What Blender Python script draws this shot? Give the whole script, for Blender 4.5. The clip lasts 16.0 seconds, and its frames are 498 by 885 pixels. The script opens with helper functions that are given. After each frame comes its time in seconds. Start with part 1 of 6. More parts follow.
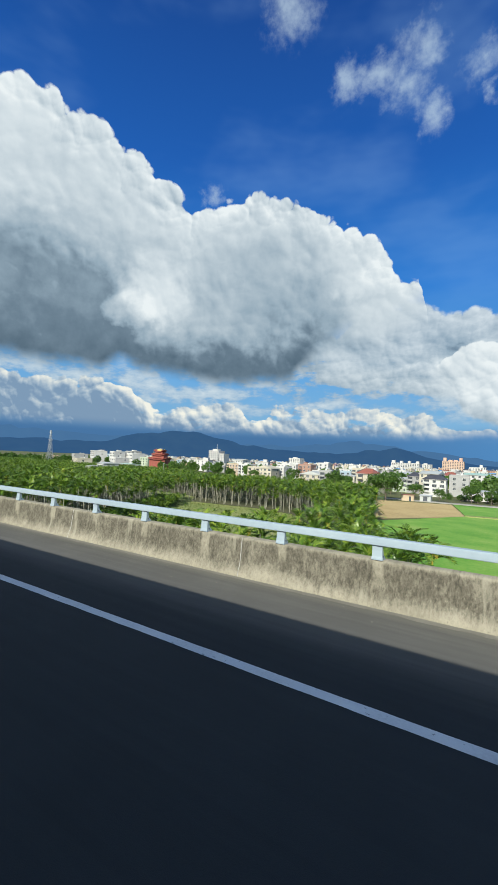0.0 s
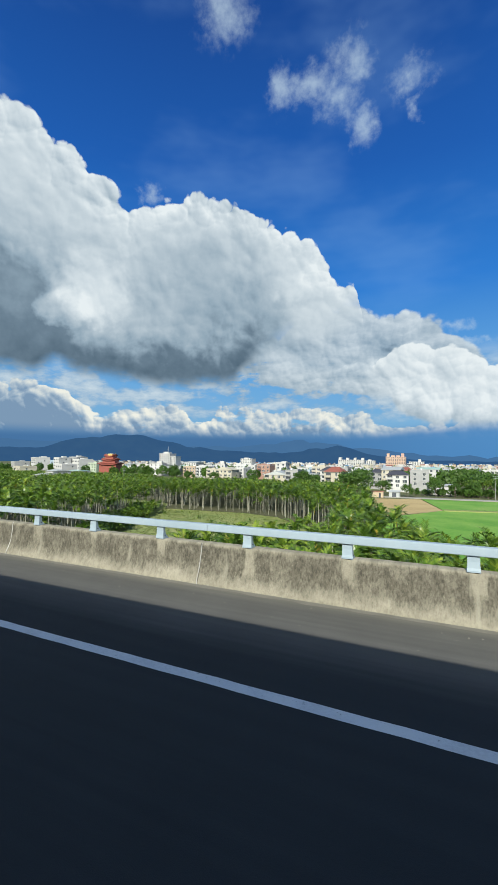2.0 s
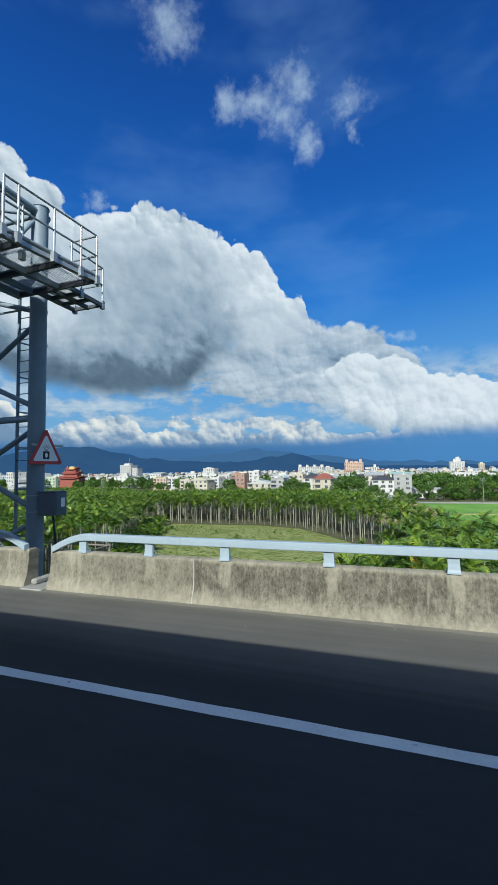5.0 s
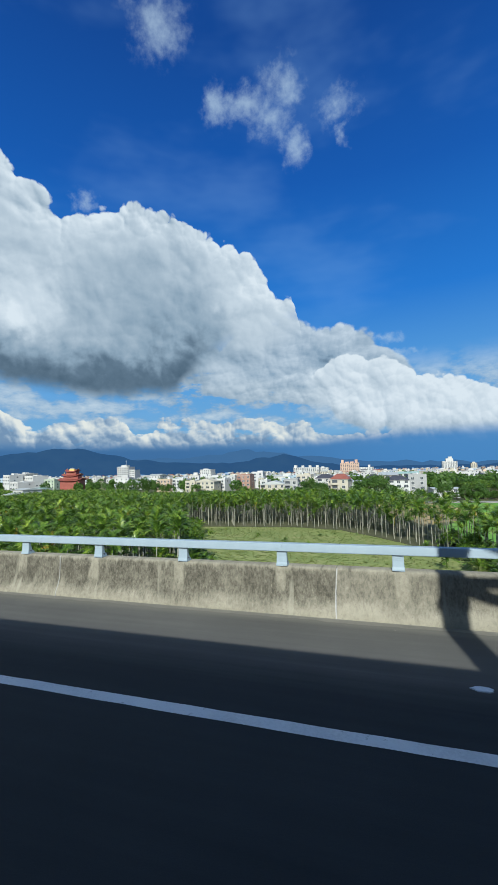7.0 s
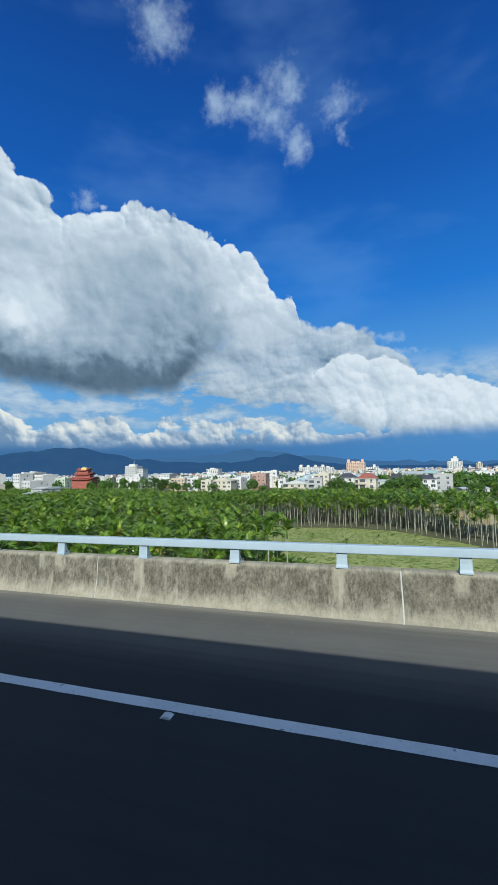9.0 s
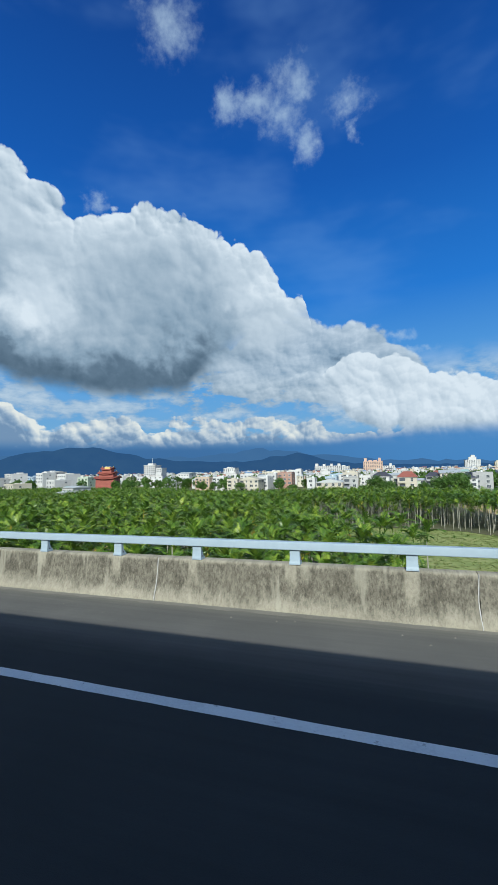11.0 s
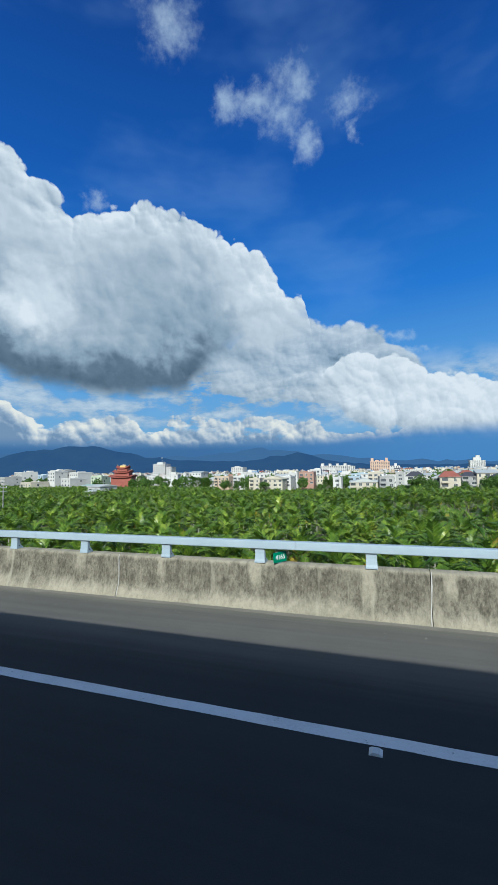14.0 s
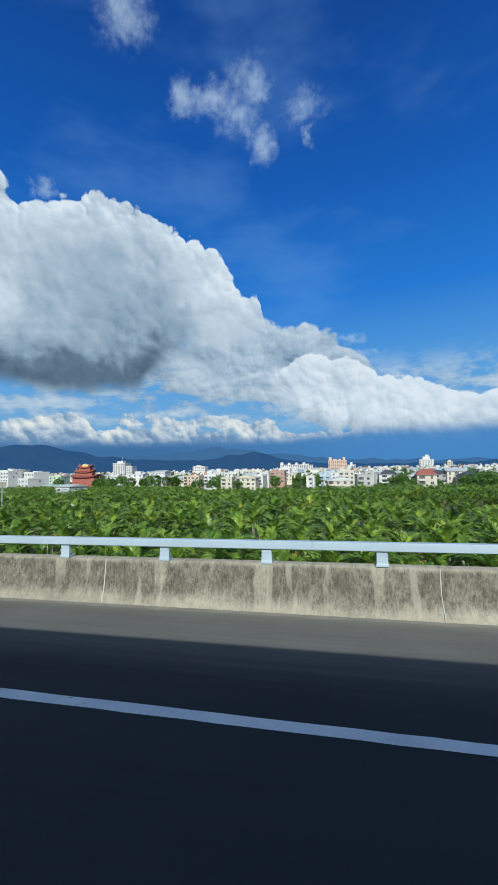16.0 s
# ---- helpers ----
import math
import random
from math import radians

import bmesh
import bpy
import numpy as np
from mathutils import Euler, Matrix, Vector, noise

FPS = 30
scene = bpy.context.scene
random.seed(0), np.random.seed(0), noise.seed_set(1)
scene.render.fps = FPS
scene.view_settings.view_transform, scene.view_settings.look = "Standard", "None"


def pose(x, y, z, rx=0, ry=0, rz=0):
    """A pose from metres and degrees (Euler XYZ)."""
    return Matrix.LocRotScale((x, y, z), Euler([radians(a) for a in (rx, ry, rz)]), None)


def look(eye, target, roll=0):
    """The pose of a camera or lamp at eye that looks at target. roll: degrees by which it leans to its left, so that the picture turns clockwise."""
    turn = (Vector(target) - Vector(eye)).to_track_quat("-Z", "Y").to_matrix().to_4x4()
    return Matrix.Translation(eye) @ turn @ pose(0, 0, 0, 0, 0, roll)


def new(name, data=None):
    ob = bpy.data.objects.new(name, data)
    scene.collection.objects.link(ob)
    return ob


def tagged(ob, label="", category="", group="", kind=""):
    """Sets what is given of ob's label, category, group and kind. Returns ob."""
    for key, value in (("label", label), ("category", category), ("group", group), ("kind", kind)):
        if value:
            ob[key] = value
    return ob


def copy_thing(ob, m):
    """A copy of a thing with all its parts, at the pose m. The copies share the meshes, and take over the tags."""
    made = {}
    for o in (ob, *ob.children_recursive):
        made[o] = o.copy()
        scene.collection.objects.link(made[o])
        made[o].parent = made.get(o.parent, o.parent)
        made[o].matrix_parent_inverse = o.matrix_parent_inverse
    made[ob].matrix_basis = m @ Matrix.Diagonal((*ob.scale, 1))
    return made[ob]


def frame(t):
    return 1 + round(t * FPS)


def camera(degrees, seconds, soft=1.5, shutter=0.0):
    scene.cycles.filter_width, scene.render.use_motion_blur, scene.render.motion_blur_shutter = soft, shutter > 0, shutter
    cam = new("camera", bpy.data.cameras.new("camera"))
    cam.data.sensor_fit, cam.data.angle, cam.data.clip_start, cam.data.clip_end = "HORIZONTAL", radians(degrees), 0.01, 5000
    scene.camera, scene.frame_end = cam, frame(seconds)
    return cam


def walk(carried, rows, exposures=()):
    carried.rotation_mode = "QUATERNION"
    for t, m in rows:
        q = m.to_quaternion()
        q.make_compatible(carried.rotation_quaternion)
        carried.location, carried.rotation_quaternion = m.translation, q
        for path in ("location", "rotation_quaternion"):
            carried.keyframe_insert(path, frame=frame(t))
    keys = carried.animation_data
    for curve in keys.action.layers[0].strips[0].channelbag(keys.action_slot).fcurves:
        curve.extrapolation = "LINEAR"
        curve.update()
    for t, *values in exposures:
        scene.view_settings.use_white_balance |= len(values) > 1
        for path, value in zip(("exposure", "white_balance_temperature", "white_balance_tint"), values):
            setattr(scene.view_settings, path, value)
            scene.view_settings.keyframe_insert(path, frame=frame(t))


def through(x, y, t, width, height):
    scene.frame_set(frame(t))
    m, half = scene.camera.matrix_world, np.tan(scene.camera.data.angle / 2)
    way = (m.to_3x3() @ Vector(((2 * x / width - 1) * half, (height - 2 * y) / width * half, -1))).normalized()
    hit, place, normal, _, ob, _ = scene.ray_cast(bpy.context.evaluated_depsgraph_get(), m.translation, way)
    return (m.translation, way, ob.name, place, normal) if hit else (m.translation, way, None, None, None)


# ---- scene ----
cam = camera(61.53, 16.0, 1.0)
PATH = [
    (0, pose(6.253, -0.153, 2.575, 92.300, -2.509, 32.870)),
    (0.5, pose(3.329, -0.150, 2.575, 92.189, -2.308, 30.655)),
    (1, pose(-0.033, -0.138, 2.575, 92.227, -2.168, 28.731)),
    (1.5, pose(-3.100, -0.077, 2.575, 92.407, -1.710, 27.231)),
    (2, pose(-6.489, -0.034, 2.575, 92.639, -0.604, 25.482)),
    (2.5, pose(-9.536, -0.022, 2.575, 92.818, -0.027, 23.585)),
    (3, pose(-12.945, 0.039, 2.575, 93.111, 0.788, 20.691)),
    (5.5, pose(-28.578, 0.028, 2.575, 93.970, 1.165, 18.997)),
    (6, pose(-32.099, 0.002, 2.575, 94.055, 1.437, 18.612)),
    (6.5, pose(-35.209, 0.047, 2.575, 93.965, 1.493, 18.258)),
    (7, pose(-38.652, 0.045, 2.575, 94.001, 1.398, 17.917)),
    (7.5, pose(-41.729, 0.036, 2.575, 93.873, 1.488, 17.425)),
    (8, pose(-45.210, 0.057, 2.575, 93.942, 1.319, 17.081)),
    (8.5, pose(-48.271, 0.064, 2.575, 93.904, 1.312, 17.035)),
    (9, pose(-51.737, 0.044, 2.575, 93.937, 1.271, 17.986)),
    (11.5, pose(-67.733, 0.041, 2.575, 93.822, 1.267, 19.618)),
    (12, pose(-70.724, -0.009, 2.575, 93.793, 1.174, 19.866)),
    (12.5, pose(-74.055, 0.027, 2.575, 93.830, 1.273, 19.980)),
    (13, pose(-77.639, 0.042, 2.575, 93.886, 1.297, 20.053)),
    (13.5, pose(-80.797, 0.049, 2.575, 93.844, 1.188, 19.723)),
    (14, pose(-84.234, 0.049, 2.575, 93.800, 1.092, 19.196)),
    (14.5, pose(-87.315, 0.036, 2.575, 93.696, 1.196, 18.541)),
    (15, pose(-90.752, 0.015, 2.575, 93.612, 1.012, 17.316)),
    (15.5, pose(-93.887, 0.024, 2.575, 93.565, 0.982, 14.658)),
    (16, pose(-97.582, 0.038, 2.575, 93.568, 1.243, 13.054)),
]
walk(cam, PATH, [(0, 0.44, 6300, 4), (3, 0.36, 6150, 4), (5.5, 0.28, 5850, 3), (16, 0.27, 5750, 3)])

# ---- sun and sky ----
SUN_TO = Vector((0.172, -1.0, 0.60)).normalized()      # towards the sun
sun = new("sun", bpy.data.lights.new("sun", "SUN"))
sun.data.energy, sun.data.angle, sun.data.color = 5.0, radians(0.4), (1.0, 0.93, 0.82)
sun.matrix_world = look(SUN_TO * 100, (0, 0, 0))


class Nodes:
    """Short hand for building node trees."""

    def __init__(self, tree):
        self.t = tree

    def add(self, kind, **props):
        n = self.t.nodes.new(kind)
        for k, v in props.items():
            if k == "operation":
                n.operation = v
            elif k == "blend":
                n.data_type, n.blend_type = "RGBA", v
            elif k == "feature":
                n.feature = v
            elif k == "dims":
                if n.bl_idname == "ShaderNodeTexNoise":
                    n.noise_dimensions = v
                else:
                    n.voronoi_dimensions = v
        return n

    def put(self, sock, v):
        if isinstance(v, bpy.types.NodeSocket):
            self.t.links.new(v, sock)
        elif v is not None:
            sock.default_value = v

    def m(self, op, a, b=None, c=None, clamp=False):
        n = self.add("ShaderNodeMath", operation=op)
        n.use_clamp = clamp
        for i, v in enumerate((a, b, c)):
            self.put(n.inputs[i], v)
        return n.outputs[0]

    def v(self, op, a, b=None):
        n = self.add("ShaderNodeVectorMath", operation=op)
        self.put(n.inputs[0], a)
        self.put(n.inputs[1], b)
        return n.outputs[0]

    def xyz(self, x, y, z=0.0):
        n = self.add("ShaderNodeCombineXYZ")
        for i, v in enumerate((x, y, z)):
            self.put(n.inputs[i], v)
        return n.outputs[0]

    def noise(self, vec, scale, detail=3.0, rough=0.5, dims="3D", colour=False):
        n = self.add("ShaderNodeTexNoise", dims=dims)
        self.put(n.inputs["Vector"], vec)
        n.inputs["Scale"].default_value, n.inputs["Detail"].default_value, n.inputs["Roughness"].default_value = scale, detail, rough
        return n.outputs["Color" if colour else "Fac"]

    def cells(self, vec, scale, dims="2D", feature="F1", what="Distance"):
        n = self.add("ShaderNodeTexVoronoi", dims=dims, feature=feature)
        self.put(n.inputs["Vector"], vec)
        n.inputs["Scale"].default_value = scale
        return n.outputs[what]

    def step(self, x, lo, hi, a=0.0, b=1.0):
        n = self.add("ShaderNodeMapRange")
        n.interpolation_type = "SMOOTHSTEP"
        self.put(n.inputs[0], x)
        for i, v in enumerate((lo, hi, a, b)):
            self.put(n.inputs[i + 1], v)
        return n.outputs[0]

    def ramp(self, x, stops, mode="LINEAR"):
        n = self.add("ShaderNodeValToRGB")
        n.color_ramp.interpolation = mode
        e = n.color_ramp.elements
        while len(e) < len(stops):
            e.new(0.5)
        for k, (p, c) in zip(e, stops):
            k.position = p
        for k, (p, c) in zip(e, stops):
            k.color = (*c, 1) if isinstance(c, tuple) else (c, c, c, 1)
        self.put(n.inputs[0], x)
        return n.outputs[0]

    def mix(self, f, a, b, blend="MIX"):
        n = self.add("ShaderNodeMix", blend=blend)
        self.put(n.inputs[0], f)
        for s, v in ((n.inputs[6], a), (n.inputs[7], b)):
            self.put(s, (*v, 1) if isinstance(v, tuple) else v)
        return n.outputs[2]


def profile(n, az, points, top=60.0):
    """Height of an outline in degrees over the azimuth."""
    x = n.m("DIVIDE", n.m("ADD", az, 100.0), 140.0, clamp=True)
    return n.m("MULTIPLY", n.ramp(x, [((a + 100) / 140, h / top) for a, h in points]), top)


def billow_group():
    """Heaped cloud relief: rounded lobes of several sizes, as outline (h) and as soft form (g)."""
    g = bpy.data.node_groups.new("billow", "ShaderNodeTree")
    g.interface.new_socket("p", in_out="INPUT", socket_type="NodeSocketVector")
    g.interface.new_socket("h", in_out="OUTPUT", socket_type="NodeSocketFloat")
    g.interface.new_socket("g", in_out="OUTPUT", socket_type="NodeSocketFloat")
    n = Nodes(g)
    i, o = g.nodes.new("NodeGroupInput"), g.nodes.new("NodeGroupOutput")
    p = i.outputs[0]
    wob = n.v("SUBTRACT", n.noise(p, 0.13, 1, 0.4, "3D", True), (0.5, 0.5, 0.5))
    q = n.v("ADD", p, n.v("MULTIPLY", wob, (3.2, 3.2, 3.2)))
    h = None
    for s, a in ((0.17, 2.6), (0.40, 1.5), (0.9, 0.7), (2.0, 0.14)):
        d = n.cells(q, s, "3D", "F1")
        k = n.m("MULTIPLY", n.m("SUBTRACT", 0.42, n.m("MULTIPLY", n.m("MULTIPLY", d, d), 1.3)), a)
        h = k if h is None else n.m("ADD", h, k)
    h = n.m("ADD", h, n.m("MULTIPLY", n.m("SUBTRACT", n.noise(p, 1.2, 4, 0.55), 0.5), 0.7))
    # soft swellings with a few firmer heads and a grain of wisps
    f = n.m("MULTIPLY", n.noise(q, 0.17, 2, 0.40), 6.5)
    for s, a in ((0.12, 3.6), (0.30, 1.7), (0.75, 0.95)):
        d = n.cells(q, s, "3D", "SMOOTH_F1")
        f = n.m("SUBTRACT", f, n.m("MULTIPLY", n.m("MULTIPLY", d, d), 1.3 * a))
    g.links.new(h, o.inputs[0])
    g.links.new(f, o.inputs[1])
    return g


def build_sky():
    world = bpy.data.worlds.new("sky")
    scene.world = world
    world.use_nodes = True
    n = Nodes(world.node_tree)
    bg = world.node_tree.nodes["Background"]
    air = n.add("ShaderNodeTexSky")
    air.sky_type, air.sun_disc = "NISHITA", False
    air.sun_elevation, air.sun_rotation = math.asin(SUN_TO.z), math.atan2(SUN_TO.x, SUN_TO.y)
    air.air_density, air.dust_density, air.ozone_density = 1.0, 0.4, 3.0
    d = n.add("ShaderNodeTexCoord").outputs["Generated"]
    s = n.add("ShaderNodeSeparateXYZ")
    n.put(s.inputs[0], d)
    az = n.m("MULTIPLY", n.m("ARCTAN2", s.outputs[0], s.outputs[1]), 180 / math.pi)
    el = n.m("MULTIPLY", n.m("ARCSINE", s.outputs[2]), 180 / math.pi)
    p = n.xyz(az, el)
    # clear air: deep blue overhead, paler and hazy low down
    up = n.m("DIVIDE", n.m("ADD", el, 5.0), 65.0, clamp=True)
    blue = n.ramp(up, [(0.0, (0.055, 0.13, 0.26)), (0.09, (0.075, 0.19, 0.38)), (0.16, (0.19, 0.40, 0.64)), (0.26, (0.13, 0.36, 0.70)),
                       (0.42, (0.032, 0.195, 0.62)), (0.62, (0.016, 0.106, 0.43)), (0.82, (0.011, 0.064, 0.29)), (1.0, (0.009, 0.050, 0.24))])
    col = n.mix(0.90, n.mix(1.0, air.outputs[0], (0.05, 0.05, 0.05), "MULTIPLY"), blue)
    thin = n.noise(n.v("MULTIPLY", p, (0.35, 1.0, 1)), 0.10, 4, 0.55, "2D")
    col = n.mix(n.m("MULTIPLY", n.step(thin, 0.45, 0.8), 0.16), col, (0.30, 0.50, 0.80))

    relief = billow_group()
    ball = n.v("MULTIPLY", d, (57.3, 57.3, 57.3))

    def bump(vec):
        g = n.add("ShaderNodeGroup")
        g.node_tree = relief
        n.put(g.inputs[0], vec)
        return g.outputs

    h, form = bump(ball)
    # light comes from the upper right, behind the eye
    h2, form2 = bump(n.v("ADD", ball, (0.20, 0.07, 0.26)))
    crisp = n.m("MULTIPLY", n.m("SUBTRACT", h, h2), 2.0)
    lit = n.m("MULTIPLY", n.m("SUBTRACT", form, form2), 3.0)
    warp = n.v("ADD", n.v("MULTIPLY", n.v("SUBTRACT", n.noise(ball, 0.16, 4, 0.55, "3D", True), (0.5, 0.5, 0.5)), (9.0, 9.0, 0)),
               n.v("MULTIPLY", n.v("SUBTRACT", n.noise(ball, 0.8, 4, 0.55, "3D", True), (0.5, 0.5, 0.5)), (2.6, 2.6, 0)))
    pw = n.v("ADD", p, warp)

    def patches(rows):
        """Sum of soft lit or shaded areas: azimuth, elevation, half width, half height, amount."""
        total = None
        for a, b, ra, rb, amount in rows:
            q = n.v("DIVIDE", n.v("SUBTRACT", pw, (a, b, 0)), (ra, rb, 1))
            dot = n.add("ShaderNodeVectorMath", operation="DOT_PRODUCT")
            n.put(dot.inputs[0], q)
            n.put(dot.inputs[1], q)
            k = n.m("MULTIPLY", n.m("EXPONENT", n.m("MULTIPLY", n.m("MULTIPLY", dot.outputs["Value"], dot.outputs["Value"]), -0.6)), amount)
            total = k if total is None else n.m("ADD", total, k)
        return total

    big = n.noise(ball, 0.075, 2, 0.5)
    fine = n.noise(ball, 0.42, 7, 0.55)
    low = n.noise(n.v("MULTIPLY", ball, (0.5, 0.5, 1.25)), 0.38, 6, 0.6)

    # scattered fair-weather cloud added out of view, to whiten the skylight
    away = n.m("MAXIMUM", n.step(el, 56.0, 70.0), n.m("MULTIPLY", n.step(n.m("ABSOLUTE", n.m("ADD", az, 15.0)), 65.0, 90.0), n.step(el, 4.0, 14.0)))
    f = n.m("MULTIPLY", n.step(n.noise(ball, 0.055, 6, 0.55), 0.42, 0.58), away)
    col = n.mix(n.m("MULTIPLY", f, 0.85), col, (0.54, 0.66, 0.73))

    # pale broken cloud under and behind the big heap
    band = n.m("MULTIPLY", n.step(el, 4.0, 7.5), n.step(el, 15.5, 10.0))
    f = n.m("MULTIPLY", n.step(n.m("ADD", low, n.m("MULTIPLY", lit, 0.05)), 0.40, 0.58), band)
    col = n.mix(n.m("MULTIPLY", f, 0.8), col, n.ramp(n.m("ADD", low, n.m("MULTIPLY", lit, 0.04)), [(0.38, (0.27, 0.37, 0.50)), (0.56, (0.46, 0.54, 0.62)), (0.70, (0.68, 0.71, 0.72))]))

    # row of heaps over the mountains
    top = profile(n, az, [(-100, 8), (-66, 9.2), (-61.5, 9.8), (-58.5, 8.8), (-53, 9.2), (-49, 8.0), (-46, 6.7), (-44, 7.4), (-39, 7.5), (-35, 7.2), (-32, 5.7), (-29.5, 7.5),
                          (-24, 7.2), (-20, 6.8), (-11, 6.6), (-8.5, 5.6), (-4.5, 4.9), (5, 5.0), (40, 4.6)])
    e1 = n.m("ADD", n.m("SUBTRACT", top, el), n.m("ADD", n.m("MULTIPLY", h, 0.55), n.m("MULTIPLY", n.m("SUBTRACT", low, 0.5), 2.2)))
    f = n.m("MULTIPLY", n.m("MULTIPLY", n.step(e1, -0.05, 0.22), n.step(el, 2.6, 4.4)), n.step(n.m("ADD", n.m("ADD", low, n.m("MULTIPLY", n.step(az, -42.0, -54.0), 0.20)), n.m("MULTIPLY", lit, 0.03)), 0.34, 0.46))
    k = n.m("ADD", n.m("MULTIPLY", n.step(e1, 3.0, 0.0), 0.42), n.m("ADD", n.m("ADD", n.m("MULTIPLY", lit, 0.20), n.m("MULTIPLY", crisp, 0.30)), n.m("MULTIPLY", n.m("ADD", low, n.m("MULTIPLY", n.m("SUBTRACT", fine, 0.5), 1.7)), 0.55)))
    k = n.m("SUBTRACT", k, n.m("MULTIPLY", n.m("MULTIPLY", n.step(az, -40.0, -52.0), n.step(e1, 0.3, 1.8)), 0.22))
    col = n.mix(f, col, n.ramp(k, [(0.12, (0.20, 0.29, 0.42)), (0.38, (0.34, 0.42, 0.52)), (0.66, (0.58, 0.61, 0.63)), (0.98, (0.84, 0.80, 0.72))]))

    tones = [(0.0, (0.085, 0.128, 0.175)), (0.15, (0.150, 0.205, 0.265)), (0.34, (0.29, 0.365, 0.44)), (0.56, (0.44, 0.50, 0.56)), (0.80, (0.62, 0.66, 0.70)), (1.0, (0.78, 0.795, 0.81))]

    # ragged grey-white sheet behind, trailing off from the big heap
    top = profile(n, az, [(-100, 4), (-34, 8), (-28, 13), (-24, 16), (-16, 20), (-11, 20.2), (-7.5, 19.4), (-5, 19.6), (-1, 17.7), (2.6, 14.0), (5, 11), (40, 6)])
    over = n.m("SUBTRACT", el, 8.6)
    e3 = n.m("ADD", n.m("SUBTRACT", top, el), n.m("ADD", n.m("MULTIPLY", h, 0.7), n.m("MULTIPLY", n.m("SUBTRACT", low, 0.5), 1.5)))
    holes = n.step(n.m("ADD", low, n.m("MULTIPLY", n.step(over, 0.0, 8.0), 0.28)), 0.42, 0.56)
    f = n.m("MULTIPLY", n.m("MULTIPLY", n.step(e3, -0.1, 0.7), n.step(over, -1.0, 1.0)), n.m("MULTIPLY", holes, n.step(az, -31.0, -26.0)))
    k = n.m("ADD", 0.47, n.m("ADD", n.m("MULTIPLY", n.step(e3, 4.0, 0.0), 0.12), n.m("ADD", n.m("ADD", n.m("MULTIPLY", lit, 0.06), n.m("MULTIPLY", crisp, 0.10)), n.m("MULTIPLY", n.m("SUBTRACT", low, 0.5), 0.9))))
    k = n.m("ADD", k, patches(((-8, 16.5, 6, 2.2, 0.10), (-17, 13, 6, 1.3, 0.14), (-10, 11.5, 6, 1.2, 0.12))))
    col = n.mix(n.m("MULTIPLY", f, 0.94), col, n.ramp(n.m("MINIMUM", k, 0.86), tones))

    # the big heap
    top = profile(n, az, [(-100, 12), (-86, 30), (-75, 38), (-66, 38.6), (-60.5, 37.8), (-58, 36.0), (-53, 36.0), (-50, 34.9), (-47.8, 32.6), (-45, 31.6), (-42, 30.0),
                          (-38, 30.6), (-34, 32.3), (-29, 32.2), (-25, 30.9), (-21.8, 28.7), (-18, 26.8), (-15, 25.7), (-13.6, 23.2), (-11.2, 22.3), (-10.4, 18.5), (-9.4, 12.0), (-4, 6), (40, 3)])
    base = profile(n, az, [(-100, 9), (-75, 10.6), (-62, 10.9), (-53, 11.0), (-50.5, 12.6), (-48, 11.4), (-41, 10.6), (-34, 10.3), (-28, 10.8), (-26, 12.8), (-22, 14.4), (-16, 15.4), (-12, 18.0), (-10, 19), (40, 19)])
    over = n.m("SUBTRACT", el, base)
    e2 = n.m("ADD", n.m("SUBTRACT", n.m("ADD", top, 0.7), el), n.m("MULTIPLY", h, 0.9))
    soft = n.m("ADD", 1.7, n.m("MULTIPLY", n.step(az, -28.0, -20.0), 3.0))
    f = n.m("MULTIPLY", n.step(e2, -0.08, 0.32), n.step(n.m("DIVIDE", n.m("ADD", over, n.m("ADD", n.m("MULTIPLY", h, 0.18), n.m("MULTIPLY", n.m("SUBTRACT", low, 0.5), 2.0))), soft), -0.6, 0.9))
    rim = n.step(e2, 4.5, 0.0)
    flat = n.step(n.m("ADD", over, n.m("MULTIPLY", n.m("SUBTRACT", fine, 0.5), 3.0)), 7.6, 0.9)
    k = n.m("ADD", 0.63, n.m("ADD", n.m("MULTIPLY", rim, 0.18), n.m("MULTIPLY", n.m("MULTIPLY", flat, n.step(az, -21.0, -27.0)), -0.60)))
    k = n.m("ADD", k, patches(((-62, 33, 9, 4.5, 0.10), (-63, 19.5, 12.5, 6.6, -0.42), (-54, 17.5, 5, 4.5, -0.22), (-46.0, 21.0, 3.8, 3.4, 0.28), (-49.5, 17.8, 3.2, 1.9, 0.34),
                               (-37, 18.5, 7.5, 4.5, -0.13), (-35, 25, 5, 2.5, -0.06), (-25, 19.5, 5.5, 4.0, -0.20), (-17, 24.0, 4.5, 2.5, 0.16), (-16.5, 18.6, 3.5, 2.6, 0.10), (-43, 28.5, 4, 1.6, 0.12))))
    k = n.m("ADD", k, n.m("MULTIPLY", lit, n.m("ADD", 0.075, n.m("MULTIPLY", rim, 0.05))))
    k = n.m("ADD", k, n.m("MULTIPLY", crisp, n.m("ADD", 0.035, n.m("MULTIPLY", rim, 0.13))))
    k = n.m("ADD", k, n.m("MULTIPLY", n.m("SUBTRACT", big, 0.5), 0.35))
    k = n.m("ADD", k, n.m("MULTIPLY", n.m("SUBTRACT", fine, 0.5), 0.26))
    k = n.m("MAXIMUM", k, n.m("ADD", n.m("MULTIPLY", n.m("SUBTRACT", fine, 0.32), 0.30), n.m("MULTIPLY", n.step(over, 0.0, 9.0), 0.16)))
    col = n.mix(f, col, n.ramp(k, tones))

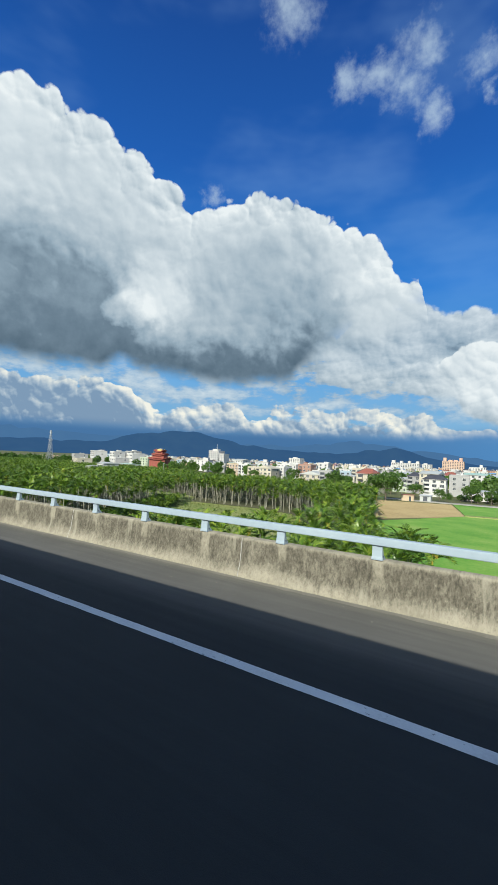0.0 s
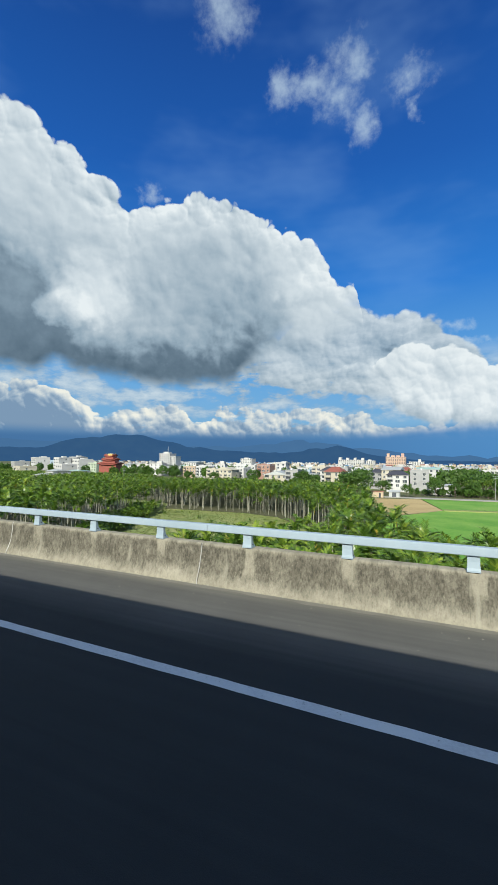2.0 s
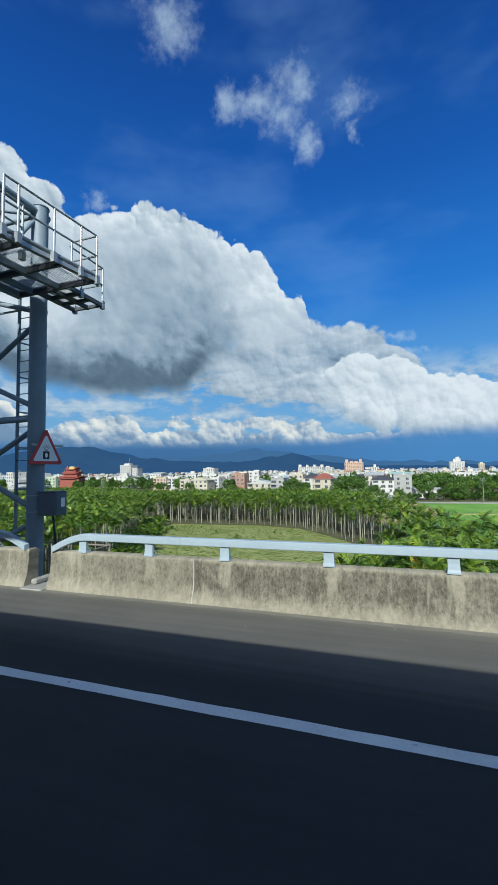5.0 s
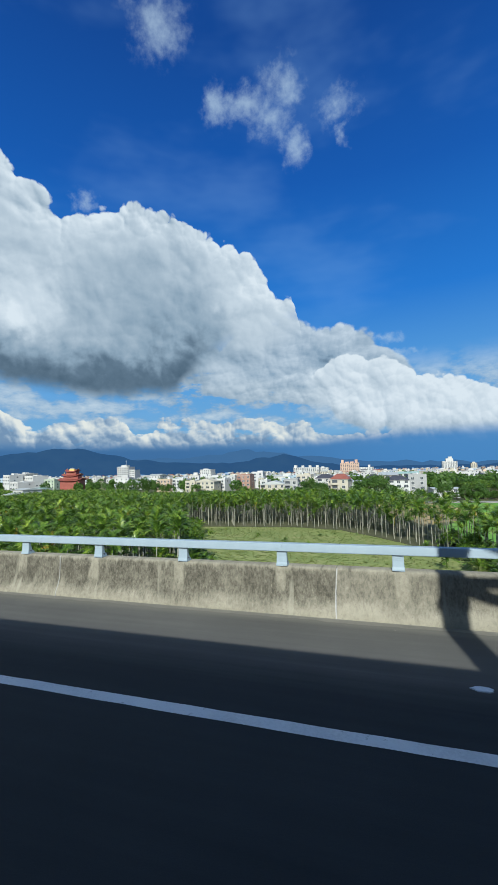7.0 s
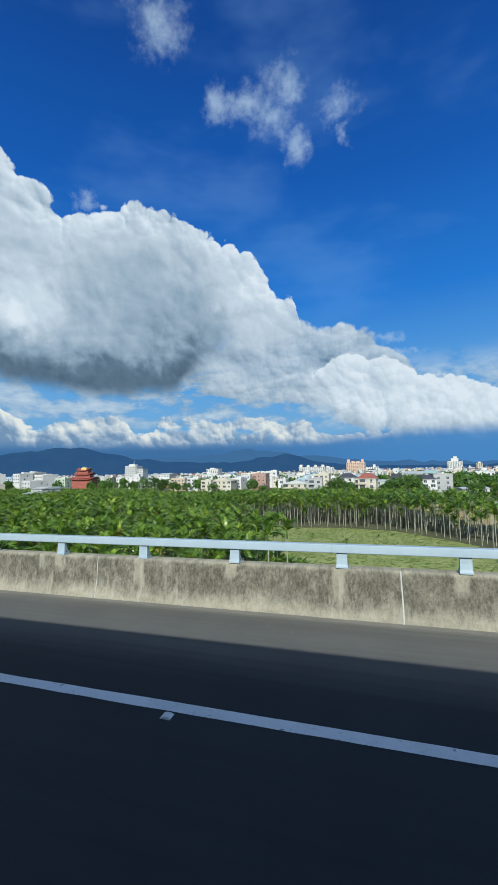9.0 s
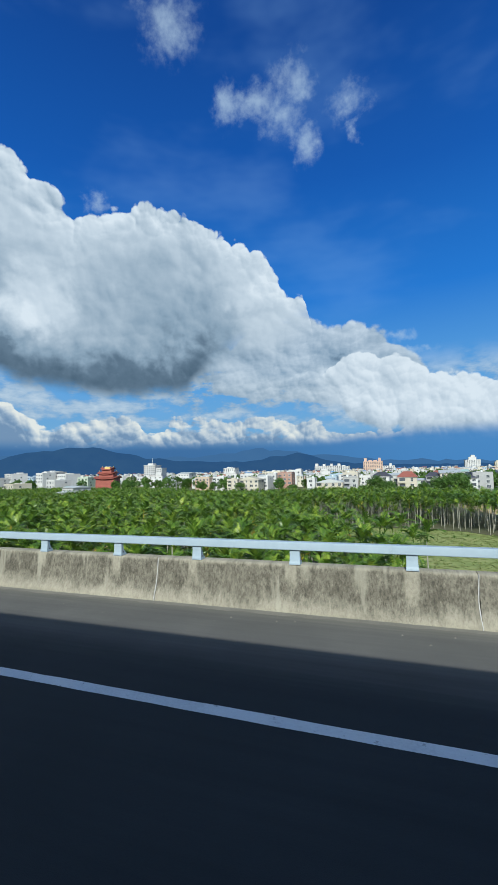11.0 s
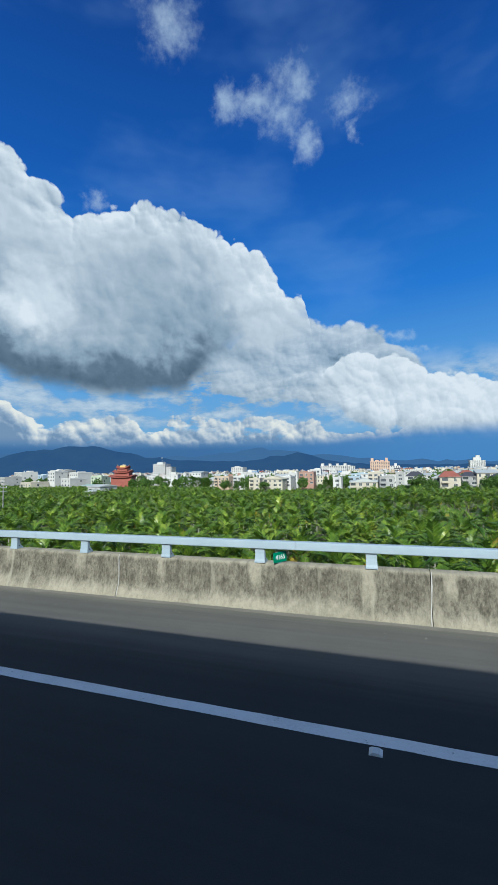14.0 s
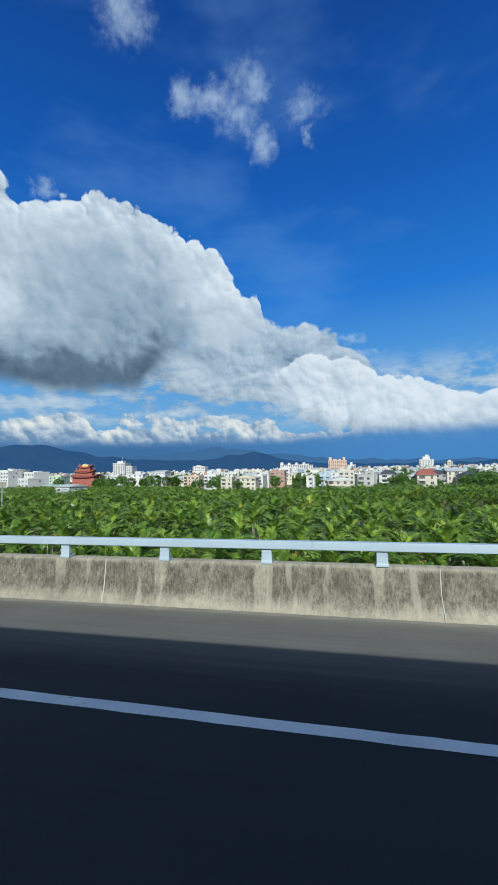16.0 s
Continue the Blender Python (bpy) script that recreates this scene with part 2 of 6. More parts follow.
    # bright heap low in front, with a level base
    top = profile(n, az, [(-100, 3), (-13, 9), (-9.6, 12.2), (-8.4, 13.4), (-5, 14.4), (-2.4, 14.9), (0.6, 14.2), (2.6, 12.8), (5.5, 11.0), (9, 10.9), (12.5, 9.6), (15, 8.9), (18.5, 9.0), (26, 8), (40, 6)])
    base = profile(n, az, [(-100, 14), (-11, 13.2), (-8.5, 11.6), (-7.2, 9.8), (-6, 7.4), (-5, 6.0), (-2, 5.1), (5, 4.4), (13, 3.8), (40, 3)])
    over = n.m("SUBTRACT", el, base)
    e4 = n.m("ADD", n.m("SUBTRACT", top, el), n.m("MULTIPLY", h, 0.6))
    f = n.m("MULTIPLY", n.step(e4, -0.06, 0.28), n.step(n.m("ADD", over, n.m("ADD", n.m("MULTIPLY", h, 0.4), n.m("MULTIPLY", n.m("SUBTRACT", low, 0.5), 2.0))), -0.5, 0.8))
    k = n.m("ADD", n.m("ADD", 0.88, n.m("MULTIPLY", n.step(e4, 2.0, 0.0), 0.10)), n.m("MULTIPLY", n.step(n.m("ADD", over, n.m("MULTIPLY", n.m("SUBTRACT", fine, 0.5), 2.0)), 2.6, 0.0), -0.30))
    k = n.m("ADD", k, n.m("ADD", n.m("ADD", n.m("MULTIPLY", lit, 0.08), n.m("MULTIPLY", crisp, 0.11)), n.m("MULTIPLY", n.m("SUBTRACT", fine, 0.5), 0.34)))
    col = n.mix(f, col, n.ramp(k, tones))

    # loose small clouds
    puff = None
    ps = n.v("ADD", p, n.v("ADD", n.v("MULTIPLY", warp, (0.38, 0.30, 0)), n.v("MULTIPLY", n.v("SUBTRACT", n.noise(ball, 0.45, 4, 0.6, "3D", True), (0.5, 0.5, 0.5)), (4.5, 3.0, 0))))
    for a, b, ra, rb in ((-11.8, 44.6, 3.9, 3.2), (-17.6, 42.6, 5.0, 1.9), (-13.4, 41.2, 4.8, 2.6), (-10.4, 38.9, 2.2, 2.8), (-4.0, 42.0, 4.4, 2.2), (-21.4, 42.9, 2.2, 2.3),
                         (-30.0, 48.6, 6.0, 3.0), (-3.4, 39.4, 1.4, 1.4), (-39.6, 32.6, 2.2, 1.5), (1.4, 16.9, 2.6, 0.9), (3.0, 14.9, 2.4, 0.7)):
        q = n.v("DIVIDE", n.v("SUBTRACT", ps, (a, b, 0)), (ra, rb, 1))
        ln = n.add("ShaderNodeVectorMath", operation="LENGTH")
        n.put(ln.inputs[0], q)
        w = n.m("SUBTRACT", 1.0, ln.outputs["Value"])
        puff = w if puff is None else n.m("MAXIMUM", puff, w)
    rag = n.noise(ball, 0.30, 6, 0.58)
    f = n.m("ADD", n.m("MULTIPLY", puff, 1.15), n.m("ADD", n.m("MULTIPLY", n.m("SUBTRACT", rag, 0.50), 2.6), n.m("MULTIPLY", n.m("SUBTRACT", n.noise(ball, 1.1, 5, 0.6), 0.5), 1.3)))
    f = n.m("MULTIPLY", n.step(f, -0.10, 1.7), n.step(puff, -0.30, 0.35))
    col = n.mix(n.m("MULTIPLY", f, 0.64), col, (0.52, 0.62, 0.72))

    # murk below the cloud base
    murk = n.m("MULTIPLY", n.step(n.m("SUBTRACT", el, n.m("MULTIPLY", n.step(az, -12.0, 2.0), 0.9)), 4.7, 2.8), 0.93)
    col = n.mix(murk, col, n.mix(n.step(az, -30.0, 10.0), (0.060, 0.150, 0.32), (0.085, 0.240, 0.50)))
    n.put(bg.inputs[0], col)
    bg.inputs[1].default_value = 0.82


build_sky()

# ---- materials ----
def surface(name, stops, rough=0.8, metal=0.0, grain=8.0, blotch=0.6, bump=0.15, bump_scale=30.0, streak=None, vary=0.0, spec=0.4):
    """A procedural material: colours by two scales of noise, grain relief, optional hanging streaks and per-object shift."""
    m = bpy.data.materials.new(name)
    m.use_nodes = True
    n = Nodes(m.node_tree)
    b = m.node_tree.nodes["Principled BSDF"]
    co = n.add("ShaderNodeNewGeometry").outputs["Position"]
    a = n.noise(co, blotch, 5, 0.6)
    g = n.noise(co, grain, 4, 0.65)
    f = n.m("ADD", n.m("MULTIPLY", a, 0.62), n.m("MULTIPLY", g, 0.38))
    col = n.ramp(f, [(0.28 + 0.44 * i / max(1, len(stops) - 1), c) for i, c in enumerate(stops)])
    if streak:
        colour, sx, lo, hi = streak
        st = n.noise(n.v("MULTIPLY", co, (sx, sx, sx * 0.10)), 1.0, 5, 0.65)
        col = n.mix(n.m("MULTIPLY", n.step(st, lo, hi), n.step(a, 0.25, 0.6)), col, colour)
    if vary:
        r = n.add("ShaderNodeObjectInfo").outputs["Random"]
        h = n.add("ShaderNodeHueSaturation")
        n.put(h.inputs["Hue"], n.m("ADD", 0.5 - vary * 0.06, n.m("MULTIPLY", r, vary * 0.12)))
        n.put(h.inputs["Value"], n.m("ADD", 1 - vary * 0.5, n.m("MULTIPLY", r, vary)))
        n.put(h.inputs["Color"], col)
        col = h.outputs[0]
    n.put(b.inputs["Base Color"], col)
    n.put(b.inputs["Roughness"], n.m("ADD", rough - 0.1, n.m("MULTIPLY", g, 0.2), clamp=True))
    b.inputs["Metallic"].default_value = metal
    b.inputs["Specular IOR Level"].default_value = spec
    if bump:
        k = n.add("ShaderNodeBump")
        k.inputs["Strength"].default_value, k.inputs["Distance"].default_value = bump, 0.02
        n.put(k.inputs["Height"], n.noise(co, bump_scale, 4, 0.6))
        n.put(b.inputs["Normal"], k.outputs[0])
    return m


def foliage(name, dark, mid, light, gloss=0.45, through=0.35, patch=0.16):
    """Leaves: tint by clump and by single leaf, some light passes through."""
    m = bpy.data.materials.new(name)
    m.use_nodes = True
    n = Nodes(m.node_tree)
    b = m.node_tree.nodes["Principled BSDF"]
    geo = n.add("ShaderNodeNewGeometry")
    a = n.noise(geo.outputs["Position"], patch, 4, 0.6)
    a2 = n.noise(geo.outputs["Position"], 0.9, 2, 0.5)
    f = n.m("ADD", n.m("ADD", n.m("MULTIPLY", a, 0.34), n.m("MULTIPLY", a2, 0.52)), n.m("MULTIPLY", geo.outputs["Random Per Island"], 0.14))
    col = n.ramp(f, [(0.30, dark), (0.50, mid), (0.70, light)])
    n.put(b.inputs["Base Color"], col)
    b.inputs["Roughness"].default_value = gloss
    b.inputs["Specular IOR Level"].default_value = 0.35
    t = n.add("ShaderNodeBsdfTranslucent")
    n.put(t.inputs[0], n.mix(0.4, col, (0.13, 0.28, 0.03)))
    x = n.add("ShaderNodeMixShader")
    x.inputs[0].default_value = through
    n.put(x.inputs[1], b.outputs[0])
    n.put(x.inputs[2], t.outputs[0])
    n.put(m.node_tree.nodes["Material Output"].inputs[0], x.outputs[0])
    return m


M = {}
M["gutter"] = surface("gutter_dust", [(0.14, 0.135, 0.115), (0.19, 0.18, 0.15), (0.24, 0.225, 0.19)], 0.95, grain=20, blotch=1.5, bump=0.5, bump_scale=80)
M["paint"] = surface("road_paint", [(0.50, 0.51, 0.52), (0.68, 0.69, 0.69), (0.76, 0.77, 0.77)], 0.7, grain=30, blotch=1.2, bump=0.3, bump_scale=90, streak=((0.16, 0.165, 0.17), 9.0, 0.62, 0.70))
M["slab"] = surface("joint_concrete", [(0.22, 0.22, 0.205), (0.30, 0.295, 0.27), (0.36, 0.35, 0.32)], 0.9, grain=14, blotch=0.8, bump=0.4, bump_scale=70, streak=((0.14, 0.14, 0.13), 2.0, 0.55, 0.8))
M["rubber"] = surface("joint_rubber", [(0.010, 0.010, 0.012), (0.020, 0.020, 0.023)], 0.7)
M["sealant"] = surface("sealant", [(0.26, 0.255, 0.235), (0.36, 0.355, 0.335), (0.46, 0.46, 0.44)], 0.7, grain=12, blotch=3, bump=0.2)
M["rail"] = surface("pale_blue_steel", [(0.265, 0.335, 0.385), (0.30, 0.37, 0.42), (0.34, 0.41, 0.455)], 0.5, grain=6, blotch=0.8, bump=0.05, bump_scale=40, streak=((0.25, 0.29, 0.31), 2.0, 0.62, 0.85))
M["gantry"] = surface("gantry_paint", [(0.15, 0.195, 0.24), (0.19, 0.24, 0.285), (0.24, 0.29, 0.335)], 0.55, grain=7, blotch=0.7, bump=0.06, bump_scale=40, streak=((0.13, 0.15, 0.17), 1.6, 0.58, 0.8))
M["galv"] = surface("galvanised_steel", [(0.24, 0.27, 0.29), (0.31, 0.34, 0.36), (0.38, 0.41, 0.43)], 0.45, metal=0.35, grain=18, blotch=1.5, bump=0.05)
M["dark"] = surface("dark_steel", [(0.055, 0.062, 0.075), (0.085, 0.095, 0.11)], 0.5, grain=9, blotch=1.0, bump=0.05)
M["alu"] = surface("pale_sheet_metal", [(0.55, 0.57, 0.55), (0.66, 0.68, 0.66)], 0.5, grain=9, blotch=0.8, bump=0.04)
M["white"] = surface("white_plate", [(0.72, 0.73, 0.74), (0.80, 0.81, 0.81)], 0.5, grain=20, blotch=3, bump=0.02)
M["red"] = surface("red_film", [(0.42, 0.03, 0.035), (0.52, 0.045, 0.05)], 0.45, grain=20, blotch=3, bump=0.02)
M["black"] = surface("black_print", [(0.012, 0.012, 0.014), (0.025, 0.025, 0.028)], 0.5, grain=20, blotch=3, bump=0.0)
M["green"] = surface("green_plate", [(0.0, 0.16, 0.085), (0.0, 0.21, 0.11)], 0.45, grain=20, blotch=3, bump=0.02)
M["bare_steel"] = surface("weathered_bare_steel", [(0.15, 0.14, 0.11), (0.24, 0.22, 0.17)], 0.7, grain=9, blotch=1.2, bump=0.05)
M["box"] = surface("switch_box_paint", [(0.08, 0.10, 0.125), (0.12, 0.145, 0.17)], 0.5, grain=12, blotch=2, bump=0.04)
M["shade_panel"] = surface("shade_screen_panel", [(0.035, 0.04, 0.045), (0.055, 0.06, 0.066)], 0.85, grain=6, blotch=0.5, bump=0.1)
M["soil"] = surface("field_ground", [(0.055, 0.060, 0.022), (0.095, 0.105, 0.035), (0.135, 0.130, 0.055)], 0.95, grain=1.1, blotch=0.045, bump=0.6, bump_scale=3)
M["litter_floor"] = surface("leaf_litter", [(0.045, 0.055, 0.022), (0.085, 0.086, 0.040), (0.14, 0.125, 0.065)], 0.95, grain=1.5, blotch=0.2, bump=0.5, bump_scale=4)
M["fallow"] = surface("fallow_weeds", [(0.12, 0.18, 0.04), (0.23, 0.27, 0.08), (0.36, 0.33, 0.14)], 0.95, grain=1.1, blotch=0.14, bump=0.8, bump_scale=5)
M["rice"] = surface("young_rice", [(0.075, 0.19, 0.018), (0.115, 0.285, 0.024), (0.20, 0.34, 0.05), (0.34, 0.34, 0.13)], 0.8, grain=1.4, blotch=0.09, bump=0.6, bump_scale=9)
M["plough"] = surface("dry_stubble_soil", [(0.22, 0.17, 0.085), (0.29, 0.225, 0.115), (0.33, 0.27, 0.14)], 0.95, grain=2.0, blotch=0.12, bump=0.6, bump_scale=6)
M["lane"] = surface("farm_road", [(0.26, 0.25, 0.225), (0.33, 0.32, 0.29)], 0.9, grain=3, blotch=0.3, bump=0.2)
M["palm"] = foliage("palm_leaf", (0.018, 0.048, 0.008), (0.100, 0.180, 0.019), (0.37, 0.44, 0.055), gloss=0.34, through=0.26)
M["palm_old"] = foliage("palm_leaf_yellow", (0.28, 0.22, 0.03), (0.40, 0.33, 0.05), (0.45, 0.22, 0.05))
M["trunk"] = surface("palm_trunk", [(0.19, 0.185, 0.14), (0.30, 0.29, 0.23), (0.40, 0.385, 0.32)], 0.9, grain=5, blotch=0.9, bump=0.3, bump_scale=14)
M["leaf"] = foliage("tree_leaf", (0.035, 0.078, 0.015), (0.075, 0.145, 0.025), (0.125, 0.200, 0.036), patch=0.3)
M["bark"] = surface("bark", [(0.09, 0.07, 0.05), (0.16, 0.13, 0.10)], 0.95, grain=8, blotch=1.5, bump=0.6, bump_scale=16)
M["pole"] = surface("pole_concrete", [(0.20, 0.20, 0.19), (0.28, 0.28, 0.265)], 0.85, grain=8, blotch=1.0)
M["window"] = surface("dark_window", [(0.05, 0.058, 0.066), (0.10, 0.11, 0.12)], 0.15, grain=0.7, blotch=0.3, bump=0.0, vary=0.5, spec=0.6)
M["frame"] = surface("window_frame", [(0.45, 0.45, 0.43), (0.58, 0.58, 0.56)], 0.5, bump=0.0)
STAIN = ((0.20, 0.19, 0.17), 0.45, 0.56, 0.85)
WALLS = {
    "white": [(0.409, 0.403, 0.383), (0.488, 0.482, 0.462), (0.528, 0.521, 0.502)],
    "cream": [(0.396, 0.363, 0.284), (0.462, 0.422, 0.330), (0.502, 0.469, 0.376)],
    "peach": [(0.406, 0.308, 0.217), (0.462, 0.357, 0.252), (0.490, 0.399, 0.301)],
    "pink": [(0.43, 0.285, 0.215), (0.48, 0.335, 0.26), (0.51, 0.375, 0.30)],
    "grey": [(0.240, 0.240, 0.232), (0.304, 0.304, 0.296), (0.360, 0.360, 0.344)],
    "mint": [(0.330, 0.396, 0.290), (0.396, 0.462, 0.343), (0.436, 0.488, 0.383)],
    "blue": [(0.252, 0.336, 0.406), (0.322, 0.406, 0.476), (0.385, 0.455, 0.504)],
    "brick": [(0.25, 0.145, 0.11), (0.31, 0.185, 0.14), (0.34, 0.215, 0.165)],
}
for key, c in WALLS.items():
    M["wall_" + key] = surface("wall_" + key, c, 0.85, grain=1.6, blotch=0.22, bump=0.1, bump_scale=6, streak=STAIN, vary=0.16)
M["roof_dark"] = surface("dark_tile_roof", [(0.045, 0.045, 0.055), (0.075, 0.075, 0.085)], 0.6, grain=3, blotch=0.4, bump=0.4, bump_scale=5)
M["roof_red"] = surface("red_roof", [(0.22, 0.075, 0.05), (0.32, 0.11, 0.075)], 0.6, grain=3, blotch=0.4, bump=0.3, bump_scale=5)
M["roof_tin"] = surface("pale_tin_roof", [(0.36, 0.38, 0.37), (0.46, 0.47, 0.45)], 0.45, grain=2, blotch=0.3, bump=0.2, bump_scale=4)
M["roof_tin_green"] = surface("green_tin_roof", [(0.30, 0.44, 0.38), (0.38, 0.52, 0.45)], 0.5, grain=2, blotch=0.3, bump=0.2, bump_scale=4)
M["roof_tin_blue"] = surface("blue_tin_roof", [(0.10, 0.22, 0.42), (0.14, 0.28, 0.50)], 0.5, grain=2, blotch=0.3, bump=0.2, bump_scale=4)
M["roof_flat"] = surface("flat_roof", [(0.35, 0.34, 0.31), (0.46, 0.44, 0.41)], 0.9, grain=2, blotch=0.3, bump=0.2)
M["temple_red"] = surface("temple_red", [(0.20, 0.050, 0.036), (0.31, 0.095, 0.068)], 0.6, grain=2, blotch=0.4, bump=0.3, bump_scale=4)
M["temple_gold"] = surface("temple_gold", [(0.50, 0.36, 0.10), (0.62, 0.46, 0.16)], 0.5, grain=2, blotch=0.4, bump=0.3, bump_scale=4)


def barrier_material(name, mildew):
    """Cast concrete, dark mildew hanging from the top edge, paler worn toe."""
    m = bpy.data.materials.new(name)
    m.use_nodes = True
    n = Nodes(m.node_tree)
    b = m.node_tree.nodes["Principled BSDF"]
    co = n.add("ShaderNodeNewGeometry").outputs["Position"]
    s = n.add("ShaderNodeSeparateXYZ")
    n.put(s.inputs[0], co)
    g = n.noise(co, 9, 5, 0.65)
    a = n.noise(co, 0.7, 4, 0.6)
    base = n.ramp(n.m("ADD", n.m("MULTIPLY", a, 0.5), n.m("MULTIPLY", g, 0.5)), [(0.30, (0.19, 0.178, 0.137)), (0.50, (0.285, 0.265, 0.205)), (0.70, (0.37, 0.345, 0.27))])
    drip = n.noise(n.v("MULTIPLY", co, (6.5, 1.0, 1.5)), 1.0, 3, 0.5)
    wide = n.noise(n.v("MULTIPLY", co, (0.9, 1.0, 0.9)), 1.0, 4, 0.6)
    reach = n.m("ADD", 0.15, n.m("ADD", n.m("MULTIPLY", drip, 0.26), n.m("MULTIPLY", wide, 0.50)))
    # the mildew band fades out unevenly above the toe and stops short of the top edge
    edge = n.m("SUBTRACT", s.outputs[2], n.m("SUBTRACT", 0.74, reach))
    blot = n.noise(n.v("MULTIPLY", co, (5.0, 1.0, 3.2)), 1.0, 5, 0.62)
    fleck = n.noise(n.v("MULTIPLY", co, (26.0, 1.0, 20.0)), 1.0, 4, 0.7)
    grow = n.m("MULTIPLY", n.step(edge, -0.20, 0.16), n.m("ADD", 0.38, n.m("ADD", n.m("MULTIPLY", n.step(blot, 0.28, 0.70), 0.46), n.m("MULTIPLY", n.step(fleck, 0.32, 0.66), 0.20))))
    grow = n.m("MULTIPLY", grow, n.step(n.m("ADD", s.outputs[2], n.m("MULTIPLY", drip, 0.16)), 0.94, 0.82))
    # rain washes the face clean under every rail post
    own = n.add("ShaderNodeSeparateXYZ")
    n.put(own.inputs[0], n.add("ShaderNodeTexCoord").outputs["Object"])
    wash = None
    for px in (1.02, 3.07, 5.09):
        k = n.m("ABSOLUTE", n.m("ADD", own.outputs[0], px))
        wash = k if wash is None else n.m("MINIMUM", wash, k)
    wash = n.step(n.m("ADD", wash, n.m("MULTIPLY", n.m("SUBTRACT", drip, 0.5), 0.30)), 0.15, 0.07)
    wash = n.m("MULTIPLY", wash, n.step(n.m("ADD", s.outputs[2], n.m("MULTIPLY", n.m("SUBTRACT", wide, 0.5), 1.2)), 0.25, 0.60))
    grow = n.m("MULTIPLY", grow, n.m("SUBTRACT", 1.0, n.m("MULTIPLY", wash, 0.85)))
    col = n.mix(n.m("MULTIPLY", grow, 0.90 * mildew), base, (0.070, 0.064, 0.049))
    spot = n.noise(n.v("MULTIPLY", co, (24.0, 1.0, 11.0)), 1.0, 6, 0.8)
    col = n.mix(n.m("MULTIPLY", n.m("MULTIPLY", n.step(spot, 0.47, 0.60), n.m("ADD", 0.25, grow)), 0.62 * mildew), col, (0.050, 0.046, 0.036))
    col = n.mix(n.m("MULTIPLY", n.step(spot, 0.42, 0.32), 0.45), col, (0.36, 0.335, 0.26))
    speck = n.step(n.noise(co, 30, 3, 0.7), 0.60, 0.72)
    col = n.mix(n.m("MULTIPLY", speck, 0.40), col, (0.09, 0.088, 0.068))
    lime = n.noise(n.v("MULTIPLY", co, (3.6, 1.0, 0.5)), 1.0, 3, 0.55)
    col = n.mix(n.m("MULTIPLY", n.step(lime, 0.60, 0.70), 0.48), col, (0.34, 0.325, 0.255))
    n.put(b.inputs["Base Color"], col)
    b.inputs["Roughness"].default_value = 0.92
    b.inputs["Specular IOR Level"].default_value = 0.2
    k = n.add("ShaderNodeBump")
    k.inputs["Strength"].default_value, k.inputs["Distance"].default_value = 0.6, 0.012
    n.put(k.inputs["Height"], n.noise(co, 40, 5, 0.65))
    n.put(b.inputs["Normal"], k.outputs[0])
    return m


M["parapet"] = barrier_material("parapet_concrete", 1.0)
M["parapet_clean"] = barrier_material("parapet_concrete_clean", 0.66)


def asphalt_material():
    """Lane side darkened to deepen its shade, paler dusty shoulder, long tyre and sweeping streaks."""
    m = bpy.data.materials.new("asphalt")
    m.use_nodes = True
    n = Nodes(m.node_tree)
    b = m.node_tree.nodes["Principled BSDF"]
    co = n.add("ShaderNodeNewGeometry").outputs["Position"]
    s = n.add("ShaderNodeSeparateXYZ")
    n.put(s.inputs[0], co)
    grit = n.noise(co, 70, 4, 0.7)
    blot = n.noise(co, 0.8, 5, 0.6)
    line = n.noise(n.v("MULTIPLY", co, (0.12, 5.0, 1.0)), 1.0, 5, 0.65)
    k = n.m("ADD", n.m("MULTIPLY", grit, 0.35), n.m("ADD", n.m("MULTIPLY", blot, 0.30), n.m("MULTIPLY", line, 0.35)))
    tar_in_shade = n.ramp(k, [(0.30, (0.020, 0.0245, 0.026)), (0.50, (0.028, 0.033, 0.035)), (0.70, (0.039, 0.044, 0.046))])
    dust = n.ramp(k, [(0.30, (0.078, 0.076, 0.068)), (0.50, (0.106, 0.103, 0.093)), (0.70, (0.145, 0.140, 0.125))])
    # lane colour is darkened up to the shadow's edge, so its shade reads deeper
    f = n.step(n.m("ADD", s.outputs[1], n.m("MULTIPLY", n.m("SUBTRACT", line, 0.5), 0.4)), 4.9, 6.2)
    col = n.mix(f, tar_in_shade, dust)
    edge = n.step(n.m("ADD", s.outputs[1], n.m("MULTIPLY", n.m("SUBTRACT", line, 0.5), 0.5)), 7.05, 7.5)
    n.put(b.inputs["Base Color"], n.mix(n.m("MULTIPLY", edge, 0.55), col, (0.19, 0.18, 0.15)))
    b.inputs["Roughness"].default_value = 0.85
    b.inputs["Specular IOR Level"].default_value = 0.25
    u = n.add("ShaderNodeBump")
    u.inputs["Strength"].default_value, u.inputs["Distance"].default_value = 0.5, 0.006
    n.put(u.inputs["Height"], n.noise(co, 120, 4, 0.65))
    n.put(b.inputs["Normal"], u.outputs[0])
    return m


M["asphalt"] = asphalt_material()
M["plate"] = surface("faded_plate", [(0.36, 0.37, 0.375), (0.45, 0.46, 0.46)], 0.6, grain=14, blotch=4, bump=0.02)


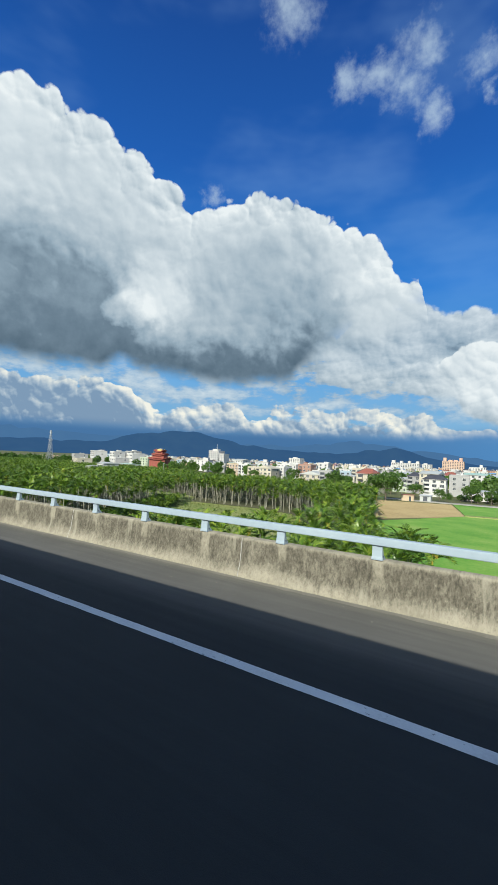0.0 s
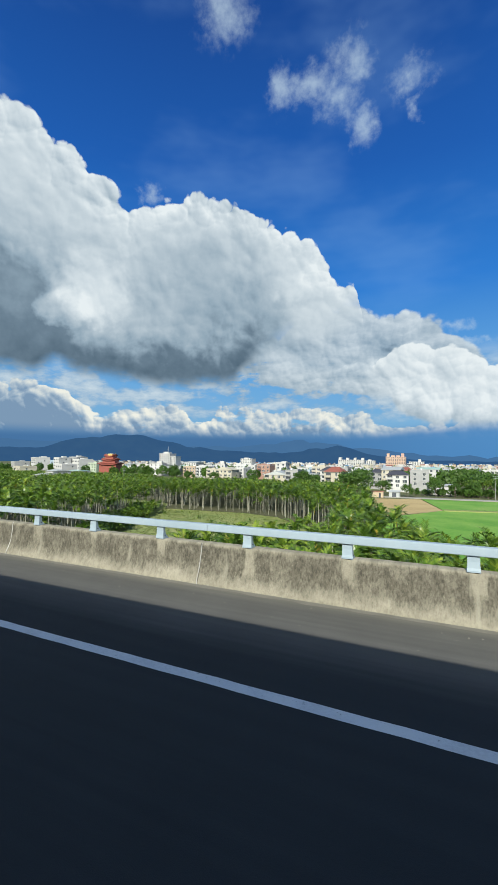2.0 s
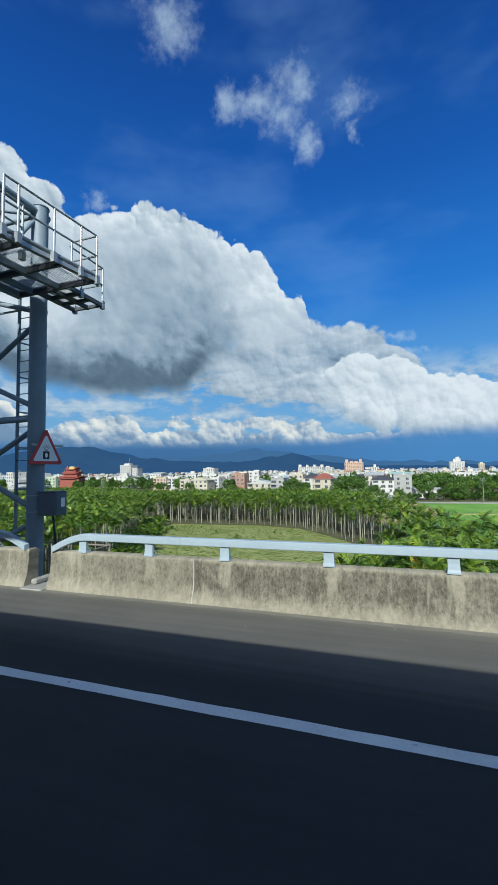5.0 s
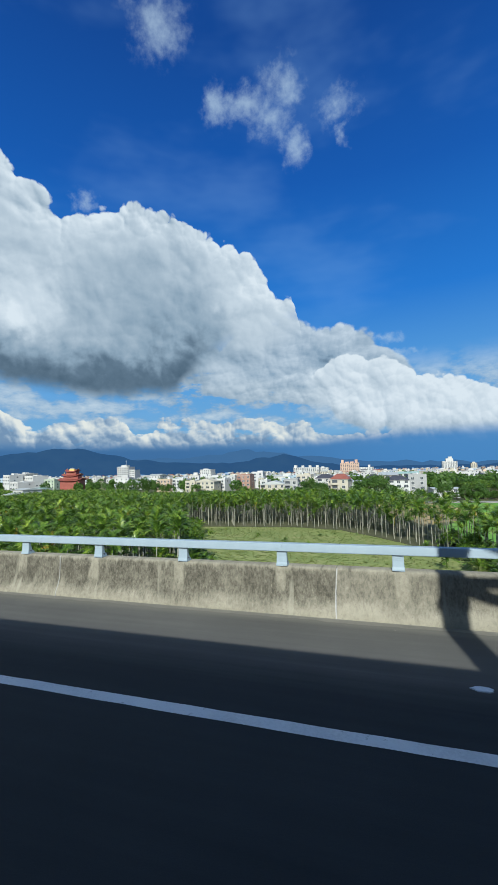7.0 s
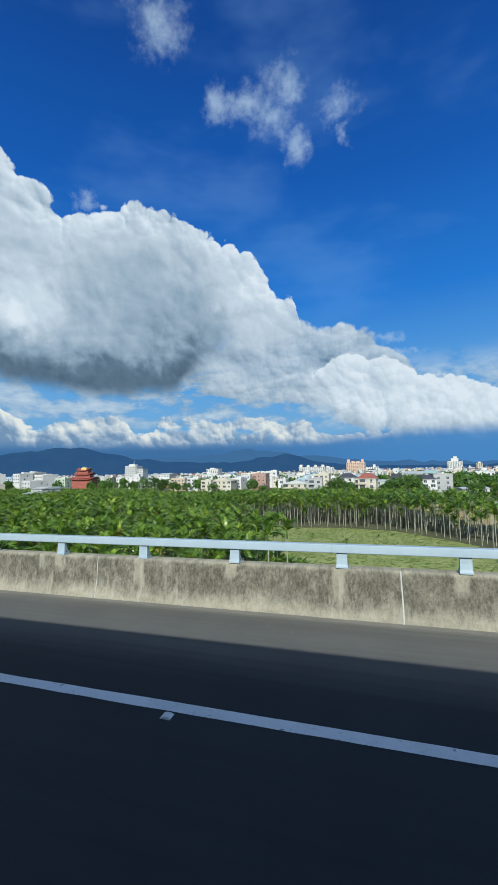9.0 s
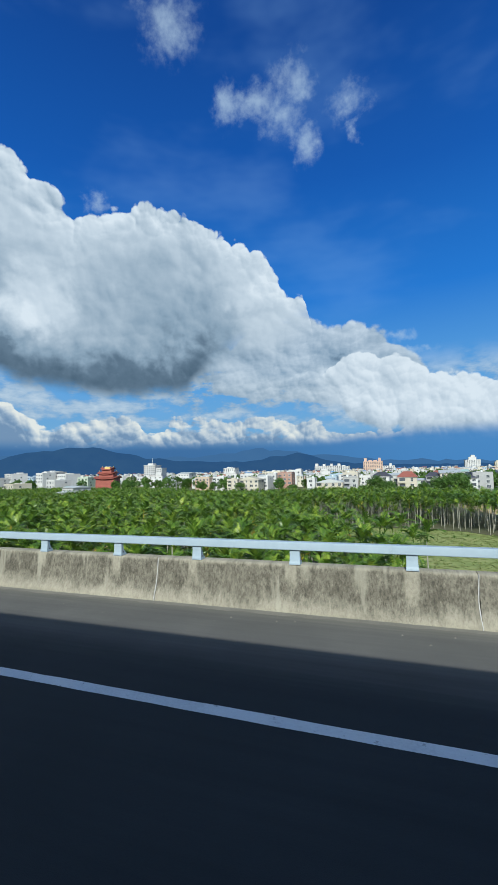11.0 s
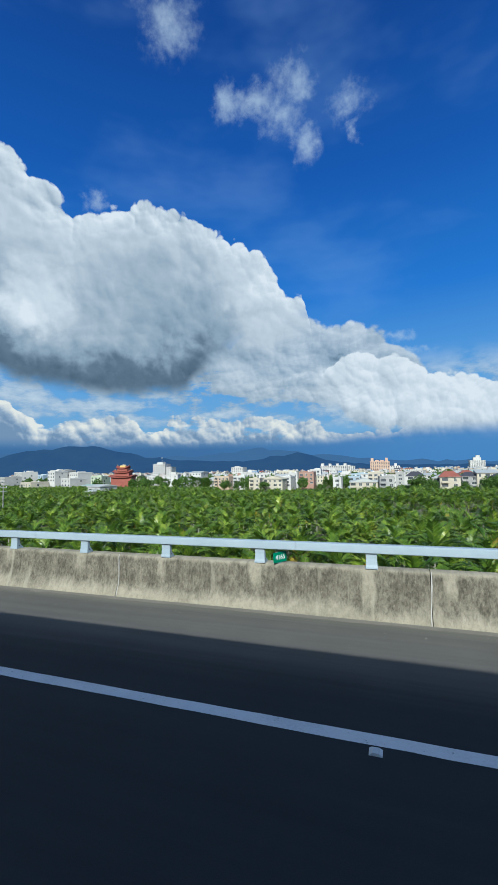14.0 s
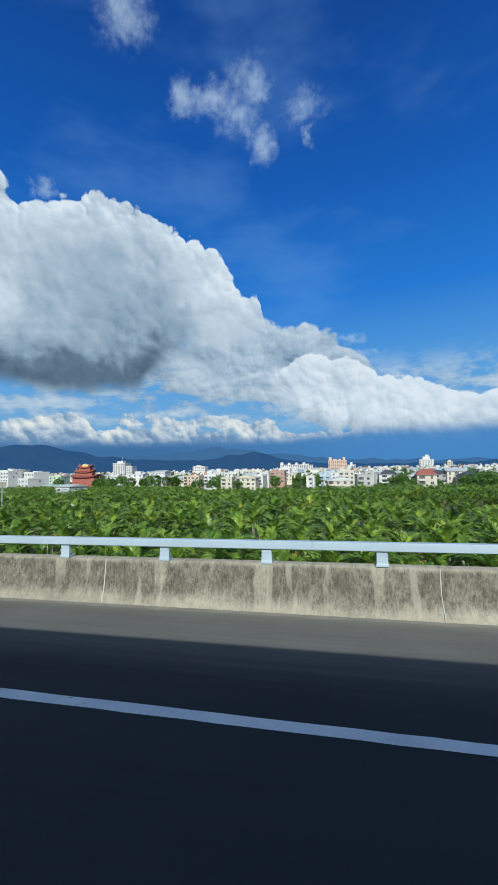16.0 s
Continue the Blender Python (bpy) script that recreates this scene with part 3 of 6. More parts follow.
def band_material():
    """Joint concrete: darkened in the lane to deepen the shade there, dusty and pale beside the parapet."""
    m = bpy.data.materials.new("joint_band")
    m.use_nodes = True
    n = Nodes(m.node_tree)
    b = m.node_tree.nodes["Principled BSDF"]
    co = n.add("ShaderNodeNewGeometry").outputs["Position"]
    s = n.add("ShaderNodeSeparateXYZ")
    n.put(s.inputs[0], co)
    k = n.m("ADD", n.m("MULTIPLY", n.noise(co, 3, 6, 0.7), 0.6), n.m("MULTIPLY", n.noise(co, 60, 3, 0.6), 0.4))
    dark = n.ramp(k, [(0.32, (0.034, 0.037, 0.038)), (0.50, (0.050, 0.053, 0.053)), (0.68, (0.074, 0.077, 0.075))])
    pale = n.ramp(k, [(0.32, (0.16, 0.152, 0.13)), (0.50, (0.24, 0.23, 0.195)), (0.68, (0.31, 0.30, 0.25))])
    f = n.step(n.m("ADD", s.outputs[1], n.m("MULTIPLY", n.m("SUBTRACT", k, 0.5), 1.2)), 5.0, 6.2)
    n.put(b.inputs["Base Color"], n.mix(f, dark, pale))
    b.inputs["Roughness"].default_value = 0.9
    b.inputs["Specular IOR Level"].default_value = 0.2
    return m


M["band"] = band_material()


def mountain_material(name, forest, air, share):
    """Far wooded slopes; the blue haze before them is put into the material as a glow."""
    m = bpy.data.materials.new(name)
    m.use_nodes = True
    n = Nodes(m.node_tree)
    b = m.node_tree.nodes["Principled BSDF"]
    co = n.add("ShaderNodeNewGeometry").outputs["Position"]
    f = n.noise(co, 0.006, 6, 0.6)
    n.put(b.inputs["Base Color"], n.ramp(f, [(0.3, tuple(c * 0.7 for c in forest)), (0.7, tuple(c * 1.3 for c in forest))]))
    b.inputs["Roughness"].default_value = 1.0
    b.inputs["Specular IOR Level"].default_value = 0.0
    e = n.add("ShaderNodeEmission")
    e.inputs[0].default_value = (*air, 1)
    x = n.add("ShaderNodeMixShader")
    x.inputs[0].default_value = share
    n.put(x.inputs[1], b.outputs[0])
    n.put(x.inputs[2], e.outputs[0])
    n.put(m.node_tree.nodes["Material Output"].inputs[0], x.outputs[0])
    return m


# ---- mesh helpers ----
class Shape:
    """Collects faces of one mesh."""

    def __init__(self):
        self.v, self.f = [], []

    def poly(self, pts, faces):
        o = len(self.v)
        self.v += [tuple(p) for p in pts]
        self.f += [tuple(i + o for i in f) for f in faces]
        return self

    def box(self, x0, x1, y0, y1, z0, z1, bevel=0.0):
        if not bevel:
            p = [(x, y, z) for z in (z0, z1) for y in (y0, y1) for x in (x0, x1)]
            return self.poly(p, [(0, 2, 3, 1), (4, 5, 7, 6), (0, 1, 5, 4), (2, 6, 7, 3), (0, 4, 6, 2), (1, 3, 7, 5)])
        b = bevel
        ring = [(x0 + b, y0), (x1 - b, y0), (x1, y0 + b), (x1, y1 - b), (x1 - b, y1), (x0 + b, y1), (x0, y1 - b), (x0, y0 + b)]
        cx, cy = (x0 + x1) / 2, (y0 + y1) / 2
        sx, sy = 1 - 2 * b / (x1 - x0), 1 - 2 * b / (y1 - y0)
        small = [(cx + (x - cx) * sx, cy + (y - cy) * sy) for x, y in ring]
        p = [(*q, z0) for q in small] + [(*q, z0 + b) for q in ring] + [(*q, z1 - b) for q in ring] + [(*q, z1) for q in small]
        f = [tuple(range(7, -1, -1)), tuple(range(24, 32))]
        for k in range(3):
            f += [(8 * k + i, 8 * k + (i + 1) % 8, 8 * k + 8 + (i + 1) % 8, 8 * k + 8 + i) for i in range(8)]
        return self.poly(p, f)

    def tube(self, a, b, r, n=10, r2=None):
        a, b = Vector(a), Vector(b)
        q = (b - a).to_track_quat("Z", "Y")
        r2 = r if r2 is None else r2
        c = [(math.cos(2 * math.pi * i / n), math.sin(2 * math.pi * i / n)) for i in range(n)]
        p = [a + q @ Vector((x * r, y * r, 0)) for x, y in c] + [b + q @ Vector((x * r2, y * r2, 0)) for x, y in c]
        return self.poly(p, [(i, (i + 1) % n, n + (i + 1) % n, n + i) for i in range(n)] + [tuple(range(n - 1, -1, -1)), tuple(range(n, 2 * n))])

    def sweep(self, section, path):
        """A closed (y, z) section carried along a path of (x, dy, dz)."""
        n = len(section)
        p = [(x, y + dy, z + dz) for x, dy, dz in path for y, z in section]
        f = [(k * n + i, k * n + (i + 1) % n, (k + 1) * n + (i + 1) % n, (k + 1) * n + i) for k in range(len(path) - 1) for i in range(n)]
        f += [tuple(range(n - 1, -1, -1)), tuple(range((len(path) - 1) * n, len(path) * n))]
        return self.poly(p, f)

    def slab(self, outline, z0, z1):
        n = len(outline)
        p = [(x, y, z0) for x, y in outline] + [(x, y, z1) for x, y in outline]
        return self.poly(p, [tuple(range(n - 1, -1, -1)), tuple(range(n, 2 * n))] + [(i, (i + 1) % n, n + (i + 1) % n, n + i) for i in range(n)])

    def mesh(self, name, material, smooth=False):
        me = bpy.data.meshes.new(name)
        me.from_pydata(self.v, [], self.f)
        b = bmesh.new()
        b.from_mesh(me)
        bmesh.ops.recalc_face_normals(b, faces=b.faces)
        b.to_mesh(me)
        b.free()
        me.materials.append(material)
        if smooth:
            me.shade_smooth()
            me.set_sharp_from_angle(angle=radians(40))
        return me


def part(name, shape, material, parent, label="", smooth=False):
    """Links a shape or a finished mesh as one part under its parent."""
    me = shape.mesh(name, material, smooth) if isinstance(shape, Shape) else shape
    ob = new(name, me)
    ob.parent = parent
    if label:
        tagged(ob, label)
    return ob


def holder(name, x=0.0, y=0.0, z=0.0, turn=0.0):
    ob = new(name)
    ob.empty_display_size = 0.3
    ob.matrix_basis = pose(x, y, z, 0, 0, turn)
    return ob


def quads(name, verts, faces, material):
    """A mesh straight from arrays of points and four-cornered faces."""
    me = bpy.data.meshes.new(name)
    verts, faces = np.asarray(verts, np.float32), np.asarray(faces, np.int32)
    me.vertices.add(len(verts))
    me.vertices.foreach_set("co", verts.ravel())
    me.loops.add(faces.size)
    me.loops.foreach_set("vertex_index", faces.ravel())
    me.polygons.add(len(faces))
    me.polygons.foreach_set("loop_start", np.arange(0, faces.size, 4, dtype=np.int32))
    me.polygons.foreach_set("loop_total", np.full(len(faces), 4, np.int32))
    me.update(calc_edges=True)
    me.materials.append(material)
    return me

# ---- the viaduct ----
X0, X1 = -330.0, 130.0
GROUND = -13.0


def wavy(x0, x1, y0, y1, step, jitter, rng):
    """Outline of a strip along x with slightly uneven long edges."""
    n = int((x1 - x0) / step)
    a = [(x0 + (x1 - x0) * i / n, y0 + rng.uniform(-jitter, jitter)) for i in range(n + 1)]
    b = [(x0 + (x1 - x0) * i / n, y1 + rng.uniform(-jitter, jitter)) for i in range(n + 1)]
    return a, b


def strip(name, x0, x1, y0, y1, z, material, step, jitter, seed):
    rng = random.Random(seed)
    a, b = wavy(x0, x1, y0, y1, step, jitter, rng)
    n = len(a)
    s = Shape().poly([(*p, z) for p in a] + [(*p, z) for p in b], [(i, i + 1, n + i + 1, n + i) for i in range(n - 1)])
    return new(name, s.mesh(name, material))


def build_road():
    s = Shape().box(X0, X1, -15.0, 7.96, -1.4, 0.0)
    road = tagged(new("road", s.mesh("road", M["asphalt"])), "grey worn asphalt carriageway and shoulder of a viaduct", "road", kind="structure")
    for x in range(-310, 120, 35):
        part("pier", Shape().box(x - 1.1, x + 1.1, -6, -1.5, GROUND, -1.4, 0.2), M["slab"], road)
    tagged(strip("edge_line", X0, X1, 4.25, 4.425, 0.004, M["paint"], 0.35, 0.006, 3), "white painted edge line on the asphalt", "road marking", kind="structure")
    tagged(strip("gutter_dust", X0, X1, 7.39, 7.56, 0.003, M["gutter"], 0.22, 0.035, 4), "pale dust gathered along the foot of the parapet", "dust", kind="stuff")
    # tall unseen screen, added in place of the bus; it keeps the lanes in shade
    tagged(new("wall_south", Shape().box(X0, X1, -2.40, -2.20, 0.0, 5.0).mesh("wall_south", M["shade_panel"])), "dark screen added along the inner lane to cast the bus shadow", "wall", kind="structure")


PROFILE = [(7.515, 0.0), (7.518, 0.055), (7.545, 0.13), (7.585, 0.22), (7.615, 0.32), (7.632, 0.42), (7.650, 0.60), (7.664, 0.79), (7.672, 0.815), (7.692, 0.83), (7.915, 0.83), (7.935, 0.81), (7.935, 0.0)]
PROFILE = [(y + 0.03, z) for y, z in PROFILE]


def parapet_segment(a, b, seal=True, seed=0, clean=False):
    """One cast length of parapet between two joints, from x = a down to x = b."""
    rng = random.Random(seed)
    n = max(2, int((a - b) / 0.4))
    path = [(-0.006 - (a - b - 0.012) * i / n, rng.uniform(-0.004, 0.004), 0) for i in range(n + 1)]
    ob = new("parapet_segment", Shape().sweep(PROFILE, path).mesh("parapet_segment", M["parapet_clean" if clean else "parapet"], True))
    ob.location = (a, 0, 0)
    tagged(ob, "smooth pale grey concrete parapet length beside the gantry" if clean else "weathered grey concrete parapet length with dark mildew streaks", "parapet", "parapet lengths")
    if seal:
        w = rng.uniform(0.006, 0.011)
        face = [(y - 0.004, z) for y, z in PROFILE[:10]] + [(y + 0.01, z) for y, z in reversed(PROFILE[:10])]
        sh = Shape()
        k = len(face)
        sh.poly([(b - a + dx + 0.02 * math.sin(z * 5 + seed) * (0.4 + 0.6 * math.sin(seed * 2.4) ** 2), y, z) for dx in (-w, w) for y, z in face], [tuple(range(k)), tuple(range(2 * k - 1, k - 1, -1))] + [(i, (i + 1) % k, k + (i + 1) % k, k + i) for i in range(k)])
        part("joint_sealant", sh, M["sealant"], ob, "white sealant bead down the joint")
    return ob


def post_mesh():
    """Cast rail post: straight front, back that flares to a bolted foot."""
    side = [(7.672, 0.832), (7.672, 0.86), (7.682, 0.90), (7.690, 1.00), (7.688, 1.10), (7.755, 1.10), (7.760, 1.00), (7.785, 0.92), (7.845, 0.865), (7.862, 0.832)]
    k = len(side)
    s = Shape().poly([(dx * (1.12 if z < 0.87 else 1.04 if z < 0.95 else 1.0), y, z) for dx in (-0.092, 0.092) for y, z in side], [tuple(range(k)), tuple(range(2 * k - 1, k - 1, -1))] + [(i, (i + 1) % k, k + (i + 1) % k, k + i) for i in range(k)])
    return s.mesh("post", M["rail"])


def bolt_mesh():
    s = Shape().tube((0.094, 7.745, 0.90), (0.106, 7.745, 0.90), 0.016, 6)
    return s.mesh("bolt", M["dark"])


RAIL = [(7.648, 1.100), (7.638, 1.110), (7.634, 1.17), (7.638, 1.236), (7.650, 1.247), (7.765, 1.250), (7.778, 1.238), (7.778, 1.110), (7.768, 1.100)]


def handrail(x_from, x_to, posts, low_end=None):
    """Rail on posts; low_end: the x at which it bends down onto the parapet."""
    h = holder("handrail", (x_from + x_to) / 2, 0, 0)
    cx = (x_from + x_to) / 2
    step = 6.1
    x = max(x_from, x_to)
    end = min(x_from, x_to)
    bends = []
    if low_end is not None:
        sgn = 1 if low_end > cx else -1
        bends = [(low_end - cx + (-sgn) * 0.95 * (1 - i / 8), 0, -0.30 * (1 - math.cos(math.pi / 2 * i / 8)) ** 1.0) for i in range(9)]
        if sgn > 0:
            x = low_end - 0.95
        else:
            end = low_end + 0.95
        part("rail_end", Shape().sweep(RAIL, bends), M["rail"], h, "rail end bent down onto the parapet", True)
    while x > end + 0.05:
        nx = max(end, x - step)
        part("rail", Shape().sweep(RAIL, [(x - cx, 0, 0), (nx - cx + 0.004, 0, 0)]), M["rail"], h, "", True)
        x = nx
    for px in posts:
        o = part("post", POST, None, h)
        o.location = (px - cx, 0, 0)
        b = part("bolt", BOLT, None, o)
    return tagged(h, "pale blue-grey painted steel handrail on the concrete parapet", "handrail", "parapet handrails")


build_road()
POST, BOLT = post_mesh(), bolt_mesh()
JOINTS = [56.0, 49.9, 43.8, 37.7, 31.6, 25.5, 19.4, 13.3, 7.2, 1.1, -5.05, -11.28, -17.4, -23.3, -29.1]
JOINTS_2 = [-39.55, -45.55, -51.55, -57.65, -63.6, -69.5, -75.6]
JOINTS_3 = [-83.75, -89.85, -96.1, -102.35] + [-102.35 - 6.1 * i for i in range(1, 36)]
posts_a, posts_b, posts_c = [-30.15, -31.84], [-34.45, -36.5, -38.5], []
for i, (a, b) in enumerate(zip(JOINTS, JOINTS[1:])):
    parapet_segment(a, b, True, i)
    posts_a += [a - 1.09, a - 3.12, a - 5.14]
parapet_segment(-29.1, -32.72, False, 40, True)
parapet_segment(-33.36, -39.55, True, 41, True)
for i, (a, b) in enumerate(zip(JOINTS_2, JOINTS_2[1:])):
    parapet_segment(a, b, True, 50 + i)
    posts_b += [a - 0.98, a - 3.0, a - 5.0]
parapet_segment(-75.6, -79.45, False, 60)
posts_b += [-76.5, -78.47]
parapet_segment(-80.40, -83.75, True, 61)
posts_c += [-81.05, -82.6]
for i, (a, b) in enumerate(zip(JOINTS_3, JOINTS_3[1:])):
    parapet_segment(a, b, True, 70 + i)
    posts_c += [a - 0.93, a - 2.96, a - 4.98]
handrail(56.0, -32.66, posts_a, -32.66)
handrail(-33.46, -79.9, posts_b, -33.46)
handrail(-79.91, -300.0, [p for p in posts_c if p > -299])


def expansion_joint():
    j = holder("expansion_joint", -79.98, 0, 0)
    sk = lambda x, y: x + 80.5 + 0.035 * (7.4 - y)
    for x0, x1 in ((-81.45, -80.74), (-80.27, -79.58)):
        rng = random.Random(int(x0 * 10))
        ys = [7.40 - 0.35 * i for i in range(32)]
        a = [(sk(x0, y) + rng.uniform(-0.015, 0.015), y) for y in ys]
        b = [(sk(x1, y), y) for y in ys]
        n = len(ys)
        part("concrete_band", Shape().poly([(*p, 0.0045) for p in a] + [(*p, 0.0045) for p in b], [(i, i + 1, n + i + 1, n + i) for i in range(n - 1)]), M["band"], j, "rough pale concrete band across the road")
        part("painted_stripe", Shape().poly([(sk(x, y), y, 0.0075) for y in (4.25, 4.425) for x in (x0 - 0.04, x1 + 0.02)], [(0, 1, 3, 2)]), M["paint"], j, "stretch of the white edge line")
    for k, x0 in enumerate((-80.72, -80.59, -80.46, -80.33)):
        part("rubber_strip", Shape().poly([(sk(x0 + dx, y), y, z) for y in (7.42, -3.5) for dx, z in ((0, 0.003), (0.055, 0.003), (0.055, 0.008), (0, 0.008))],
             [(0, 1, 2, 3), (7, 6, 5, 4), (0, 4, 5, 1), (1, 5, 6, 2), (2, 6, 7, 3), (3, 7, 4, 0)]), M["rubber"], j, "black rubber strip")
        if k < 3:
            part("steel_bar", Shape().poly([(sk(x0 + dx, y), y, z) for y in (7.42, -3.5) for dx, z in ((0.058, 0.003), (0.127, 0.003), (0.127, 0.010), (0.058, 0.010))],
                 [(0, 1, 2, 3), (7, 6, 5, 4), (0, 4, 5, 1), (1, 5, 6, 2), (2, 6, 7, 3), (3, 7, 4, 0)]), M["band"], j)
    tagged(j, "expansion joint of rubber strips between pale concrete bands across the road", "expansion joint")
    # cover plate over the gap in the parapet
    m = surface("rust_stained_steel", [(0.24, 0.24, 0.205), (0.28, 0.26, 0.20), (0.32, 0.26, 0.17)], 0.6, grain=3, blotch=0.9, bump=0.05, streak=((0.36, 0.24, 0.11), 1.2, 0.52, 0.75))
    sec = [(y - 0.012, z) for y, z in PROFILE[:9]] + [(7.69, 0.842), (7.94, 0.842), (7.94, 0.832), (7.70, 0.832)] + [(y - 0.003, z) for y, z in reversed(PROFILE[:9])]
    c = tagged(holder("cover_plate", -79.88, 0, 0), "rust-stained steel plate over the gap in the parapet", "cover plate")
    part("plate", Shape().sweep(sec, [(0.46, 0, 0), (-0.40, 0, 0)]), m, c, "", True)
    part("edge_strip", Shape().sweep([(y - 0.004, z) for y, z in sec], [(-0.40, 0, 0), (-0.53, 0, 0)]), M["slab"], c, "plain grey edge strip", True)
    for z in (0.25, 0.5, 0.72):
        part("bolt", Shape().tube((0.42, 7.55 + 0.12 * z, z), (0.42, 7.64, z), 0.013, 8), M["dark"], c)


expansion_joint()


def wall_plate(x, bars):
    """Small white plate on the parapet with rows of unreadable print."""
    p = tagged(holder("notice_plate", x, 7.628, 0.59), "small white notice plate on the parapet" + (" with dark print" if bars else ""), "plate", "notice plates")
    part("panel", Shape().box(-0.165, 0.165, -0.006, 0.008, -0.085, 0.085, 0.003), M["plate"], p)
    if bars:
        part("border", Shape().box(-0.165, 0.165, -0.0075, -0.006, 0.075, 0.085).box(-0.165, 0.165, -0.0075, -0.006, -0.085, -0.075).box(-0.165, -0.155, -0.0075, -0.006, -0.085, 0.085).box(0.155, 0.165, -0.0075, -0.006, -0.085, 0.085), M["black"], p)
        for r, k in ((0.03, 6), (-0.03, 5)):
            for i in range(k):
                cx = (i - (k - 1) / 2) * 0.047
                part("print_bar", Shape().box(cx - 0.016, cx + 0.016, -0.009, -0.0055, r - 0.016, r + 0.016), M["box"], p)
    return p


wall_plate(-79.13, False)
wall_plate(-78.77, True)


def number_plate():
    p = tagged(holder("marker_plate", -86.33, 7.70, 0.95), "small green marker plate with white figures on the parapet", "plate")
    p.matrix_basis = pose(-86.33, 7.74, 0.945, 0, 0, 60)
    part("panel", Shape().box(-0.17, 0.17, -0.006, 0.006, -0.095, 0.095, 0.004), M["green"], p)
    part("bracket", Shape().box(-0.02, 0.02, 0.004, 0.05, -0.115, 0.02).box(-0.04, 0.04, 0.0, 0.06, -0.118, -0.108), M["galv"], p)
    cu = bpy.data.curves.new("figures", "FONT")
    cu.body, cu.size, cu.extrude, cu.align_x, cu.align_y = "4165", 0.125, 0.002, "CENTER", "CENTER"
    tmp = new("figures", cu)
    me = bpy.data.meshes.new_from_object(tmp.evaluated_get(bpy.context.evaluated_depsgraph_get()))
    bpy.data.objects.remove(tmp)
    me.materials.clear()
    me.materials.append(M["white"])
    t = new("figures", me)
    t.parent = p
    t.matrix_basis = pose(0, -0.009, 0, 90, 0, 0)


number_plate()


def road_stud(x):
    s = holder("road_stud", x, 4.14, 0.0)
    part("casing", Shape().poly([(-0.06, -0.055, 0), (0.06, -0.055, 0), (0.06, 0.055, 0), (-0.06, 0.055, 0), (-0.03, -0.045, 0.02), (0.03, -0.045, 0.02), (0.03, 0.045, 0.02), (-0.03, 0.045, 0.02)],
         [(3, 2, 1, 0), (4, 5, 6, 7), (0, 1, 5, 4), (1, 2, 6, 5), (2, 3, 7, 6), (3, 0, 4, 7)]), M["alu"], s)
    part("reflector", Shape().poly([(0.061, -0.045, 0.002), (0.061, 0.045, 0.002), (0.034, 0.036, 0.0195), (0.034, -0.036, 0.0195)], [(0, 1, 2, 3)]), M["white"], s)
    return tagged(s, "small pale raised road stud beside the edge line", "road stud", "road studs")


stud = road_stud(-4.1)
for x in (-24.2, -34.1, -54.05, -63.9, -73.8, -84.5):
    copy_thing(stud, pose(x, 4.16, 0))


def litter():
    rng = random.Random(8)
    for x, y, r, name, label in ((-37.7, 5.62, 0.17, "paper_scrap", "crumpled white scrap lying on the road"), (-33.05, 6.5, 0.05, "paint_chip", "small white paint chip on the shoulder")):
        s = Shape()
        pts = [(r * rng.uniform(0.5, 1.1) * math.cos(a), 0.45 * r * rng.uniform(0.6, 1.1) * math.sin(a), rng.uniform(0.003, 0.02)) for a in [i * math.pi / 6 for i in range(12)]]
        low = [(px, py, 0.0) for px, py, pz in pts]
        s.poly(pts + low + [(0, 0, 0.03)], [(i, (i + 1) % 12, 24) for i in range(12)] + [(12 + i, 12 + (i + 1) % 12, (i + 1) % 12, i) for i in range(12)])
        ob = tagged(new(name, s.mesh(name, M["white"])), label, "litter")
        ob.location = (x, y, 0)
    s = Shape()
    for _ in range(260):
        x, y, r = rng.uniform(-120, 15), 7.5 - abs(rng.gauss(0, 0.45)), rng.uniform(0.006, 0.018)
        s.poly([(x - r, y, 0), (x, y - r, 0), (x + r, y, 0), (x, y + r, 0), (x, y, r * 1.1)], [(0, 1, 4), (1, 2, 4), (2, 3, 4), (3, 0, 4)])
    tagged(new("pebbles", s.mesh("pebbles", M["gutter"])), "loose grit on the shoulder", "grit", kind="stuff")


litter()


# ---- the sign gantry ----
AX, BX, NY, FY = -33.75, -35.68, 8.21, -4.0
CH_LOW, CH_TOP, DECK = 7.60, 9.35, 7.08


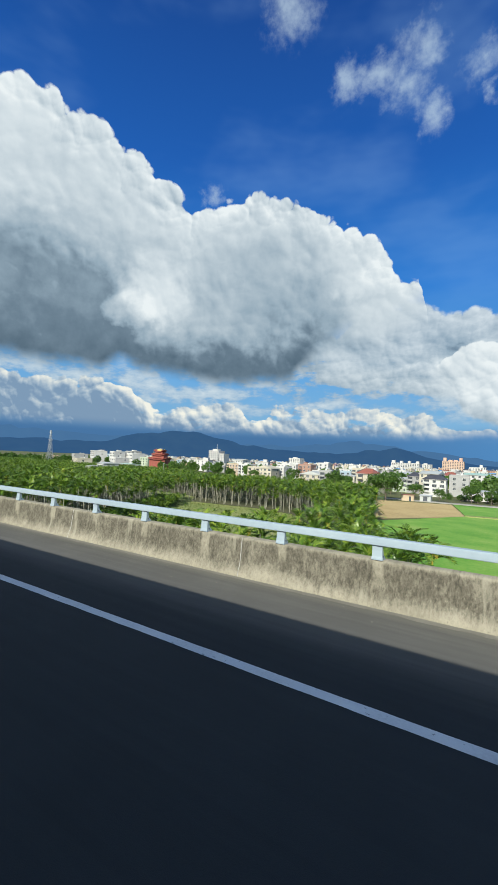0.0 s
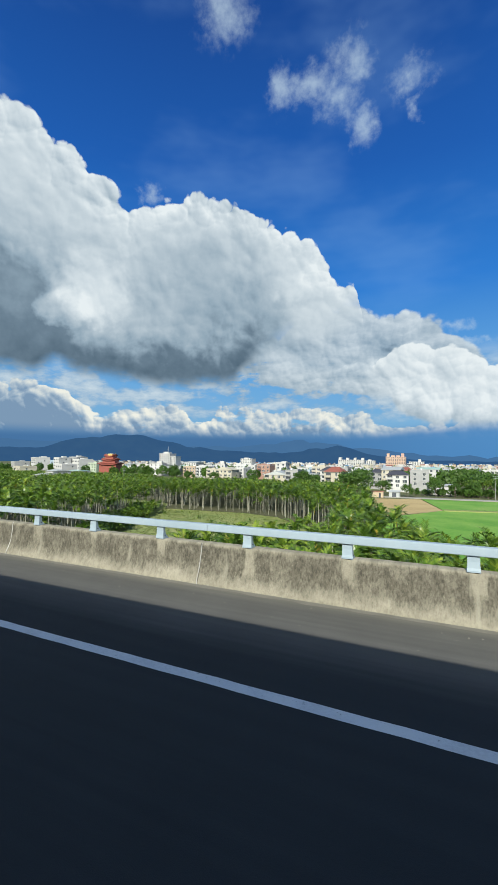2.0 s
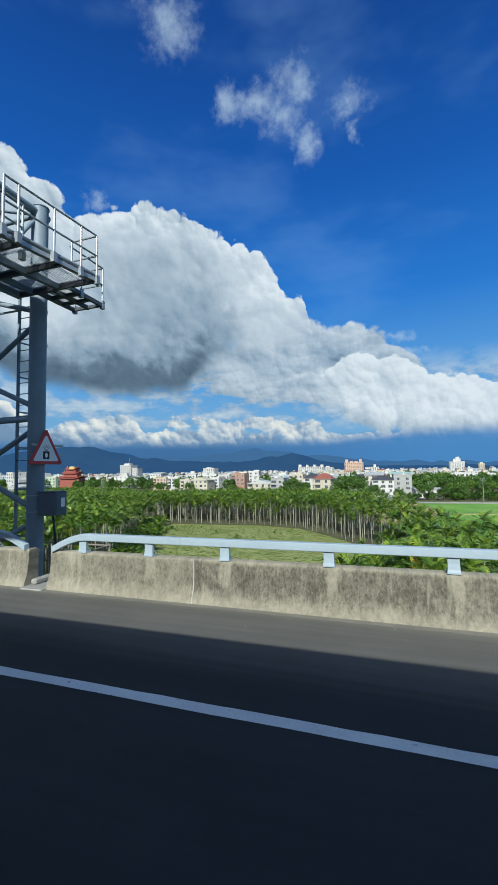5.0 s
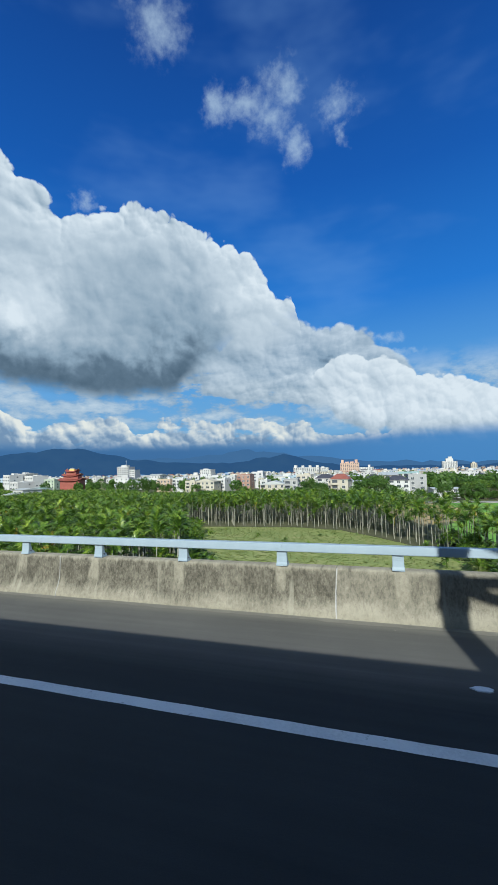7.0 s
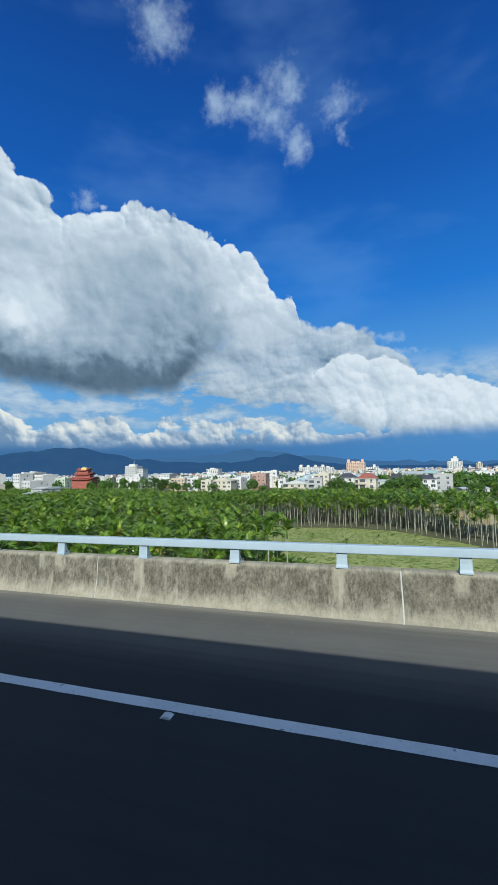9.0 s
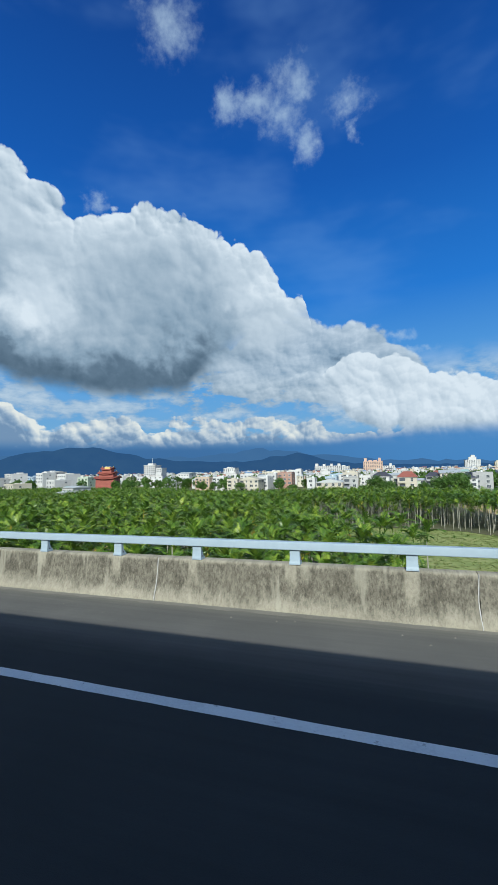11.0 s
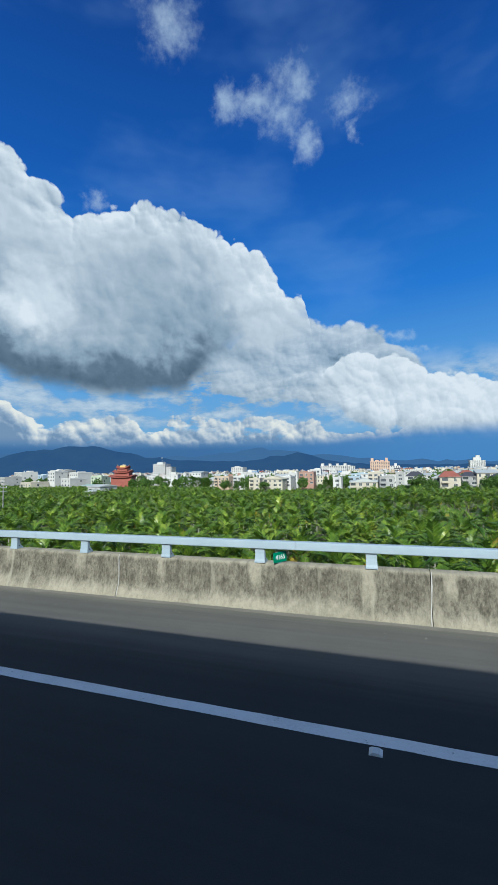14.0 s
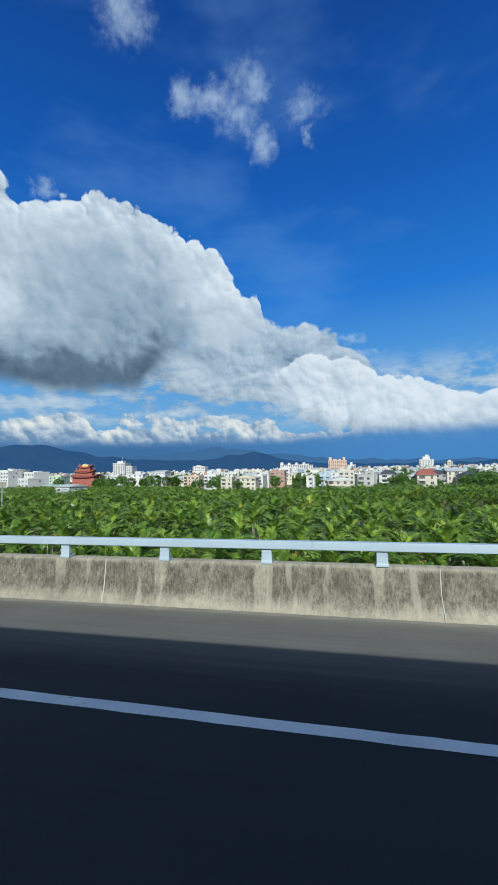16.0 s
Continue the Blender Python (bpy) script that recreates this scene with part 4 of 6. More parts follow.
def gantry():
    g = tagged(holder("sign_gantry"), "blue-grey tubular steel gantry over the road with a mesh walkway", "gantry")
    P = lambda name, s, m=None, label="", smooth=True: part(name, s, m or M["gantry"], g, label, smooth)
    for x in (AX, BX):
        for y, z0 in ((NY, -0.35), (FY, 0.0)):
            c = P("column", Shape().tube((x, y, z0), (x, y, CH_TOP + 0.15), 0.205, 28))
            part("base_plate", Shape().box(x - 0.34, x + 0.34, y - 0.34, y + 0.34, z0, z0 + 0.05, 0.01), M["gantry"], c)
            part("collar", Shape().tube((x, y, CH_LOW - 0.30), (x, y, CH_LOW - 0.22), 0.25, 24), M["gantry"], c)
            part("cap", Shape().tube((x, y, CH_TOP + 0.15), (x, y, CH_TOP + 0.18), 0.225, 24), M["gantry"], c)
        for z, r in ((CH_LOW, 0.105), (CH_TOP, 0.105)):
            ch = P("chord", Shape().tube((x, NY + 0.25, z), (x, FY - 0.25, z), r, 16))
            for y in (4.53, -1.3):
                part("splice_flange", Shape().tube((x, y - 0.07, z), (x, y + 0.07, z), 0.18, 16), M["gantry"], ch)
    for y in (NY, FY):
        legs = [(BX, 7.35, AX, 6.75), (AX, 6.50, BX, 5.32), (BX, 5.08, AX, 4.25), (BX, 3.98, AX, 3.98), (AX, 3.76, BX, 2.80), (BX, 2.58, AX, 1.68), (AX, 1.42, BX, 0.55)]
        for x0, z0, x1, z1 in legs:
            if y < 0:
                if z0 == z1:
                    continue
                z0, z1 = z0 + 0.3, z1 + 0.3
            P("leg_brace", Shape().tube((x0, y, z0), (x1, y, z1), 0.068 if y > 0 else 0.095, 12))
    ys = [8.2 - 1.2 * i for i in range(11)]
    for i, y in enumerate(ys):
        P("cross_tube", Shape().tube((AX, y, CH_LOW), (BX, y, CH_LOW), 0.09, 14))
        P("cross_tube", Shape().tube((AX, y, CH_TOP), (BX, y, CH_TOP), 0.06, 10))
        for x in (AX, BX):
            P("web_post", Shape().tube((x, y, CH_LOW), (x, y, CH_TOP), 0.05, 10))
        if i < 10:
            a, b = (AX, BX) if i % 2 else (BX, AX)
            P("plan_brace", Shape().tube((BX, y, CH_LOW), (AX, y - 1.2, CH_LOW), 0.085, 14))
            P("plan_brace", Shape().tube((b, y, CH_TOP), (a, y - 1.2, CH_TOP), 0.05, 10))
            for x in (AX, BX):
                lo, hi = (CH_LOW, CH_TOP) if i % 2 else (CH_TOP, CH_LOW)
                P("web_brace", Shape().tube((x, y, lo), (x, y - 1.2, hi), 0.052, 10))
    # walkway under the traffic side; its outer edge runs slightly askew
    edge = [7.72 - 0.9 * i for i in range(12)]
    skew = lambda x, y: x + 0.15 * max(0.0, (x + 34.24) / 2.62) * (y - 7.72)
    for x, w, h, m in ((-31.62, 0.05, 0.10, "galv"), (-32.62, 0.05, 0.14, "gantry"), (-33.42, 0.04, 0.12, "gantry"), (-33.86, 0.06, 0.15, "gantry")):
        P("walkway_beam", Shape().poly([(skew(x, y) + s * w, y, z) for z in (DECK - h, DECK - 0.01) for y in (edge[-1], 7.74) for s in (-1, 1)],
          [(0, 2, 3, 1), (4, 5, 7, 6), (0, 1, 5, 4), (2, 6, 7, 3), (0, 4, 6, 2), (1, 3, 7, 5)]), M[m], "", False)
    for y in edge:
        P("cross_beam", Shape().box(-33.92, skew(-31.60, y), y - 0.035, y + 0.035, DECK - 0.13, DECK - 0.02), M["dark"], "", False)
    for y0, y1, x0, x1 in ((7.75, 9.0, -33.30, -32.40),):
        for x in (x0, (x0 + x1) / 2, x1):
            P("bracket_beam", Shape().box(x - 0.035, x + 0.035, y0, y1, DECK - 0.12, DECK - 0.02), M["dark"], "", False)
        for y in (8.16, 8.57, 8.98):
            P("bracket_beam", Shape().box(x0, x1, y - 0.03, y + 0.03, DECK - 0.10, DECK - 0.02), M["dark"], "", False)
    mesh = grating_mesh(0.92, 0.86)
    for i, y in enumerate(edge[1:]):
        for k, x in enumerate((-32.12, -33.02, -33.64)):
            x = skew(x, y + 0.45)
            if k == 1 and i % 5 == 2:
                P("floor_plate", Shape().box(x - 0.36, x + 0.36, y + 0.04, y + 0.86, DECK - 0.012, DECK + 0.004), M["dark"], "", False)
                continue
            o = part("grating_panel", mesh, None, g)
            wide = (skew(-31.62, y) - skew(-32.62, y)) if k == 0 else 0.74 if k == 1 else 0.36
            o.matrix_basis = Matrix.LocRotScale((x, y + 0.45, DECK), None, (wide / 0.94, 1, 1))
    for y in (8.16, 8.57):
        o = part("grating_panel", mesh, None, g)
        o.matrix_basis = Matrix.LocRotScale((-32.85, y + 0.0, DECK - 0.005), None, (0.95, 0.47, 1))
    for i in range(2, 10, 2):
        P("hanger", Shape().box(AX - 0.05, AX + 0.05, ys[i] - 0.05, ys[i] + 0.05, DECK - 0.02, CH_LOW), M["dark"], "", False)
        P("saddle", Shape().box(AX - 0.20, -33.48, ys[i] - 0.07, ys[i] + 0.07, DECK - 0.24, DECK - 0.10), M["dark"], "", False)
    # railings
    def rail(pts, posts, h=1.0, r=0.022):
        for a, b in zip(pts, pts[1:]):
            for k in (1.0, 0.52):
                P("railing_bar", Shape().tube((a[0], a[1], DECK + h * k), (b[0], b[1], DECK + h * k), r, 8), M["galv"])
        for x, y in posts:
            P("railing_post", Shape().tube((x, y, DECK - 0.12), (x, y, DECK + h), r * 1.15, 8), M["galv"])
            P("railing_foot", Shape().box(x - 0.045, x + 0.045, y - 0.05, y + 0.05, DECK - 0.16, DECK + 0.05), M["galv"], "", False)
    rail([(-31.80, 5.50), (-31.57, 7.76), (-32.3, 7.76)], [(-31.80, 5.50), (-31.77, 5.80), (-31.69, 6.6), (-31.62, 7.3), (-31.57, 7.76), (-32.3, 7.76)])
    rail([(-31.85, 5.41), (-33.0, 5.36)], [(-31.85, 5.41), (-32.57, 5.36), (-33.0, 5.36)])
    rail([(-32.23, 5.63), (-32.22, 6.3)], [(-32.23, 5.63), (-32.22, 6.3)])
    rail([(-32.40, 7.8), (-32.40, 9.0), (-33.3, 9.0)], [(-32.40, 8.2), (-32.40, 9.0), (-33.3, 9.0)], 0.95)
    for y in (5.0, 4.5, 4.0, 3.3, 2.2, 1.2, 0.3):
        q = skew(-31.60, y)
        P("rail_stub", Shape().box(q - 0.05, q + 0.05, y - 0.04, y + 0.04, DECK - 0.10, DECK + 0.15, 0.008), M["galv"], "", False)
    P("kick_tube", Shape().tube((-31.60, 7.7, DECK + 0.06), (skew(-31.60, edge[-1]), edge[-1], DECK + 0.06), 0.045, 10), M["galv"])
    # equipment on the walkway
    cab = P("equipment_cabinet", Shape().box(-33.55, -32.85, 5.75, 6.50, DECK + 0.02, DECK + 0.82, 0.02), M["dark"], "dark equipment cabinet", False)
    part("cabinet_door", Shape().box(-32.85, -32.83, 5.85, 6.40, DECK + 0.12, DECK + 0.72, 0.005), M["dark"], cab)
    sg = P("sign_cabinet", Shape().box(-33.45, -32.42, -1.6, 3.70, DECK + 0.05, DECK + 2.60, 0.03), M["dark"], "dark message sign housing", False)
    part("sign_frame", Shape().box(-32.44, -32.28, 3.68, 3.82, DECK - 0.05, DECK + 2.7).box(-32.44, -32.28, -1.7, 3.68, DECK + 2.6, DECK + 2.7), M["alu"], sg, "pale sheet metal frame of the sign")
    # unseen box on an arm, added only to shade the near column
    lane = P("lane_sign_cabinet", Shape().box(-33.45, -30.95, -3.95, -1.75, DECK + 0.90, DECK + 2.60, 0.03), M["dark"], "dark box added out of view to shade the near column", False)
    part("sign_arm", Shape().box(AX, -33.45, -2.95, -2.75, CH_TOP - 0.06, CH_TOP + 0.06), M["dark"], lane)
    part("sign_support", Shape().box(-33.3, -33.1, -1.5, 3.0, DECK, DECK + 0.06), M["dark"], sg)
    return g


def grating_mesh(w, l):
    """Expanded metal: two sets of slanting strands."""
    s = Shape()
    px, py = 0.115, 0.052
    slope = py / px
    for sign in (1, -1):
        k = int((l + w * slope) / py) + 2
        for i in range(-1, k):
            y0 = -l / 2 - (w * slope if sign > 0 else 0) + i * py
            a, b = (-w / 2, y0), (w / 2, y0 + sign * w * slope) if sign > 0 else (w / 2, y0 - w * slope)
            # trim to the panel
            (xa, ya), (xb, yb) = a, b
            pts = []
            for t in (0.0, 1.0):
                pts.append((xa + (xb - xa) * t, ya + (yb - ya) * t))
            lo, hi = 0.0, 1.0
            dy = yb - ya
            for lim, sg in ((-l / 2, 1), (l / 2, -1)):
                t = (lim - ya) / dy
                if (dy > 0) == (sg > 0):
                    lo = max(lo, t)
                else:
                    hi = min(hi, t)
            if hi - lo < 0.02:
                continue
            A = (xa + (xb - xa) * lo, ya + dy * lo)
            B = (xa + (xb - xa) * hi, ya + dy * hi)
            t = 0.0055
            s.poly([(A[0], A[1] - t, 0), (A[0], A[1] + t, 0.002), (A[0], A[1], 0.012), (B[0], B[1] - t, 0), (B[0], B[1] + t, 0.002), (B[0], B[1], 0.012)],
                   [(0, 1, 4, 3), (1, 2, 5, 4), (2, 0, 3, 5)])
    for x0, x1, y0, y1 in ((-w / 2, w / 2, -l / 2, -l / 2 + 0.025), (-w / 2, w / 2, l / 2 - 0.025, l / 2), (-w / 2, -w / 2 + 0.025, -l / 2, l / 2), (w / 2 - 0.025, w / 2, -l / 2, l / 2)):
        s.box(x0, x1, y0, y1, -0.015, 0.014)
    return s.mesh("grating_panel", M["galv"])


gantry()


def bracket_slab():
    b = tagged(holder("gantry_bracket"), "concrete bracket outside the parapet carrying the gantry columns", "bracket")
    part("slab", Shape().box(-36.9, -32.2, 7.94, 9.25, -0.75, -0.35, 0.03), M["slab"], b)
    part("haunch", Shape().poly([(x, y, z) for x in (-36.7, -32.4) for y, z in ((7.94, -1.4), (7.94, -0.75), (9.1, -0.75))], [(0, 1, 2), (5, 4, 3), (0, 3, 4, 1), (1, 4, 5, 2), (2, 5, 3, 0)]), M["slab"], b)
    part("threshold", Shape().box(-33.35, -32.73, 7.42, 8.35, -0.36, 0.03, 0.01), M["slab"], b, "pale slab in the opening of the parapet")
    part("kerb_stone", Shape().box(-33.33, -33.17, 7.70, 8.30, 0.03, 0.16, 0.03), M["slab"], b)
    f = tagged(holder("platform_railing"), "weathered bare steel railing round the bracket platform", "railing")
    for x in (-32.25, -33.0, -34.2, -35.4, -36.6):
        part("post", Shape().tube((x, 9.15, -0.36), (x, 9.15, 0.75), 0.028, 8), M["bare_steel"], f)
    for z in (0.72, 0.25):
        part("rail", Shape().tube((-32.2, 9.15, z), (-36.7, 9.15, z), 0.022, 8), M["bare_steel"], f)
    for y in (8.1,):
        part("post", Shape().tube((-32.25, y, -0.36), (-32.25, y, 0.75), 0.028, 8), M["bare_steel"], f)
    for z in (0.72, 0.25):
        part("rail", Shape().tube((-32.25, 8.0, z), (-32.25, 9.15, z), 0.022, 8), M["bare_steel"], f)


bracket_slab()


def cage_ladder():
    l = tagged(holder("caged_ladder", -34.40, 8.47, 0), "blue-grey steel ladder with safety hoops behind the columns", "ladder")
    for dx in (-0.28, 0.28):
        part("stile", Shape().box(dx - 0.03, dx + 0.03, -0.03, 0.03, -0.35, 7.7), M["gantry"], l)
    for i in range(26):
        part("rung", Shape().tube((-0.28, 0, 0.0 + 0.295 * i), (0.28, 0, 0.0 + 0.295 * i), 0.012, 6), M["gantry"], l)
    for i in range(6):
        z = 2.35 + 0.95 * i
        arc = [math.pi * k / 12 for k in range(13)]
        s = Shape().poly([(r * math.cos(a), (r + 0.32) * math.sin(a), z + dz) for a in arc for r, dz in ((0.31, -0.02), (0.31, 0.02), (0.30, 0.02), (0.30, -0.02))],
                         [(4 * k + q, 4 * k + (q + 1) % 4, 4 * k + 4 + (q + 1) % 4, 4 * k + 4 + q) for k in range(12) for q in range(4)] + [(3, 2, 1, 0), (48, 49, 50, 51)])
        part("hoop", s, M["gantry"], l)
    for k in (2, 5, 8):
        a = math.pi * k / 10
        part("cage_bar", Shape().box(0.30 * math.cos(a) - 0.014, 0.30 * math.cos(a) + 0.014, 0.62 * math.sin(a) - 0.008, 0.62 * math.sin(a) + 0.008, 2.3, 7.2), M["gantry"], l)
    part("step_plate", Shape().box(-0.32, 0.32, -0.02, 0.5, 2.18, 2.23, 0.005), M["gantry"], l)
    for z in (1.0, 4.1, 7.0):
        part("tie", Shape().box(-1.25, 0.62, -0.06, -0.02, z - 0.02, z + 0.02), M["gantry"], l)


cage_ladder()


def warning_sign():
    s = holder("warning_sign")
    s.matrix_basis = pose(-33.47, 8.25, 3.13, 0, 0, 87)
    def tri(r, y, t):
        pts = [(0, r), (-r * 0.866, -r / 2), (r * 0.866, -r / 2)]
        out = []
        for i in range(3):
            ax, az = pts[i]
            bx, bz = pts[i - 1]
            cx, cz = pts[(i + 1) % 3]
            out += [(ax + (bx - ax) * 0.06, az + (bz - az) * 0.06), (ax + (cx - ax) * 0.06, az + (cz - az) * 0.06)]
        n = len(out)
        return Shape().poly([(x, y, z) for x, z in out] + [(x, y + t, z) for x, z in out], [tuple(range(n)), tuple(range(2 * n - 1, n - 1, -1))] + [(i, (i + 1) % n, n + (i + 1) % n, n + i) for i in range(n)])
    part("border", tri(0.61, 0.0, 0.012), M["red"], s, "red triangular border")
    part("face", tri(0.45, -0.004, 0.006), M["white"], s, "white face")
    part("symbol_body", Shape().box(-0.095, 0.095, -0.009, -0.003, -0.175, 0.02), M["black"], s, "black camera symbol")
    part("symbol_lens", Shape().poly([(0.045 * math.cos(a), -0.0105, -0.08 + 0.06 * math.sin(a)) for a in [2 * math.pi * i / 18 for i in range(18)]], [tuple(range(18))]), M["white"], s)
    part("symbol_flash", Shape().box(-0.05, 0.05, -0.009, -0.003, 0.04, 0.065), M["black"], s)
    rays = Shape()
    for a in (30, 60, 90, 120, 150):
        c, d = math.cos(radians(a)), math.sin(radians(a))
        rays.poly([(c * 0.06 - d * 0.006, -0.009, 0.06 + d * 0.06 + c * 0.006), (c * 0.06 + d * 0.006, -0.009, 0.06 + d * 0.06 - c * 0.006), (c * 0.12 + d * 0.006, -0.009, 0.06 + d * 0.12 - c * 0.006), (c * 0.12 - d * 0.006, -0.009, 0.06 + d * 0.12 + c * 0.006)], [(0, 1, 2, 3)])
    part("symbol_rays", rays, M["black"], s)
    part("bracket", Shape().box(-0.4, 0.55, 0.012, 0.05, -0.10, -0.05).box(-0.4, 0.55, 0.012, 0.05, 0.15, 0.20), M["galv"], s)
    tagged(s, "red-bordered triangular speed camera warning sign on the gantry column", "road sign")


warning_sign()


def switch_box():
    b = tagged(holder("switch_box", -33.23, 8.23, 1.86), "grey-blue metal switch box strapped to the gantry column", "switch box")
    part("body", Shape().box(-0.26, 0.27, -0.19, 0.19, -0.285, 0.285, 0.015), M["box"], b)
    part("lid", Shape().box(-0.275, 0.285, -0.205, 0.205, 0.285, 0.305, 0.006), M["box"], b)
    part("door", Shape().box(0.27, 0.285, -0.16, 0.16, -0.25, 0.25, 0.006), M["box"], b)
    part("label_plate", Shape().box(0.285, 0.289, -0.02, 0.10, -0.08, 0.14), M["white"], b)
    for z in (-0.2, 0.2):
        part("strap", Shape().tube((-0.52, -0.02, z - 0.012), (-0.52, -0.02, z + 0.012), 0.212, 24).box(-0.32, -0.24, -0.1, 0.1, z - 0.012, z + 0.012), M["galv"], b)
    s = Shape()
    pts = [(0.02 + 0.10 * math.sin(t * 2.2), 0.05 * t, -0.28 - 1.75 * t) for t in [i / 14 for i in range(15)]]
    for a, c in zip(pts, pts[1:]):
        s.tube(a, c, 0.028, 8)
    part("cable", s, M["black"], b, "black cable running down")


switch_box()

# ---- ground, fields ----
def in_poly(x, y, poly):
    inside = False
    for (x0, y0), (x1, y1) in zip(poly, poly[1:] + poly[:1]):
        if (y0 > y) != (y1 > y) and x < (x1 - x0) * (y - y0) / (y1 - y0) + x0:
            inside = not inside
    return inside


CLEARING = [(-58, 40), (-76, 72), (-92, 107), (-92, 112), (-62, 114), (-50, 110), (-41, 100), (-33, 89), (-24, 79), (-24, 56), (-32, 40)]
RICE = [(3, 40), (-8, 60), (-19, 86), (-26, 118), (-8, 152), (-17, 195.5), (150, 205), (150, 40)]
PLOT = [(-29, 122), (-46, 186), (-17, 194), (-8, 152)]


def build_ground():
    n = 46
    xs = [math.copysign(abs(t) ** 2.4, t) * 4800 for t in [-1 + 2 * i / n for i in range(n + 1)]]
    pts = [(x - 60, y + 60, GROUND) for y in xs for x in xs]
    f = [(j * (n + 1) + i, j * (n + 1) + i + 1, (j + 1) * (n + 1) + i + 1, (j + 1) * (n + 1) + i) for j in range(n) for i in range(n)]
    tagged(new("ground", Shape().poly(pts, f).mesh("ground", M["soil"])), "flat farmland with dark soil and weeds", "ground", kind="structure")
    tagged(new("fallow_clearing", Shape().slab(CLEARING, GROUND + 0.0, GROUND + 0.06).mesh("fallow_clearing", M["fallow"])), "fallow clearing of pale green weeds among the palms", "field", kind="structure")
    tagged(new("rice_field", Shape().slab(RICE, GROUND, GROUND + 0.25).mesh("rice_field", M["rice"])), "bright green young rice field", "field", kind="structure")
    tagged(new("grass_strip", Shape().slab([(-90, 112), (-100, 127), (-190, 149), (-330, 158), (-330, 117), (-98, 112)], GROUND, GROUND + 0.06).mesh("grass_strip", M["fallow"])), "strip of rough grass between the palm groves", "field", kind="structure")
    # ridged dry plot
    s = Shape().slab(PLOT, GROUND, GROUND + 0.10)
    plot = tagged(new("dry_plot", s.mesh("dry_plot", M["plough"])), "dry brown harvested plot with long ridges", "field", kind="structure")
    rng = random.Random(5)
    for i in range(24):
        t = (i + 0.5) / 24
        a = (PLOT[0][0] * (1 - t) + PLOT[1][0] * t + 0.6, PLOT[0][1] * (1 - t) + PLOT[1][1] * t)
        b = (PLOT[3][0] * (1 - t) + PLOT[2][0] * t - 0.6, PLOT[3][1] * (1 - t) + PLOT[2][1] * t)
        z = GROUND + 0.10
        part("ridge", Shape().poly([(*a, z), (a[0], a[1] + 1.0, z), (a[0], a[1] + 0.5, z + 0.22), (*b, z), (b[0], b[1] + 1.0, z), (b[0], b[1] + 0.5, z + 0.22)], [(0, 1, 2), (5, 4, 3), (0, 2, 5, 3), (2, 1, 4, 5), (1, 0, 3, 4)]), M["plough"], plot)
    tagged(new("field_bank", Shape().slab([(-8, 150), (-6, 150), (60, 163), (60, 167), (-8, 154)], GROUND, GROUND + 0.5).mesh("field_bank", M["fallow"])), "grassy bank between the fields", "bank", kind="structure")
    tagged(new("farm_road", Shape().slab([(-60, 198), (-60, 203), (130, 212), (130, 207)], GROUND, GROUND + 0.3).mesh("farm_road", M["lane"])), "pale concrete farm lane beside the fields", "road", kind="structure")


build_ground()


